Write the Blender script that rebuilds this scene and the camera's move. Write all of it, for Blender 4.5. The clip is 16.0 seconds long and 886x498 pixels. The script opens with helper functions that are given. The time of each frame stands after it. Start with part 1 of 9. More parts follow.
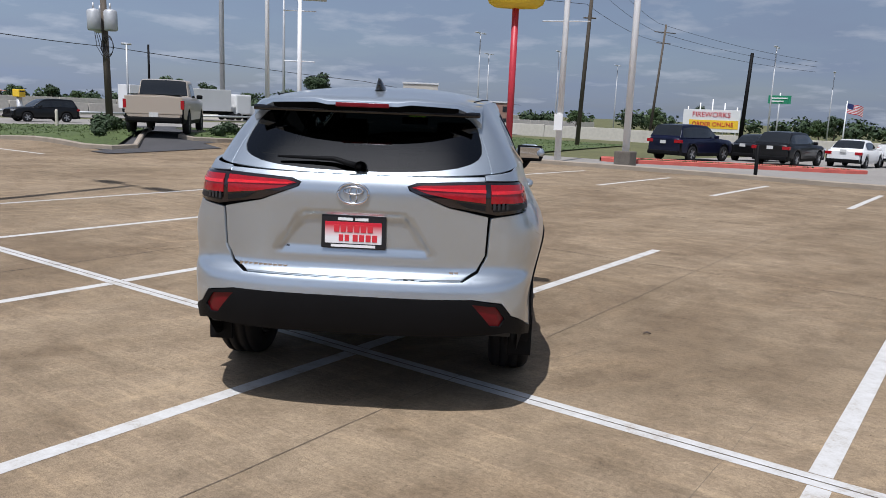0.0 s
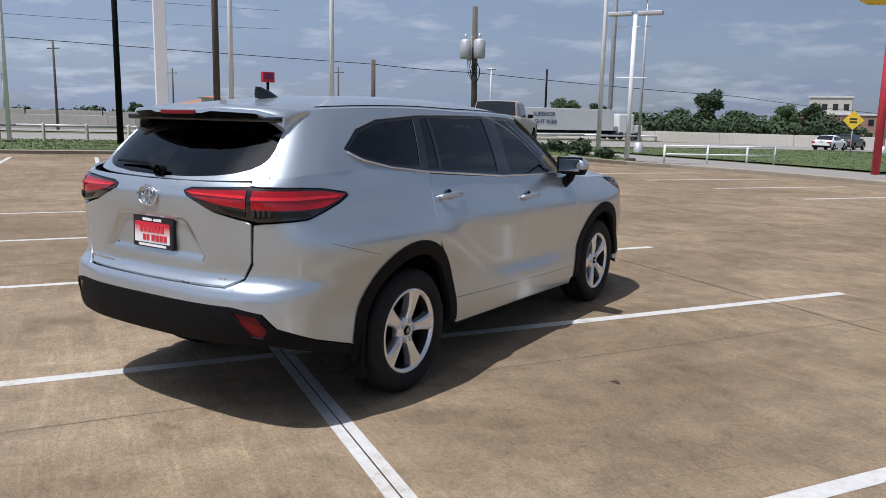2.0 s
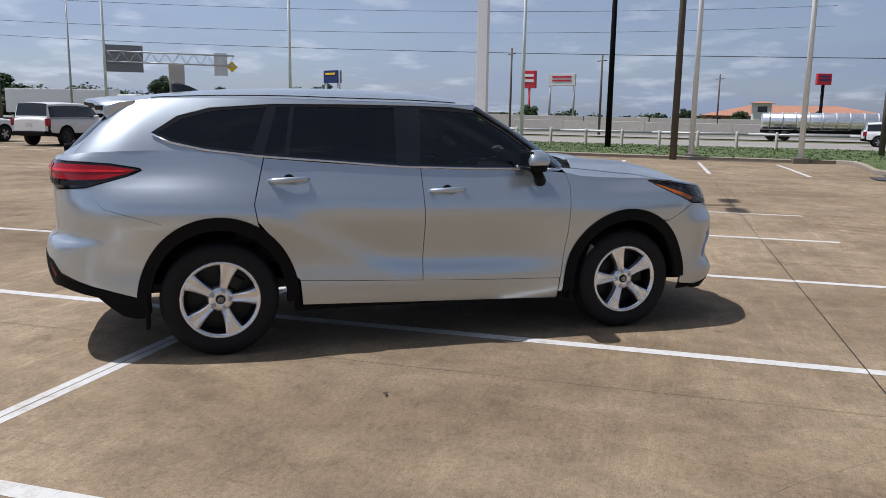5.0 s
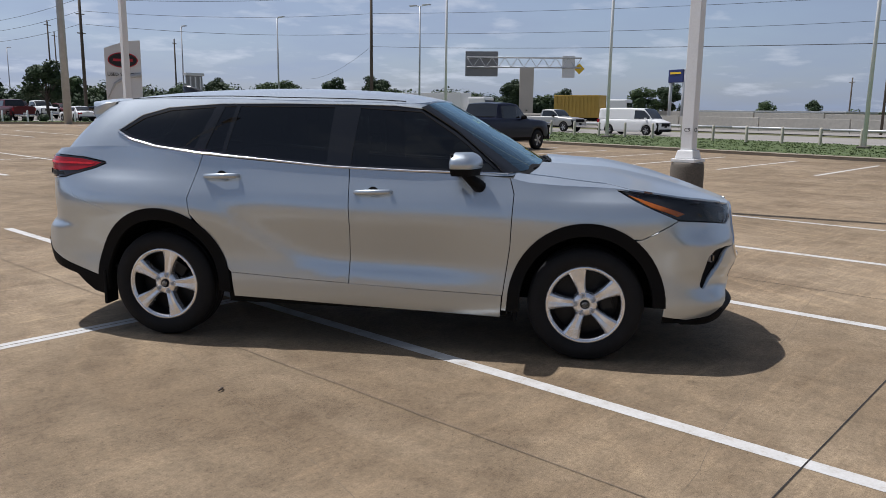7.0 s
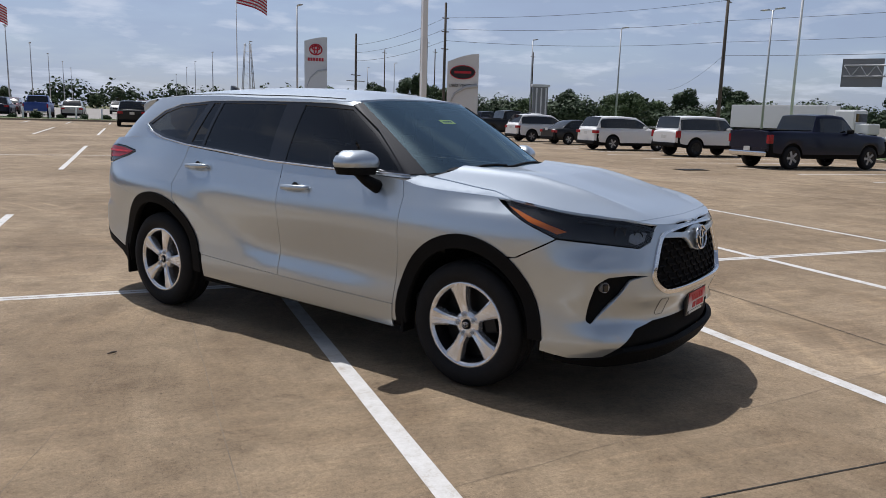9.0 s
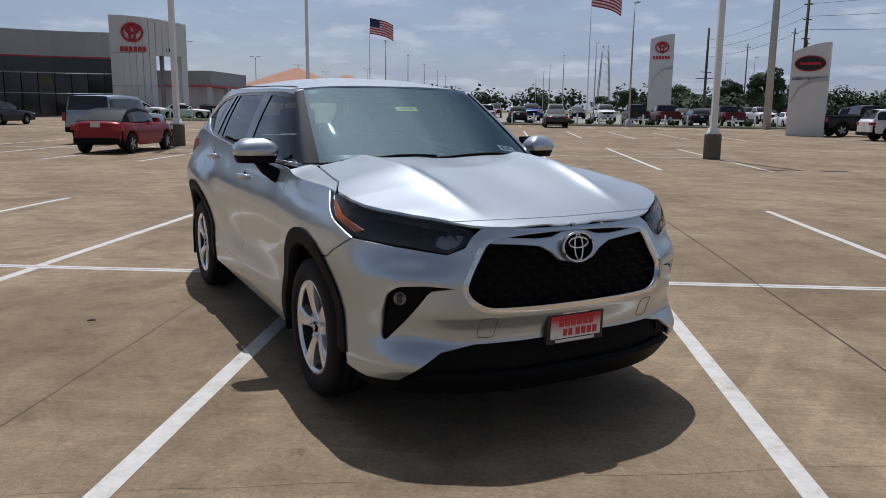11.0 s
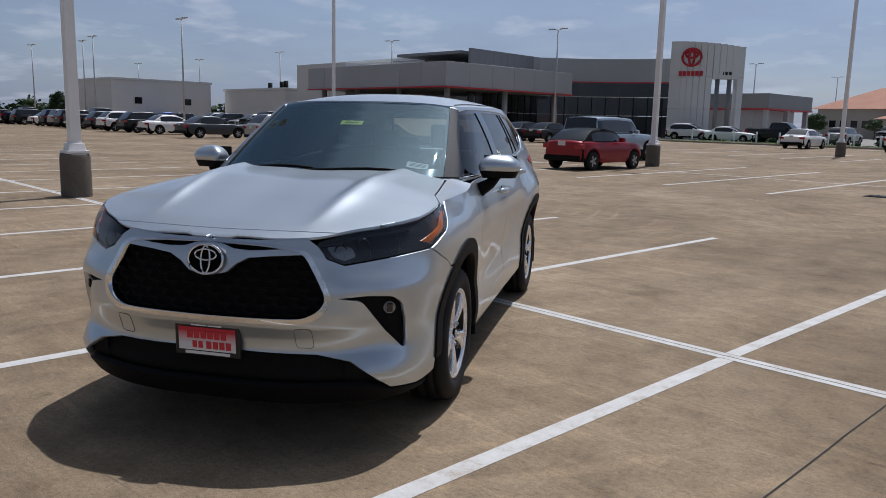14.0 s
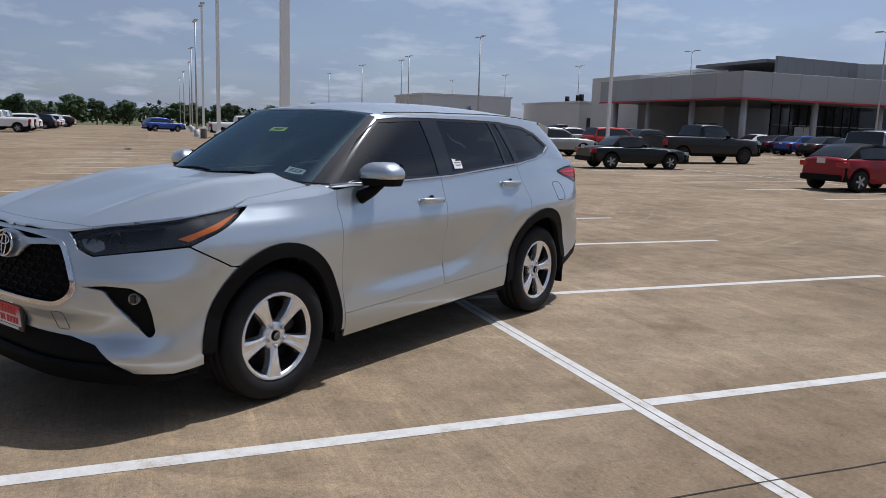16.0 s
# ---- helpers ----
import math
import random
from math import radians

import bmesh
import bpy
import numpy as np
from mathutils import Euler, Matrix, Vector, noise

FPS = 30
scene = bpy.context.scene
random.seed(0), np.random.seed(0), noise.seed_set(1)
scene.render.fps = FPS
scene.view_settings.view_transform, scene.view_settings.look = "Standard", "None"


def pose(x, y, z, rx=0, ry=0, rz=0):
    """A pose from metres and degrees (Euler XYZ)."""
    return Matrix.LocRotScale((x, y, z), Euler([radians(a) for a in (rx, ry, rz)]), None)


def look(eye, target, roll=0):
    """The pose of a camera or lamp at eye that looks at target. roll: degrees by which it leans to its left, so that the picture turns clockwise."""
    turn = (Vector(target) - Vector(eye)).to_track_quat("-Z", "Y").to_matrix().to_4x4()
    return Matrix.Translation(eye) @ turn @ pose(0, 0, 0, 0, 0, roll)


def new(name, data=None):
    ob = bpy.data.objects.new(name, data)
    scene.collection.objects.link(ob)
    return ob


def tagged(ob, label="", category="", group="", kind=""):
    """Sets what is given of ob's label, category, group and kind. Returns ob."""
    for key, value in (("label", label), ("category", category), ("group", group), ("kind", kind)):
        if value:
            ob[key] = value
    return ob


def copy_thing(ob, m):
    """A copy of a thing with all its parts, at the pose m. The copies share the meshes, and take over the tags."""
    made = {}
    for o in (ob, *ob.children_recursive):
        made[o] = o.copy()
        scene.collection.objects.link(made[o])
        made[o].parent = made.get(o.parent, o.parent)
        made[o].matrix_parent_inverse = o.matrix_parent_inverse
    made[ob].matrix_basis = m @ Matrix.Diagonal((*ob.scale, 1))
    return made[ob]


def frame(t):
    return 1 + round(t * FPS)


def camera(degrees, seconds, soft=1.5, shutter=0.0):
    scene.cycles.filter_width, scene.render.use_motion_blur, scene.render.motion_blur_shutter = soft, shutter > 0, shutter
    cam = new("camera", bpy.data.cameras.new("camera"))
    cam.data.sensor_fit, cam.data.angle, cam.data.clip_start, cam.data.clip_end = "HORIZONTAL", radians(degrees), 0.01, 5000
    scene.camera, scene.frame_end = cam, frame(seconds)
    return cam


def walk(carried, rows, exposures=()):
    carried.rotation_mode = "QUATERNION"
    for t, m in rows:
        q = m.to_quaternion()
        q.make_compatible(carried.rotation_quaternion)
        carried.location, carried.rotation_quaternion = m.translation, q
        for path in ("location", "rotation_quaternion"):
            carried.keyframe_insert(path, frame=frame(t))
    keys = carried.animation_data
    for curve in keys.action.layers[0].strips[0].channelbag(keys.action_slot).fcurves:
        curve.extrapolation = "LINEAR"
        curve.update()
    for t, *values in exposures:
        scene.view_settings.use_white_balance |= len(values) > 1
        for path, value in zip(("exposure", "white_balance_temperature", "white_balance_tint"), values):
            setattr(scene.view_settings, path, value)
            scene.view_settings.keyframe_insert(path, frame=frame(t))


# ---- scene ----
cam = camera(60.1, 16.0, soft=0.7)
PATH = [
    (0, (3.82, -4.803, 1.555), (2.672, -3.203, 1.202), 2.3),
    (0.5, (4.323, -4.273, 1.568), (2.973, -2.841, 1.21), 2.2),
    (1, (4.734, -3.658, 1.575), (3.213, -2.408, 1.224), 1.9),
    (1.5, (5.159, -3.006, 1.571), (3.493, -1.954, 1.226), 1.7),
    (2, (5.477, -2.336, 1.568), (3.689, -1.505, 1.232), 1.3),
    (2.5, (5.788, -1.634, 1.582), (3.91, -1.038, 1.236), 1.0),
    (3, (5.949, -0.932, 1.573), (4.015, -0.569, 1.215), 0.7),
    (3.5, (6.073, -0.175, 1.553), (4.111, -0.043, 1.191), 0.5),
    (4, (6.012, 0.551, 1.551), (4.048, 0.456, 1.186), 0.5),
    (4.2, (5.972, 0.834, 1.533), (4.014, 0.649, 1.17), 0.5),
    (6.3, (4.748, 3.435, 1.537), (3.09, 2.374, 1.186), 0.8),
    (6.5, (4.564, 3.661, 1.558), (2.96, 2.52, 1.2), 0.5),
    (7, (4.1, 4.139, 1.557), (2.631, 2.829, 1.201), 0.7),
    (7.5, (3.628, 4.642, 1.55), (2.309, 3.181, 1.197), 1.2),
    (8, (3.026, 5.022, 1.537), (1.882, 3.42, 1.183), 1.4),
    (8.5, (2.387, 5.354, 1.536), (1.436, 3.629, 1.186), 1.6),
    (9, (1.702, 5.528, 1.528), (0.965, 3.701, 1.183), 1.6),
    (9.5, (1.014, 5.703, 1.529), (0.496, 3.803, 1.178), 1.5),
    (10, (0.343, 5.715, 1.516), (0.043, 3.77, 1.162), 1.3),
    (10.2, (0.072, 5.693, 1.496), (-0.139, 3.736, 1.14), 1.0),
    (12.3, (-2.549, 4.864, 1.474), (-1.799, 3.045, 1.112), 1.1),
    (12.5, (-2.796, 4.76, 1.495), (-1.956, 2.982, 1.134), 1.1),
    (13, (-3.354, 4.428, 1.486), (-2.291, 2.771, 1.136), 1.0),
    (13.5, (-3.929, 4.07, 1.495), (-2.674, 2.55, 1.155), 1.4),
    (14, (-4.391, 3.592, 1.493), (-2.973, 2.22, 1.168), 1.4),
    (14.5, (-4.804, 3.081, 1.511), (-3.247, 1.866, 1.198), 1.2),
    (15, (-5.131, 2.538, 1.512), (-3.463, 1.478, 1.206), 1.2),
    (15.5, (-5.445, 1.947, 1.502), (-3.685, 1.047, 1.196), 1.4),
    (16, (-5.674, 1.357, 1.525), (-3.833, 0.642, 1.212), 1.8),
]
walk(cam, [(t, look(eye, target, roll)) for t, eye, target, roll in PATH], [(0, -0.12, 6080, 13), (3.5, -0.02, 6090, 13), (7, -0.2, 6230, 13), (10, -0.2, 6230, 13), (12.5, -0.86, 6110, 13), (13.5, -0.68, 6050, 13), (14.5, -0.36, 6020, 13), (16, -0.30, 6020, 13)])

# ---- sun, sky and exposure ----
SUN = Vector((0.10, -0.385, 0.917)).normalized()
world = bpy.data.worlds.new("sky")
scene.world = world
world.use_nodes = True
wn = world.node_tree.nodes
wl = world.node_tree.links
wbg = wn["Background"]
sky = wn.new("ShaderNodeTexSky")
sky.sky_type = "NISHITA"
sky.sun_disc = False
sky.sun_elevation = math.asin(SUN.z)
sky.sun_rotation = math.atan2(SUN.x, SUN.y)
sky.air_density, sky.dust_density, sky.ozone_density = 1.0, 1.4, 2.0
# hazy summer sky with soft broken cloud: cloud cover laid over the clear sky by direction
tco = wn.new("ShaderNodeTexCoord")
sep = wn.new("ShaderNodeSeparateXYZ")
wl.new(tco.outputs["Generated"], sep.inputs[0])
zadd = wn.new("ShaderNodeMath"); zadd.operation = "ADD"; zadd.inputs[1].default_value = 0.16
wl.new(sep.outputs["Z"], zadd.inputs[0])
zmax = wn.new("ShaderNodeMath"); zmax.operation = "MAXIMUM"; zmax.inputs[1].default_value = 0.05
wl.new(zadd.outputs[0], zmax.inputs[0])
plane = wn.new("ShaderNodeVectorMath"); plane.operation = "DIVIDE"
comb = wn.new("ShaderNodeCombineXYZ")
for k in range(3):
    wl.new(zmax.outputs[0], comb.inputs[k])
wl.new(tco.outputs["Generated"], plane.inputs[0])
wl.new(comb.outputs[0], plane.inputs[1])


def cloud_layer(scale, low, high, detail, shift):
    mp = wn.new("ShaderNodeMapping")
    mp.inputs["Location"].default_value = shift
    mp.inputs["Scale"].default_value = (1.0, 1.0, 1.0)
    wl.new(plane.outputs[0], mp.inputs[0])
    nz = wn.new("ShaderNodeTexNoise")
    nz.inputs["Scale"].default_value = scale
    nz.inputs["Detail"].default_value = detail
    nz.inputs["Roughness"].default_value = 0.55
    wl.new(mp.outputs[0], nz.inputs["Vector"])
    rp = wn.new("ShaderNodeValToRGB")
    rp.color_ramp.elements[0].position, rp.color_ramp.elements[1].position = low, high
    wl.new(nz.outputs["Fac"], rp.inputs[0])
    return rp.outputs["Color"]


veil = cloud_layer(0.9, 0.34, 0.72, 5, (3.1, 1.7, 0.0))
puffs = cloud_layer(2.6, 0.53, 0.68, 6, (0.4, 5.2, 0.0))
mixv = wn.new("ShaderNodeMixRGB")
mixv.inputs[2].default_value = (2.68, 3.26, 4.40, 1)
vm = wn.new("ShaderNodeMath"); vm.operation = "MULTIPLY"; vm.inputs[1].default_value = 0.40
wl.new(veil, vm.inputs[0])
va = wn.new("ShaderNodeMath"); va.operation = "ADD"; va.inputs[1].default_value = 0.55
wl.new(vm.outputs[0], va.inputs[0])
wl.new(va.outputs[0], mixv.inputs[0])
wl.new(sky.outputs[0], mixv.inputs[1])
mixp = wn.new("ShaderNodeMixRGB")
mixp.inputs[2].default_value = (5.4, 5.8, 6.4, 1)
pm = wn.new("ShaderNodeMath"); pm.operation = "MULTIPLY"; pm.inputs[1].default_value = 0.55
wl.new(puffs, pm.inputs[0])
wl.new(pm.outputs[0], mixp.inputs[0])
wl.new(mixv.outputs[0], mixp.inputs[1])
# brighter haze low down and towards the sun, deeper overhead
lift = wn.new("ShaderNodeValToRGB")
for p_, v_ in ((0.0, 1.0), (0.16, 1.0), (0.36, 0.76), (0.62, 0.62), (1.0, 0.58)):
    e_ = lift.color_ramp.elements[0] if p_ == 0 else lift.color_ramp.elements[-1] if p_ == 1 else lift.color_ramp.elements.new(p_)
    e_.position, e_.color = p_, (v_, v_, v_, 1)
wl.new(sep.outputs["Z"], lift.inputs[0])
toward = wn.new("ShaderNodeMapRange")
toward.inputs["From Min"].default_value, toward.inputs["From Max"].default_value = 1.0, -1.0
toward.inputs["To Min"].default_value, toward.inputs["To Max"].default_value = 0.80, 1.32
wl.new(sep.outputs["Y"], toward.inputs["Value"])
tone = wn.new("ShaderNodeMixRGB"); tone.blend_type = "MULTIPLY"; tone.inputs[0].default_value = 1.0
wl.new(mixp.outputs[0], tone.inputs[1]); wl.new(lift.outputs[0], tone.inputs[2])
tone2 = wn.new("ShaderNodeVectorMath"); tone2.operation = "SCALE"
wl.new(tone.outputs[0], tone2.inputs[0]); wl.new(toward.outputs[0], tone2.inputs["Scale"])
# bright haze close round the sun
sdot = wn.new("ShaderNodeVectorMath"); sdot.operation = "DOT_PRODUCT"
sdot.inputs[1].default_value = SUN
wl.new(tco.outputs["Generated"], sdot.inputs[0])
glow = wn.new("ShaderNodeMapRange"); glow.interpolation_type = "SMOOTHSTEP"
glow.inputs["From Min"].default_value, glow.inputs["From Max"].default_value = 0.78, 1.0
glow.inputs["To Min"].default_value, glow.inputs["To Max"].default_value = 0.0, 1.0
wl.new(sdot.outputs["Value"], glow.inputs["Value"])
gpow = wn.new("ShaderNodeMath"); gpow.operation = "POWER"; gpow.inputs[1].default_value = 2.0
wl.new(glow.outputs[0], gpow.inputs[0])
gmul = wn.new("ShaderNodeVectorMath"); gmul.operation = "SCALE"; gmul.inputs[0].default_value = (10.0, 9.8, 9.4)
wl.new(gpow.outputs[0], gmul.inputs["Scale"])
tone3 = wn.new("ShaderNodeVectorMath"); tone3.operation = "ADD"
wl.new(tone2.outputs[0], tone3.inputs[0]); wl.new(gmul.outputs[0], tone3.inputs[1])
wl.new(tone3.outputs[0], wbg.inputs["Color"])
wbg.inputs["Strength"].default_value = 0.109

sun_data = bpy.data.lights.new("sun", "SUN")
sun_data.energy = 4.5
sun_data.angle = radians(0.6)
sun_data.color = (1.0, 0.975, 0.94)
sun_ob = new("sun", sun_data)
sun_ob.matrix_world = look(SUN * 60, (0, 0, 0))


# ---- materials ----
def mat_new(name):
    m = bpy.data.materials.new(name)
    m.use_nodes = True
    return m, m.node_tree.nodes, m.node_tree.links, m.node_tree.nodes["Principled BSDF"]


def surface(name, color, rough=0.5, metal=0.0, vary=0.12, scale=3.0, fine=40.0, bump=0.0, coat=0.0, spec=0.5, random_tint=0.0, aniso=(1, 1, 1)):
    """Principled surface with colour variation at two scales, optional fine relief and a tint that differs from object to object."""
    m, n, l, b = mat_new(name)
    co = n.new("ShaderNodeTexCoord")
    mp = n.new("ShaderNodeMapping"); mp.inputs["Scale"].default_value = aniso
    l.new(co.outputs["Object"], mp.inputs[0])
    big = n.new("ShaderNodeTexNoise"); big.inputs["Scale"].default_value = scale; big.inputs["Detail"].default_value = 4
    small = n.new("ShaderNodeTexNoise"); small.inputs["Scale"].default_value = fine; small.inputs["Detail"].default_value = 3
    l.new(mp.outputs[0], big.inputs["Vector"]); l.new(mp.outputs[0], small.inputs["Vector"])
    add = n.new("ShaderNodeMath"); add.operation = "ADD"
    l.new(big.outputs["Fac"], add.inputs[0]); l.new(small.outputs["Fac"], add.inputs[1])
    rng = n.new("ShaderNodeMapRange")
    rng.inputs["From Min"].default_value, rng.inputs["From Max"].default_value = 0.6, 1.4
    rng.inputs["To Min"].default_value, rng.inputs["To Max"].default_value = 1 - vary, 1 + vary
    l.new(add.outputs[0], rng.inputs["Value"])
    mul = n.new("ShaderNodeVectorMath"); mul.operation = "SCALE"
    mul.inputs[0].default_value = color[:3]
    fac = rng.outputs[0]
    if random_tint:
        info = n.new("ShaderNodeObjectInfo")
        r2 = n.new("ShaderNodeMapRange"); r2.inputs["To Min"].default_value, r2.inputs["To Max"].default_value = 1 - random_tint, 1 + random_tint
        l.new(info.outputs["Random"], r2.inputs["Value"])
        mm = n.new("ShaderNodeMath"); mm.operation = "MULTIPLY"
        l.new(fac, mm.inputs[0]); l.new(r2.outputs[0], mm.inputs[1]); fac = mm.outputs[0]
    l.new(fac, mul.inputs["Scale"])
    l.new(mul.outputs[0], b.inputs["Base Color"])
    b.inputs["Roughness"].default_value, b.inputs["Metallic"].default_value = rough, metal
    b.inputs["Coat Weight"].default_value = coat
    b.inputs["Coat Roughness"].default_value = 0.04
    b.inputs["Specular IOR Level"].default_value = spec
    if bump:
        bp = n.new("ShaderNodeBump"); bp.inputs["Strength"].default_value = bump; bp.inputs["Distance"].default_value = 0.01
        l.new(small.outputs["Fac"], bp.inputs["Height"]); l.new(bp.outputs[0], b.inputs["Normal"])
    return m


def glass(name, tint, rough=0.0, gloss=(1, 1, 1), ior=1.6):
    """Thin tinted pane: lets tinted light through and mirrors by Fresnel."""
    m = bpy.data.materials.new(name); m.use_nodes = True
    n, l = m.node_tree.nodes, m.node_tree.links
    n.remove(n["Principled BSDF"])
    tr = n.new("ShaderNodeBsdfTransparent"); tr.inputs[0].default_value = (*tint, 1)
    gl = n.new("ShaderNodeBsdfGlossy"); gl.inputs["Roughness"].default_value = rough; gl.inputs[0].default_value = (*gloss, 1)
    fr = n.new("ShaderNodeFresnel"); fr.inputs["IOR"].default_value = ior
    mx = n.new("ShaderNodeMixShader")
    l.new(fr.outputs[0], mx.inputs[0]); l.new(tr.outputs[0], mx.inputs[1]); l.new(gl.outputs[0], mx.inputs[2])
    l.new(mx.outputs[0], n["Material Output"].inputs["Surface"])
    return m


def car_paint(name, color, metal=0.0, rough=0.35, flake=0.0, coat=0.25):
    m, n, l, b = mat_new(name)
    co = n.new("ShaderNodeTexCoord")
    v = n.new("ShaderNodeTexNoise"); v.inputs["Scale"].default_value = 900; v.inputs["Detail"].default_value = 1
    d = n.new("ShaderNodeTexNoise"); d.inputs["Scale"].default_value = 2.5; d.inputs["Detail"].default_value = 5
    l.new(co.outputs["Object"], v.inputs["Vector"]); l.new(co.outputs["Object"], d.inputs["Vector"])
    r = n.new("ShaderNodeMapRange"); r.inputs["To Min"].default_value, r.inputs["To Max"].default_value = 1 - flake - 0.03, 1 + flake + 0.03
    l.new(v.outputs["Fac"], r.inputs["Value"])
    s = n.new("ShaderNodeVectorMath"); s.operation = "SCALE"; s.inputs[0].default_value = color
    l.new(r.outputs[0], s.inputs["Scale"]); l.new(s.outputs[0], b.inputs["Base Color"])
    rr = n.new("ShaderNodeMapRange"); rr.inputs["To Min"].default_value, rr.inputs["To Max"].default_value = rough - 0.05, rough + 0.07
    l.new(d.outputs["Fac"], rr.inputs["Value"]); l.new(rr.outputs[0], b.inputs["Roughness"])
    b.inputs["Metallic"].default_value = metal
    b.inputs["Coat Weight"].default_value = coat
    b.inputs["Specular IOR Level"].default_value = 0.35
    b.inputs["Coat Roughness"].default_value = 0.03
    return m


def flake_paint(name, color):
    """Silver metallic paint: clear coat over flakes that throw both a crisp and a broad highlight."""
    m = car_paint(name, color, 0.9, 0.22, 0.10, 1.0)
    n, l = m.node_tree.nodes, m.node_tree.links
    b = n["Principled BSDF"]
    wide = n.new("ShaderNodeBsdfPrincipled")
    l.new(b.inputs["Base Color"].links[0].from_socket, wide.inputs["Base Color"])
    wide.inputs["Metallic"].default_value, wide.inputs["Roughness"].default_value = 0.75, 0.50
    mx = n.new("ShaderNodeMixShader"); mx.inputs[0].default_value = 0.34
    l.new(b.outputs[0], mx.inputs[1]); l.new(wide.outputs[0], mx.inputs[2])
    l.new(mx.outputs[0], n["Material Output"].inputs["Surface"])
    return m


M_SILVER = flake_paint("silver_metallic_paint", (0.545, 0.598, 0.642))
M_CLAD = surface("black_textured_plastic", (0.006, 0.006, 0.0065), 0.62, spec=0.12, vary=0.2, scale=6, fine=300, bump=0.15)
M_PILLAR = surface("satin_black_pillar", (0.005, 0.005, 0.005), 0.45, spec=0.06, vary=0.15)
M_GLOSSBLK = surface("gloss_black_trim", (0.008, 0.008, 0.009), 0.12, vary=0.1, coat=0.6)
M_DARK = surface("dark_underbody", (0.006, 0.006, 0.006), 0.85, spec=0.2, vary=0.3, scale=8)
M_CHROME = surface("chrome", (0.78, 0.78, 0.79), 0.12, 1.0, vary=0.04, scale=6)
M_MIRROR = surface("mirror_silvering", (0.62, 0.63, 0.65), 0.02, 1.0, vary=0.02)
M_ALLOY = surface("machined_silver_alloy", (0.86, 0.865, 0.88), 0.27, 0.8, vary=0.05, scale=9)
# near-black metal; in wheels and handle cups the colour stands in for shade
M_ALLOYDK = surface("dark_metal_and_shade", (0.02, 0.02, 0.021), 0.45, 0.6, vary=0.15)
M_RUBBER = surface("tyre_rubber", (0.011, 0.011, 0.012), 0.75, spec=0.3, vary=0.25, scale=12, fine=120, bump=0.2)
M_TINT = glass("privacy_glass", (0.03, 0.034, 0.034), ior=1.62)
M_SIDEGL = glass("front_side_glass", (0.10, 0.112, 0.112), ior=1.62)
M_WSGL = glass("windshield_glass", (0.31, 0.40, 0.42), rough=0.015, gloss=(0.66, 0.90, 1.0), ior=2.7)
M_LENS = glass("clear_lens", (0.76, 0.78, 0.80), ior=1.4)
M_HEADBK = surface("headlamp_bezel", (0.035, 0.037, 0.042), 0.25, 0.2, vary=0.2)
M_HEADCLR = surface("pale_lamp_reflector", (0.32, 0.33, 0.35), 0.25, 0.6, vary=0.25, scale=30)
M_REDLENS = surface("red_lamp_lens", (0.34, 0.006, 0.012), 0.18, vary=0.25, scale=14, fine=90, coat=0.25)
M_REDBAR = surface("bright_red_light_bar", (0.72, 0.018, 0.026), 0.2, vary=0.2, scale=20, coat=0.25)
M_REFLECT = surface("dark_red_reflector", (0.15, 0.005, 0.010), 0.3, vary=0.2, coat=0.1, spec=0.3)
M_SMOKE = surface("smoked_lamp_plastic", (0.012, 0.007, 0.008), 0.15, vary=0.3, scale=20, coat=0.7)
M_AMBER = surface("amber_marker_lens", (0.62, 0.16, 0.02), 0.2, vary=0.15, coat=0.6)
M_SEAT = surface("grey_fabric_seat", (0.055, 0.055, 0.06), 0.9, vary=0.2, fine=200)
M_DASH = surface("dark_dash_plastic", (0.03, 0.031, 0.033), 0.75, vary=0.2, fine=200)
M_LINER = surface("pale_headliner", (0.30, 0.29, 0.27), 0.9, vary=0.1)
M_WHITE = surface("white_print", (0.80, 0.80, 0.79), 0.5, vary=0.04)
M_PAPER = surface("white_paper", (0.78, 0.78, 0.76), 0.7, vary=0.05)
M_YELLOWTAG = surface("yellow_tag", (0.72, 0.80, 0.08), 0.6, vary=0.05)
M_INK = surface("dark_ink", (0.02, 0.02, 0.022), 0.6, vary=0.1)
M_PLATERED = surface("plate_red", (0.62, 0.03, 0.045), 0.45, vary=0.08)
M_PLATEBLK = surface("plate_frame_black", (0.012, 0.012, 0.014), 0.4, vary=0.1)


def plate_fade():
    """Dealer insert: red at the top fading into white."""
    m, n, l, b = mat_new("red_to_white_plate")
    co = n.new("ShaderNodeTexCoord"); sp = n.new("ShaderNodeSeparateXYZ")
    l.new(co.outputs["Generated"], sp.inputs[0])
    rp = n.new("ShaderNodeValToRGB")
    rp.color_ramp.elements[0].position, rp.color_ramp.elements[0].color = 0.28, (0.78, 0.77, 0.77, 1)
    rp.color_ramp.elements[1].position, rp.color_ramp.elements[1].color = 0.86, (0.60, 0.02, 0.04, 1)
    l.new(sp.outputs["Z"], rp.inputs[0]); l.new(rp.outputs[0], b.inputs["Base Color"])
    b.inputs["Roughness"].default_value = 0.4
    return m


M_PLATE = plate_fade()


# ---- building helpers ----
def mesh_of(name, verts, faces, mats, smooth=True, normals=None, face_mats=None):
    me = bpy.data.meshes.new(name)
    me.from_pydata([tuple(v) for v in verts], [], faces)
    for m in mats if isinstance(mats, (list, tuple)) else [mats]:
        me.materials.append(m)
    if face_mats:
        me.polygons.foreach_set("material_index", face_mats)
    me.polygons.foreach_set("use_smooth", [smooth] * len(me.polygons))
    me.update()
    if normals is not None:
        me.normals_split_custom_set_from_vertices([tuple(v) for v in normals])
    return me


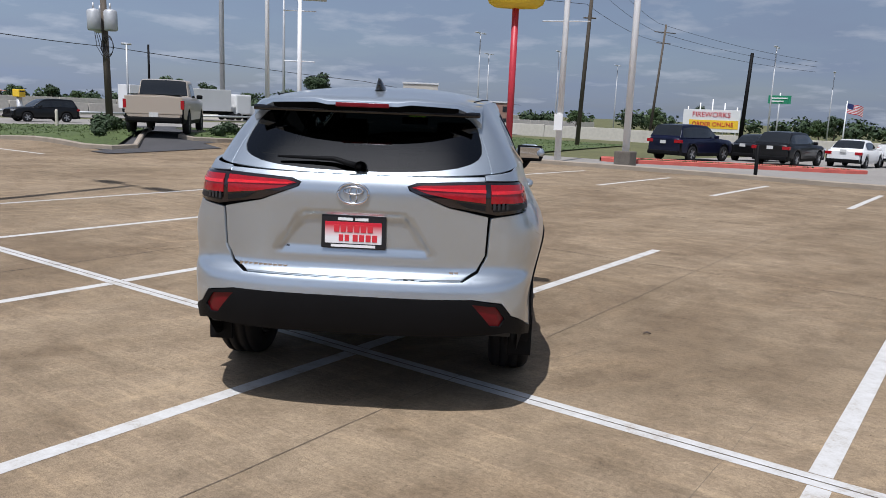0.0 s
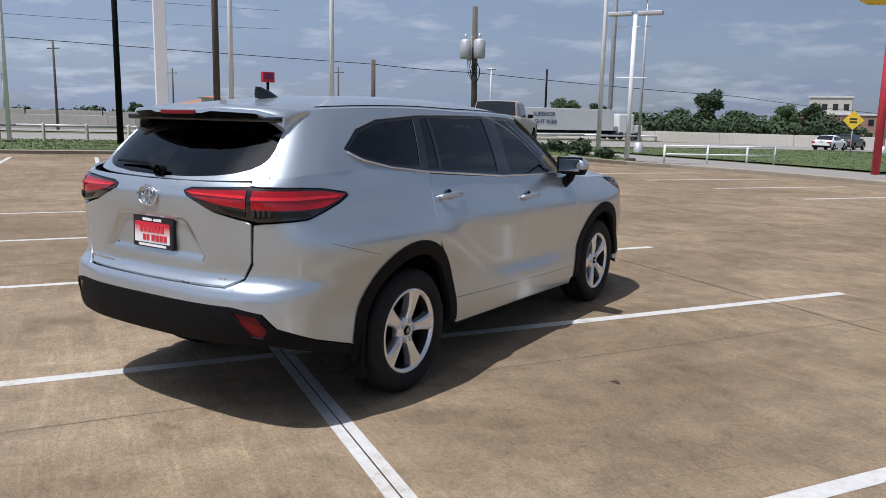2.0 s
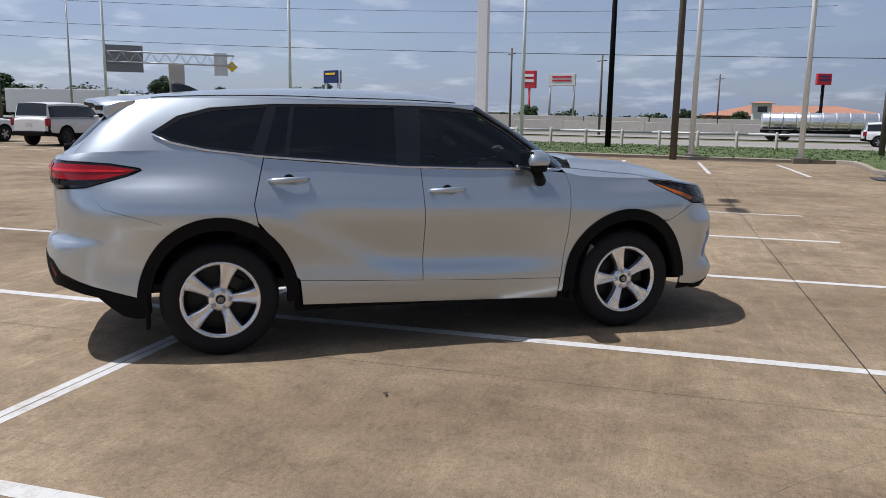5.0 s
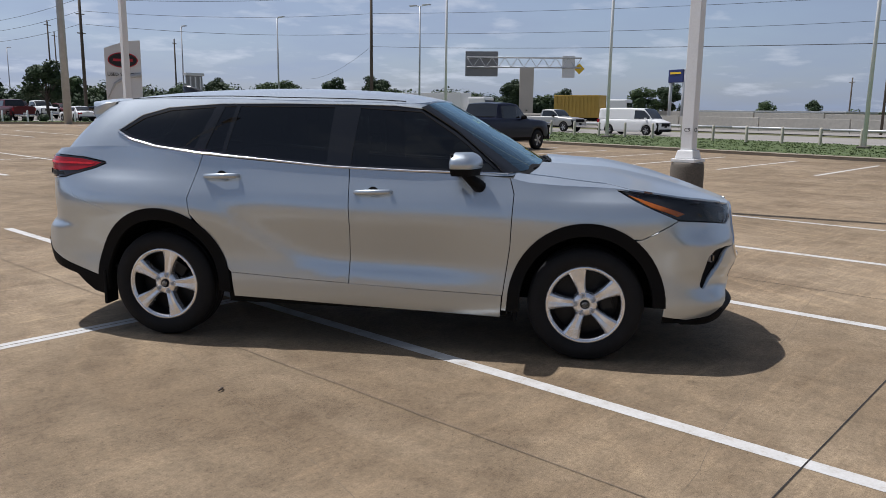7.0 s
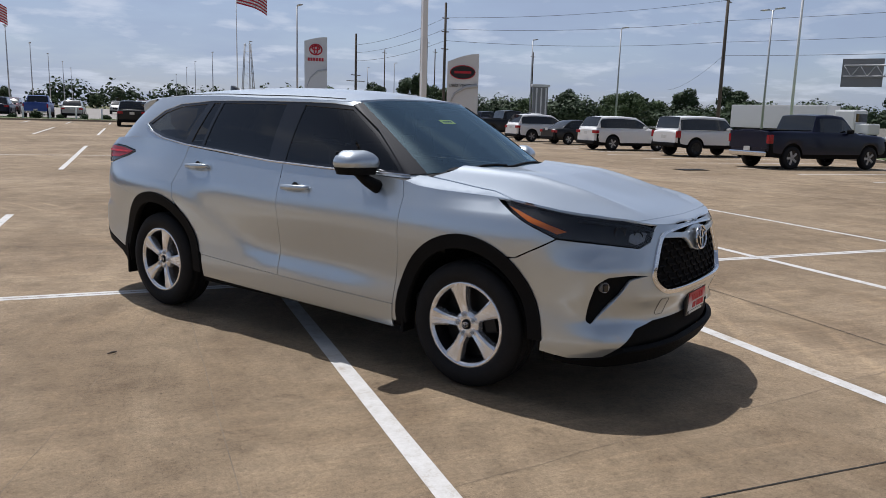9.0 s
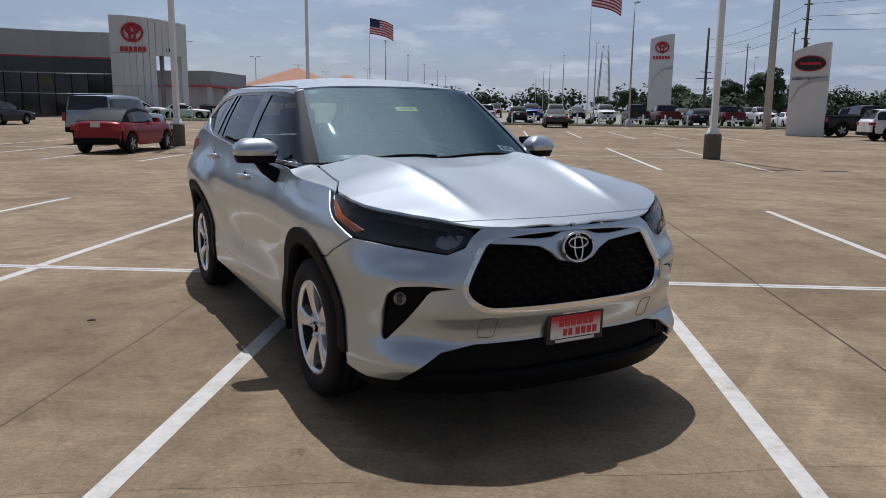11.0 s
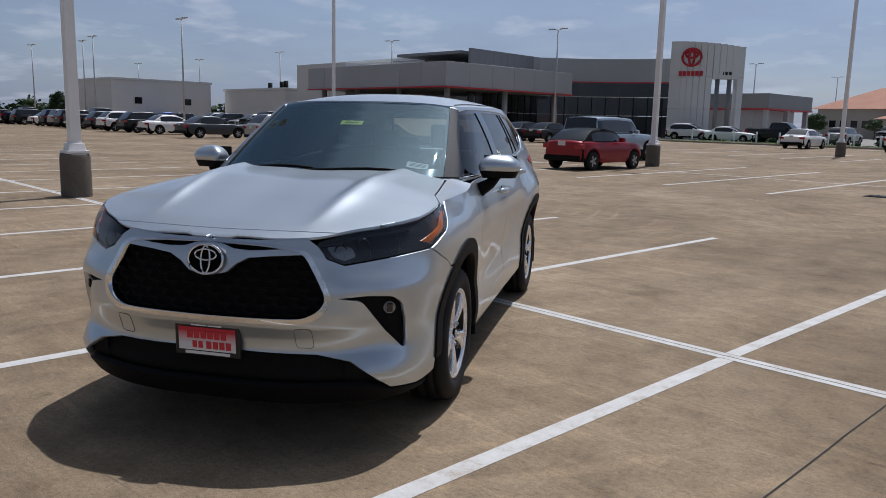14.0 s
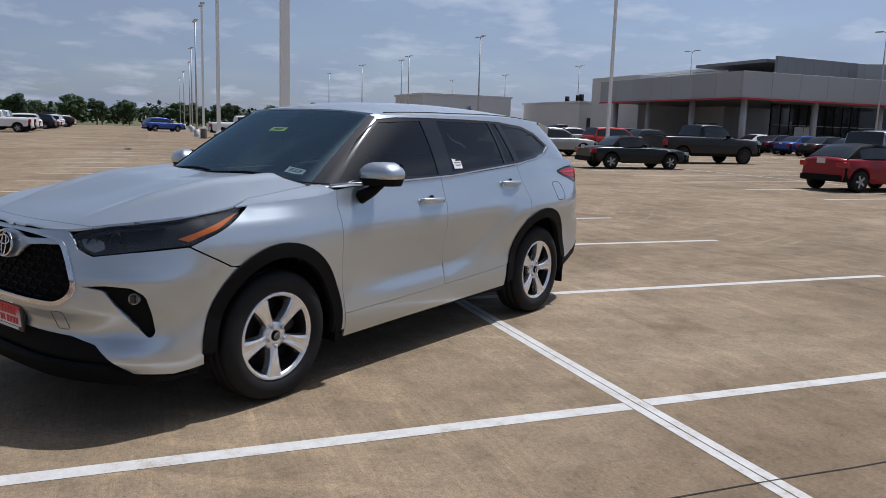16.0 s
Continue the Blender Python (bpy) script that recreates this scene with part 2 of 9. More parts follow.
def empty(name, m=None):
    ob = new(name)
    ob.empty_display_size = 0.2
    if m is not None:
        ob.matrix_world = m
    return ob


def hang(ob, parent, label=""):
    if parent is not None:
        ob.parent = parent
    if label:
        ob["label"] = label
    return ob


def part(name, bm, material, parent, label="", smooth=False):
    """Links a bmesh as one mesh object under a thing or a part."""
    me = bpy.data.meshes.new(name)
    bm.to_mesh(me); bm.free()
    for m in material if isinstance(material, (list, tuple)) else [material]:
        me.materials.append(m)
    if smooth:
        me.polygons.foreach_set("use_smooth", [True] * len(me.polygons))
    return hang(new(name, me), parent, label)


def add_box(bm, x0, x1, y0, y1, z0, z1, bevel=0.0, mat=0, taper=0.0):
    """A box from corner to corner, tapered towards the top, with bevelled edges."""
    t = taper
    co = [(x0, y0, z0), (x1, y0, z0), (x1, y1, z0), (x0, y1, z0),
          (x0 + t, y0 + t, z1), (x1 - t, y0 + t, z1), (x1 - t, y1 - t, z1), (x0 + t, y1 - t, z1)]
    vs = [bm.verts.new(c) for c in co]
    fs = [bm.faces.new([vs[i] for i in f]) for f in ((3, 2, 1, 0), (4, 5, 6, 7), (0, 1, 5, 4), (1, 2, 6, 5), (2, 3, 7, 6), (3, 0, 4, 7))]
    for f in fs:
        f.material_index = mat
    if bevel:
        es = list({e for f in fs for e in f.edges})
        out = bmesh.ops.bevel(bm, geom=es, offset=bevel, segments=2, affect="EDGES", profile=0.6)
        for f in out["faces"]:
            f.material_index = mat
    return bm


def add_tube(bm, pts, radii, sides=10, mat=0, cap=True, smooth=True):
    """A round tube through points, with a radius at each."""
    rings = []
    pts = [Vector(p) for p in pts]
    if not isinstance(radii, (list, tuple)):
        radii = [radii] * len(pts)
    for i, p in enumerate(pts):
        d = (pts[min(i + 1, len(pts) - 1)] - pts[max(i - 1, 0)]).normalized()
        a = d.cross(Vector((0, 0, 1)) if abs(d.z) < 0.9 else Vector((1, 0, 0))).normalized()
        b = d.cross(a)
        rings.append([bm.verts.new(p + (a * math.cos(k * math.tau / sides) + b * math.sin(k * math.tau / sides)) * radii[i]) for k in range(sides)])
    for r0, r1 in zip(rings, rings[1:]):
        for k in range(sides):
            f = bm.faces.new((r0[k], r0[(k + 1) % sides], r1[(k + 1) % sides], r1[k])); f.smooth = smooth; f.material_index = mat
    if cap:
        for r in (rings[0][::-1], rings[-1]):
            f = bm.faces.new(r); f.material_index = mat
    return bm


def add_lathe(bm, profile, sides, axis="x", mat=0, closed=False, angle=math.tau, centre=(0, 0, 0)):
    """Turns a profile of (along, radius) round an axis."""
    rings = []
    n = sides if angle >= math.tau - 1e-6 else sides + 1
    for a, r in profile:
        ring = []
        for k in range(n):
            t = angle * k / sides
            c, s = r * math.cos(t), r * math.sin(t)
            p = {"x": (a, c, s), "y": (c, a, s), "z": (c, s, a)}[axis]
            ring.append(bm.verts.new(Vector(p) + Vector(centre)))
        rings.append(ring)
    m = len(profile)
    for i in range(m if closed else m - 1):
        r0, r1 = rings[i], rings[(i + 1) % m]
        for k in range(sides):
            k2 = (k + 1) % n
            f = bm.faces.new((r0[k], r0[k2], r1[k2], r1[k])); f.smooth = True; f.material_index = mat
    return bm


def lerp_table(table, t):
    """Smooth interpolation through rows of (t, value) in rising t."""
    if t <= table[0][0]:
        return table[0][1]
    if t >= table[-1][0]:
        return table[-1][1]
    for i in range(len(table) - 1):
        if t <= table[i + 1][0]:
            break
    (t0, v0), (t1, v1) = table[i], table[i + 1]
    h = t1 - t0
    d = (v1 - v0) / h
    m0 = d if i == 0 else 0.5 * (d + (v0 - table[i - 1][1]) / (t0 - table[i - 1][0]))
    m1 = d if i + 2 >= len(table) else 0.5 * (d + (table[i + 2][1] - v1) / (table[i + 2][0] - t1))
    if i > 0 and d * (v0 - table[i - 1][1]) <= 0:
        m0 = 0.0
    if i + 2 < len(table) and d * (table[i + 2][1] - v1) <= 0:
        m1 = 0.0
    s = (t - t0) / h
    return (2 * s**3 - 3 * s**2 + 1) * v0 + (s**3 - 2 * s**2 + s) * h * m0 + (-2 * s**3 + 3 * s**2) * v1 + (s**3 - s**2) * h * m1


def smooth01(a, b, t):
    s = min(1.0, max(0.0, (t - a) / (b - a)))
    return s * s * (3 - 2 * s)

# ---- ground ----
SLOPES = [(0, -0.02), (40, -0.009), (90, -0.008), (130, -0.002), (180, 0.005), (220, 0.008), (260, 0.002), (300, -0.004), (330, -0.012), (360, -0.02)]


def elev(x, y):
    """Height of the gently draining ground."""
    r = math.hypot(x, y)
    if r < 10:
        return 0.0
    a = math.degrees(math.atan2(-x, y)) % 360
    for (a0, s0), (a1, s1) in zip(SLOPES, SLOPES[1:]):
        if a <= a1:
            s = s0 + (s1 - s0) * (a - a0) / (a1 - a0)
            break
    d = min(r, 120) - 10
    ramp = 0.46 * math.exp(-(((x + 21.6) / 4.2) ** 2 + ((y - 12.4) / 4.2) ** 2) ** 1.5)
    return s * d * d / (d + 8) + ramp


def concrete():
    """Broom-finished tan concrete: mottled, stained, with tyre marks and fine brushed streaks."""
    m, n, l, b = mat_new("tan_concrete")
    co = n.new("ShaderNodeTexCoord")

    def tex(scale, detail=4, rough=0.55, stretch=None, dist=0.0):
        t = n.new("ShaderNodeTexNoise")
        t.inputs["Scale"].default_value, t.inputs["Detail"].default_value, t.inputs["Roughness"].default_value = scale, detail, rough
        t.inputs["Distortion"].default_value = dist
        src = co.outputs["Object"]
        if stretch:
            mp = n.new("ShaderNodeMapping"); mp.inputs["Scale"].default_value = stretch
            mp.inputs["Rotation"].default_value = (0, 0, 0.06)
            l.new(src, mp.inputs[0]); src = mp.outputs[0]
        l.new(src, t.inputs["Vector"])
        return t.outputs["Fac"]

    def ramp(src, stops):
        r = n.new("ShaderNodeValToRGB")
        e = r.color_ramp.elements
        while len(e) < len(stops):
            e.new(0.5)
        for i, (p, c) in enumerate(stops):
            e[i].position, e[i].color = p, (*c, 1)
        l.new(src, r.inputs[0])
        return r.outputs[0]

    def mix(kind, fac, a, c):
        x = n.new("ShaderNodeMixRGB"); x.blend_type = kind
        if isinstance(fac, float):
            x.inputs[0].default_value = fac
        else:
            l.new(fac, x.inputs[0])
        l.new(a, x.inputs[1]); l.new(c, x.inputs[2])
        return x.outputs[0]

    base = ramp(tex(0.22, 6, 0.6), [(0.30, (0.208, 0.155, 0.099)), (0.52, (0.270, 0.205, 0.134)), (0.72, (0.338, 0.263, 0.179))])
    mid = ramp(tex(1.6, 7, 0.66), [(0.32, (0.68, 0.66, 0.64)), (0.52, (1.0, 1.0, 1.0)), (0.70, (1.20, 1.19, 1.16))])
    c = mix("MULTIPLY", 0.75, base, mid)
    fine = ramp(tex(38, 5, 0.7), [(0.30, (0.58, 0.56, 0.54)), (0.5, (1, 1, 1)), (0.70, (1.32, 1.31, 1.3))])
    c = mix("MULTIPLY", 0.62, c, fine)
    patchy = ramp(tex(5.5, 7, 0.72, None, 0.6), [(0.34, (0.76, 0.75, 0.74)), (0.5, (1, 1, 1)), (0.68, (1.16, 1.155, 1.14))])
    c = mix("MULTIPLY", 0.75, c, patchy)
    grit = ramp(tex(160, 2, 0.6), [(0.34, (0.58, 0.56, 0.54)), (0.5, (1, 1, 1)), (0.66, (1.34, 1.33, 1.31))])
    c = mix("MULTIPLY", 0.55, c, grit)
    broom = ramp(tex(26, 3, 0.6, (0.10, 2.2, 1)), [(0.34, (0.84, 0.83, 0.82)), (0.55, (1, 1, 1)), (0.8, (1.08, 1.08, 1.07))])
    c = mix("MULTIPLY", 0.16, c, broom)
    blot = ramp(tex(0.62, 8, 0.72, None, 0.8), [(0.42, (1, 1, 1)), (0.60, (0.86, 0.84, 0.82)), (0.72, (0.62, 0.60, 0.58))])
    c = mix("MULTIPLY", 0.70, c, blot)
    tyre = ramp(tex(0.8, 5, 0.6, (0.16, 1.1, 1), 1.5), [(0.56, (1, 1, 1)), (0.66, (0.80, 0.79, 0.78)), (0.74, (0.66, 0.65, 0.64))])
    c = mix("MULTIPLY", 0.55, c, tyre)
    # pale scrubbed arcs and streaks left by tyres, dark oil spots
    ar = n.new("ShaderNodeTexWave"); ar.wave_type = "RINGS"; ar.rings_direction = "Z"
    ar.inputs["Scale"].default_value, ar.inputs["Distortion"].default_value, ar.inputs["Detail"].default_value, ar.inputs["Detail Scale"].default_value = 0.9, 2.2, 2.0, 0.35
    amp = n.new("ShaderNodeMapping"); amp.inputs["Location"].default_value = (-9.0, 4.5, 0)
    l.new(co.outputs["Object"], amp.inputs[0]); l.new(amp.outputs[0], ar.inputs["Vector"])
    arcs = ramp(ar.outputs["Fac"], [(0.80, (1, 1, 1)), (0.93, (1.16, 1.15, 1.13)), (1.0, (1.24, 1.23, 1.2))])
    arm = ramp(tex(0.35, 3, 0.6), [(0.50, (0, 0, 0)), (0.66, (1, 1, 1))])
    c = mix("MULTIPLY", arm, c, arcs)
    spots = ramp(tex(2.3, 3, 0.5, None, 0.3), [(0.24, (0.55, 0.53, 0.51)), (0.30, (1, 1, 1))])
    c = mix("MULTIPLY", 0.8, c, spots)
    pits = ramp(tex(70, 2, 0.5), [(0.27, (0.45, 0.43, 0.41)), (0.36, (1, 1, 1))])
    c = mix("MULTIPLY", 0.8, c, pits)
    cross = ramp(tex(30, 3, 0.6, (2.4, 0.12, 1)), [(0.36, (0.84, 0.83, 0.81)), (0.55, (1, 1, 1)), (0.78, (1.12, 1.11, 1.10))])
    c = mix("MULTIPLY", 0.18, c, cross)
    # crossing scrub streaks and a broad darker wash
    st1 = ramp(tex(5.0, 6, 0.65, (0.22, 2.6, 1), 0.4), [(0.50, (1, 1, 1)), (0.62, (1.18, 1.17, 1.15)), (0.74, (1.34, 1.33, 1.30))])
    c = mix("MULTIPLY", ramp(tex(0.28, 4, 0.6, None, 0.5), [(0.40, (0, 0, 0)), (0.54, (1, 1, 1))]), c, st1)
    wash = ramp(tex(0.45, 5, 0.62, (1.0, 0.55, 1), 1.2), [(0.40, (0.80, 0.77, 0.74)), (0.50, (1, 1, 1)), (0.64, (1.07, 1.06, 1.05))])
    c = mix("MULTIPLY", 0.75, c, wash)
    l.new(c, b.inputs["Base Color"])
    b.inputs["Roughness"].default_value = 0.86
    b.inputs["Specular IOR Level"].default_value = 0.3
    bp = n.new("ShaderNodeBump"); bp.inputs["Strength"].default_value = 0.55; bp.inputs["Distance"].default_value = 0.008
    hm = n.new("ShaderNodeMath"); hm.operation = "ADD"
    l.new(tex(75, 4, 0.7), hm.inputs[0]); l.new(tex(26, 3, 0.6, (0.35, 1.4, 1)), hm.inputs[1])
    l.new(hm.outputs[0], bp.inputs["Height"]); l.new(bp.outputs[0], b.inputs["Normal"])
    return m


def worn_paint():
    """White marking paint, scuffed through to the concrete in places."""
    m, n, l, b = mat_new("worn_white_marking")
    co = n.new("ShaderNodeTexCoord")
    t1 = n.new("ShaderNodeTexNoise"); t1.inputs["Scale"].default_value = 7; t1.inputs["Detail"].default_value = 8; t1.inputs["Roughness"].default_value = 0.75
    t2 = n.new("ShaderNodeTexNoise"); t2.inputs["Scale"].default_value = 90; t2.inputs["Detail"].default_value = 3
    l.new(co.outputs["Object"], t1.inputs["Vector"]); l.new(co.outputs["Object"], t2.inputs["Vector"])
    r = n.new("ShaderNodeValToRGB")
    e = r.color_ramp.elements
    e[0].position, e[0].color = 0.30, (0.36, 0.30, 0.23, 1)
    e[1].position, e[1].color = 0.46, (0.52, 0.505, 0.475, 1)
    x = e.new(0.7); x.color = (0.63, 0.62, 0.60, 1)
    mx = n.new("ShaderNodeMath"); mx.operation = "MULTIPLY_ADD"; mx.inputs[1].default_value = 0.25
    l.new(t2.outputs["Fac"], mx.inputs[0]); l.new(t1.outputs["Fac"], mx.inputs[2])
    sb = n.new("ShaderNodeMath"); sb.operation = "SUBTRACT"; sb.inputs[1].default_value = 0.115
    l.new(mx.outputs[0], sb.inputs[0]); l.new(sb.outputs[0], r.inputs[0])
    l.new(r.outputs[0], b.inputs["Base Color"])
    b.inputs["Roughness"].default_value = 0.7
    return m


M_CONC = concrete()
M_PAINT = worn_paint()
M_JOINT = surface("dark_joint_sealant", (0.022, 0.019, 0.016), 0.85, vary=0.4, scale=4, fine=60)
M_CRACK = surface("hairline_crack", (0.165, 0.128, 0.09), 0.9, vary=0.4, scale=3, fine=40)
M_KERB = surface("weathered_kerb_concrete", (0.30, 0.255, 0.20), 0.88, vary=0.22, scale=2, fine=50, bump=0.3)
M_REDKERB = surface("faded_red_kerb_paint", (0.50, 0.11, 0.085), 0.75, vary=0.25, scale=2, fine=30)
M_ASPHALT = surface("dark_asphalt", (0.062, 0.060, 0.062), 0.9, vary=0.25, scale=0.8, fine=60, bump=0.3)
M_ROAD = surface("grey_road_concrete", (0.27, 0.25, 0.225), 0.9, vary=0.15, scale=0.2, fine=8)
M_GRASSBASE = surface("grass_soil", (0.075, 0.105, 0.030), 0.95, vary=0.45, scale=0.5, fine=9, bump=0.6)
M_DRYGRASS = surface("dry_verge_grass", (0.115, 0.115, 0.045), 0.95, vary=0.4, scale=0.15, fine=3, bump=0.6)
M_BASECONC = surface("column_base_concrete", (0.135, 0.118, 0.098), 0.9, vary=0.3, scale=3, fine=40, bump=0.4)
M_WPOLE = surface("white_painted_steel", (0.84, 0.84, 0.83), 0.45, vary=0.06, scale=2)
M_GALV = surface("galvanised_steel", (0.50, 0.51, 0.52), 0.5, 0.3, vary=0.15, scale=2)
M_WOODPOLE = surface("weathered_pole_timber", (0.105, 0.085, 0.066), 0.9, vary=0.3, scale=2, fine=25, bump=0.4, aniso=(6, 6, 0.5))
M_WIRE = surface("black_cable", (0.02, 0.02, 0.022), 0.6, vary=0.1)


def drape(name, xs, ys, material, lift=0.0, inside=None, parent=None, zf=None):
    """A sheet on the ground over a grid of x and y, kept where inside(x, y) holds."""
    idx, verts, faces = {}, [], []
    for i, x in enumerate(xs):
        for j, y in enumerate(ys):
            idx[i, j] = len(verts)
            verts.append((x, y, (zf or elev)(x, y) + lift))
    for i in range(len(xs) - 1):
        for j in range(len(ys) - 1):
            if inside is None or inside(0.5 * (xs[i] + xs[i + 1]), 0.5 * (ys[j] + ys[j + 1])):
                faces.append((idx[i, j], idx[i + 1, j], idx[i + 1, j + 1], idx[i, j + 1]))
    ob = new(name, mesh_of(name, verts, faces, material))
    return hang(ob, parent)


def steps(a, b, n):
    return [a + (b - a) * k / n for k in range(n + 1)]


# the ground sheet to the horizon
gx = sorted(set([-2500, -1400, -800, -500, -350, -250, -200, -160] + [round(v, 2) for v in steps(-130, 130, 104)] + [160, 200, 250, 350, 500, 800, 1400, 2500]))
ground = drape("ground", gx, gx, M_DRYGRASS, -0.06, None, None, lambda x, y: elev(x, y) if abs(x) < 130 and abs(y) < 130 else elev(x, y) - 0.1)
tagged(ground, "dry summer grassland around the car park", "ground", kind="structure")
lot = drape("pavement", steps(-34, 150, 184), steps(-63, 20, 83), M_CONC, 0.0)
tagged(lot, "sunlit tan broom-finished concrete parking lot", "pavement", kind="structure")

LANE = 2.775
X0, YD = 0.575, -1.215


def flat_strip(name, a, b, width, material, parent, lift, wobble=0.0, taper=False):
    """A painted or sealed strip from a to b, following the ground."""
    a, b = Vector((*a, 0)), Vector((*b, 0))
    d = (b - a)
    n = max(1, int(d.length / 1.2))
    if wobble:
        n = max(6, int(d.length / 0.22))
    side = Vector((-d.y, d.x, 0)).normalized() * width / 2
    verts, faces = [], []
    for k in range(n + 1):
        p = a + d * (k / n)
        if wobble and 0 < k:
            off = side.normalized() * wobble * (noise.noise(Vector((p.x * 0.9, p.y * 0.9, width * 50))) + 0.5 * noise.noise(Vector((p.x * 4, p.y * 4, 3))))
            p = p + off
        w = side * (1.0 if not taper else 0.45 + 0.9 * abs(noise.noise(Vector((p.x * 2, p.y * 2, 7)))))
        for q in (p - w, p + w):
            verts.append((q.x, q.y, elev(q.x, q.y) + lift))
    for k in range(n):
        faces.append((2 * k, 2 * k + 2, 2 * k + 3, 2 * k + 1))
    ob = new(name, mesh_of(name, verts, faces, material, smooth=False))
    return hang(ob, parent)


# stall markings: two facing rows share a double head line
marks = []


def stripe(a, b, w=0.125):
    marks.append(flat_strip("stall_line", a, b, w, M_PAINT, lot, 0.002))


for k in range(-3, 12):
    x = X0 + LANE * k
    stripe((x + 0.02, YD - 0.07), (x, YD - 5.28), 0.100)
    stripe((x, YD + 0.07), (x, YD + 5.39), 0.104)
for off in (-0.034, 0.034):
    stripe((X0 - LANE * 3, YD + off), (X0 + LANE * 11, YD + off), 0.059)
# the next double row to the south
YS = -20.0
for k in range(-3, 12):
    x = X0 + LANE * k
    stripe((x, YS + 0.06), (x, YS + 5.4), 0.12)
    stripe((x, YS - 0.06), (x, YS - 5.4), 0.12)
stripe((X0 - LANE * 3, YS), (X0 + LANE * 11, YS), 0.09)
YS2 = -40.5
for k in range(-5, 14):
    x = X0 + LANE * k
    stripe((x, YS2), (x, YS2 + 5.2), 0.12)
    stripe((x, YS2), (x, YS2 - 5.2), 0.12)
for k in range(-9, 14):
    stripe((X0 + LANE * k, -59.6), (X0 + LANE * k, -54.6), 0.12)
# west row, square to the verge
for k in range(-18, 4):
    y = 0.62 + 2.68 * k
    stripe((-17.7, y), (-24.3 - 0.09 * max(0, -y), y), 0.12)
# north row
for k in range(-4, 9):
    stripe((-6.5 + 2.68 * k, 12.0), (-6.5 + 2.68 * k, 16.9), 0.12)
for ob in marks:
    ob["label"] = ""

# sealed joints between the slabs, and hairline cracks
for k in range(-7, 26):
    x = 1.365 + 4.565 * k
    flat_strip("slab_joint", (x, -62.5), (x, 19), 0.008 if k else 0.005, M_JOINT if k else M_CRACK, lot, 0.0035, wobble=0.012 if abs(k) < 3 else 0.0)
for k in range(-3, 14):
    y = 3.215 - 4.43 * k
    flat_strip("slab_joint", (-33.5, y), (130, y), 0.004 if k == 1 else 0.008, M_JOINT, lot, 0.0035)
for a, b in (((2.9, -3.0), (3.1, 3.1)), ((-3.1, 2.2), (1.2, 2.9)), ((1.5, -3.6), (5.8, -2.2)), ((-7.6, 5.6), (-3.4, 6.6)), ((4.2, 0.6), (1.9, 3.0)), ((-6.2, -4.4), (-3.4, -3.2)), ((-4.6, 0.2), (-7.6, 2.8)), ((1.6, -0.6), (2.4, 2.9)), ((-3.3, -3.0), (-7.2, -5.2))):
    flat_strip("crack", a, b, 0.0045, M_CRACK, lot, 0.001, wobble=0.045, taper=True)


def kerb(name, pts, label, width=0.16, height=0.15, material=None, closed=False, parent=None):
    """A raised kerb with a rounded nose, along a line of points."""
    prof = [(-width / 2, -0.1), (-width / 2, height - 0.03), (-width / 2 + 0.03, height), (width / 2 - 0.02, height), (width / 2, height - 0.02), (width / 2, -0.1)]
    dense = []
    pts = list(pts) + ([pts[0]] if closed else [])
    for (x0, y0), (x1, y1) in zip(pts, pts[1:]):
        n = max(1, int(math.hypot(x1 - x0, y1 - y0) / 1.5))
        dense += [Vector((x0 + (x1 - x0) * k / n, y0 + (y1 - y0) * k / n)) for k in range(n)]
    dense.append(Vector(pts[-1]))
    verts, faces = [], []
    for i, p in enumerate(dense):
        d = (dense[min(i + 1, len(dense) - 1)] - dense[max(i - 1, 0)]).normalized()
        s = Vector((-d.y, d.x))
        for o, h in prof:
            q = p + s * o
            verts.append((q.x, q.y, elev(p.x, p.y) + h))
    m = len(prof)
    for i in range(len(dense) - 1):
        for k in range(m - 1):
            faces.append((i * m + k, (i + 1) * m + k, (i + 1) * m + k + 1, i * m + k + 1))
    ob = new(name, mesh_of(name, verts, faces, material or M_KERB, smooth=False))
    tagged(ob, label, "kerb", kind="structure")
    return ob


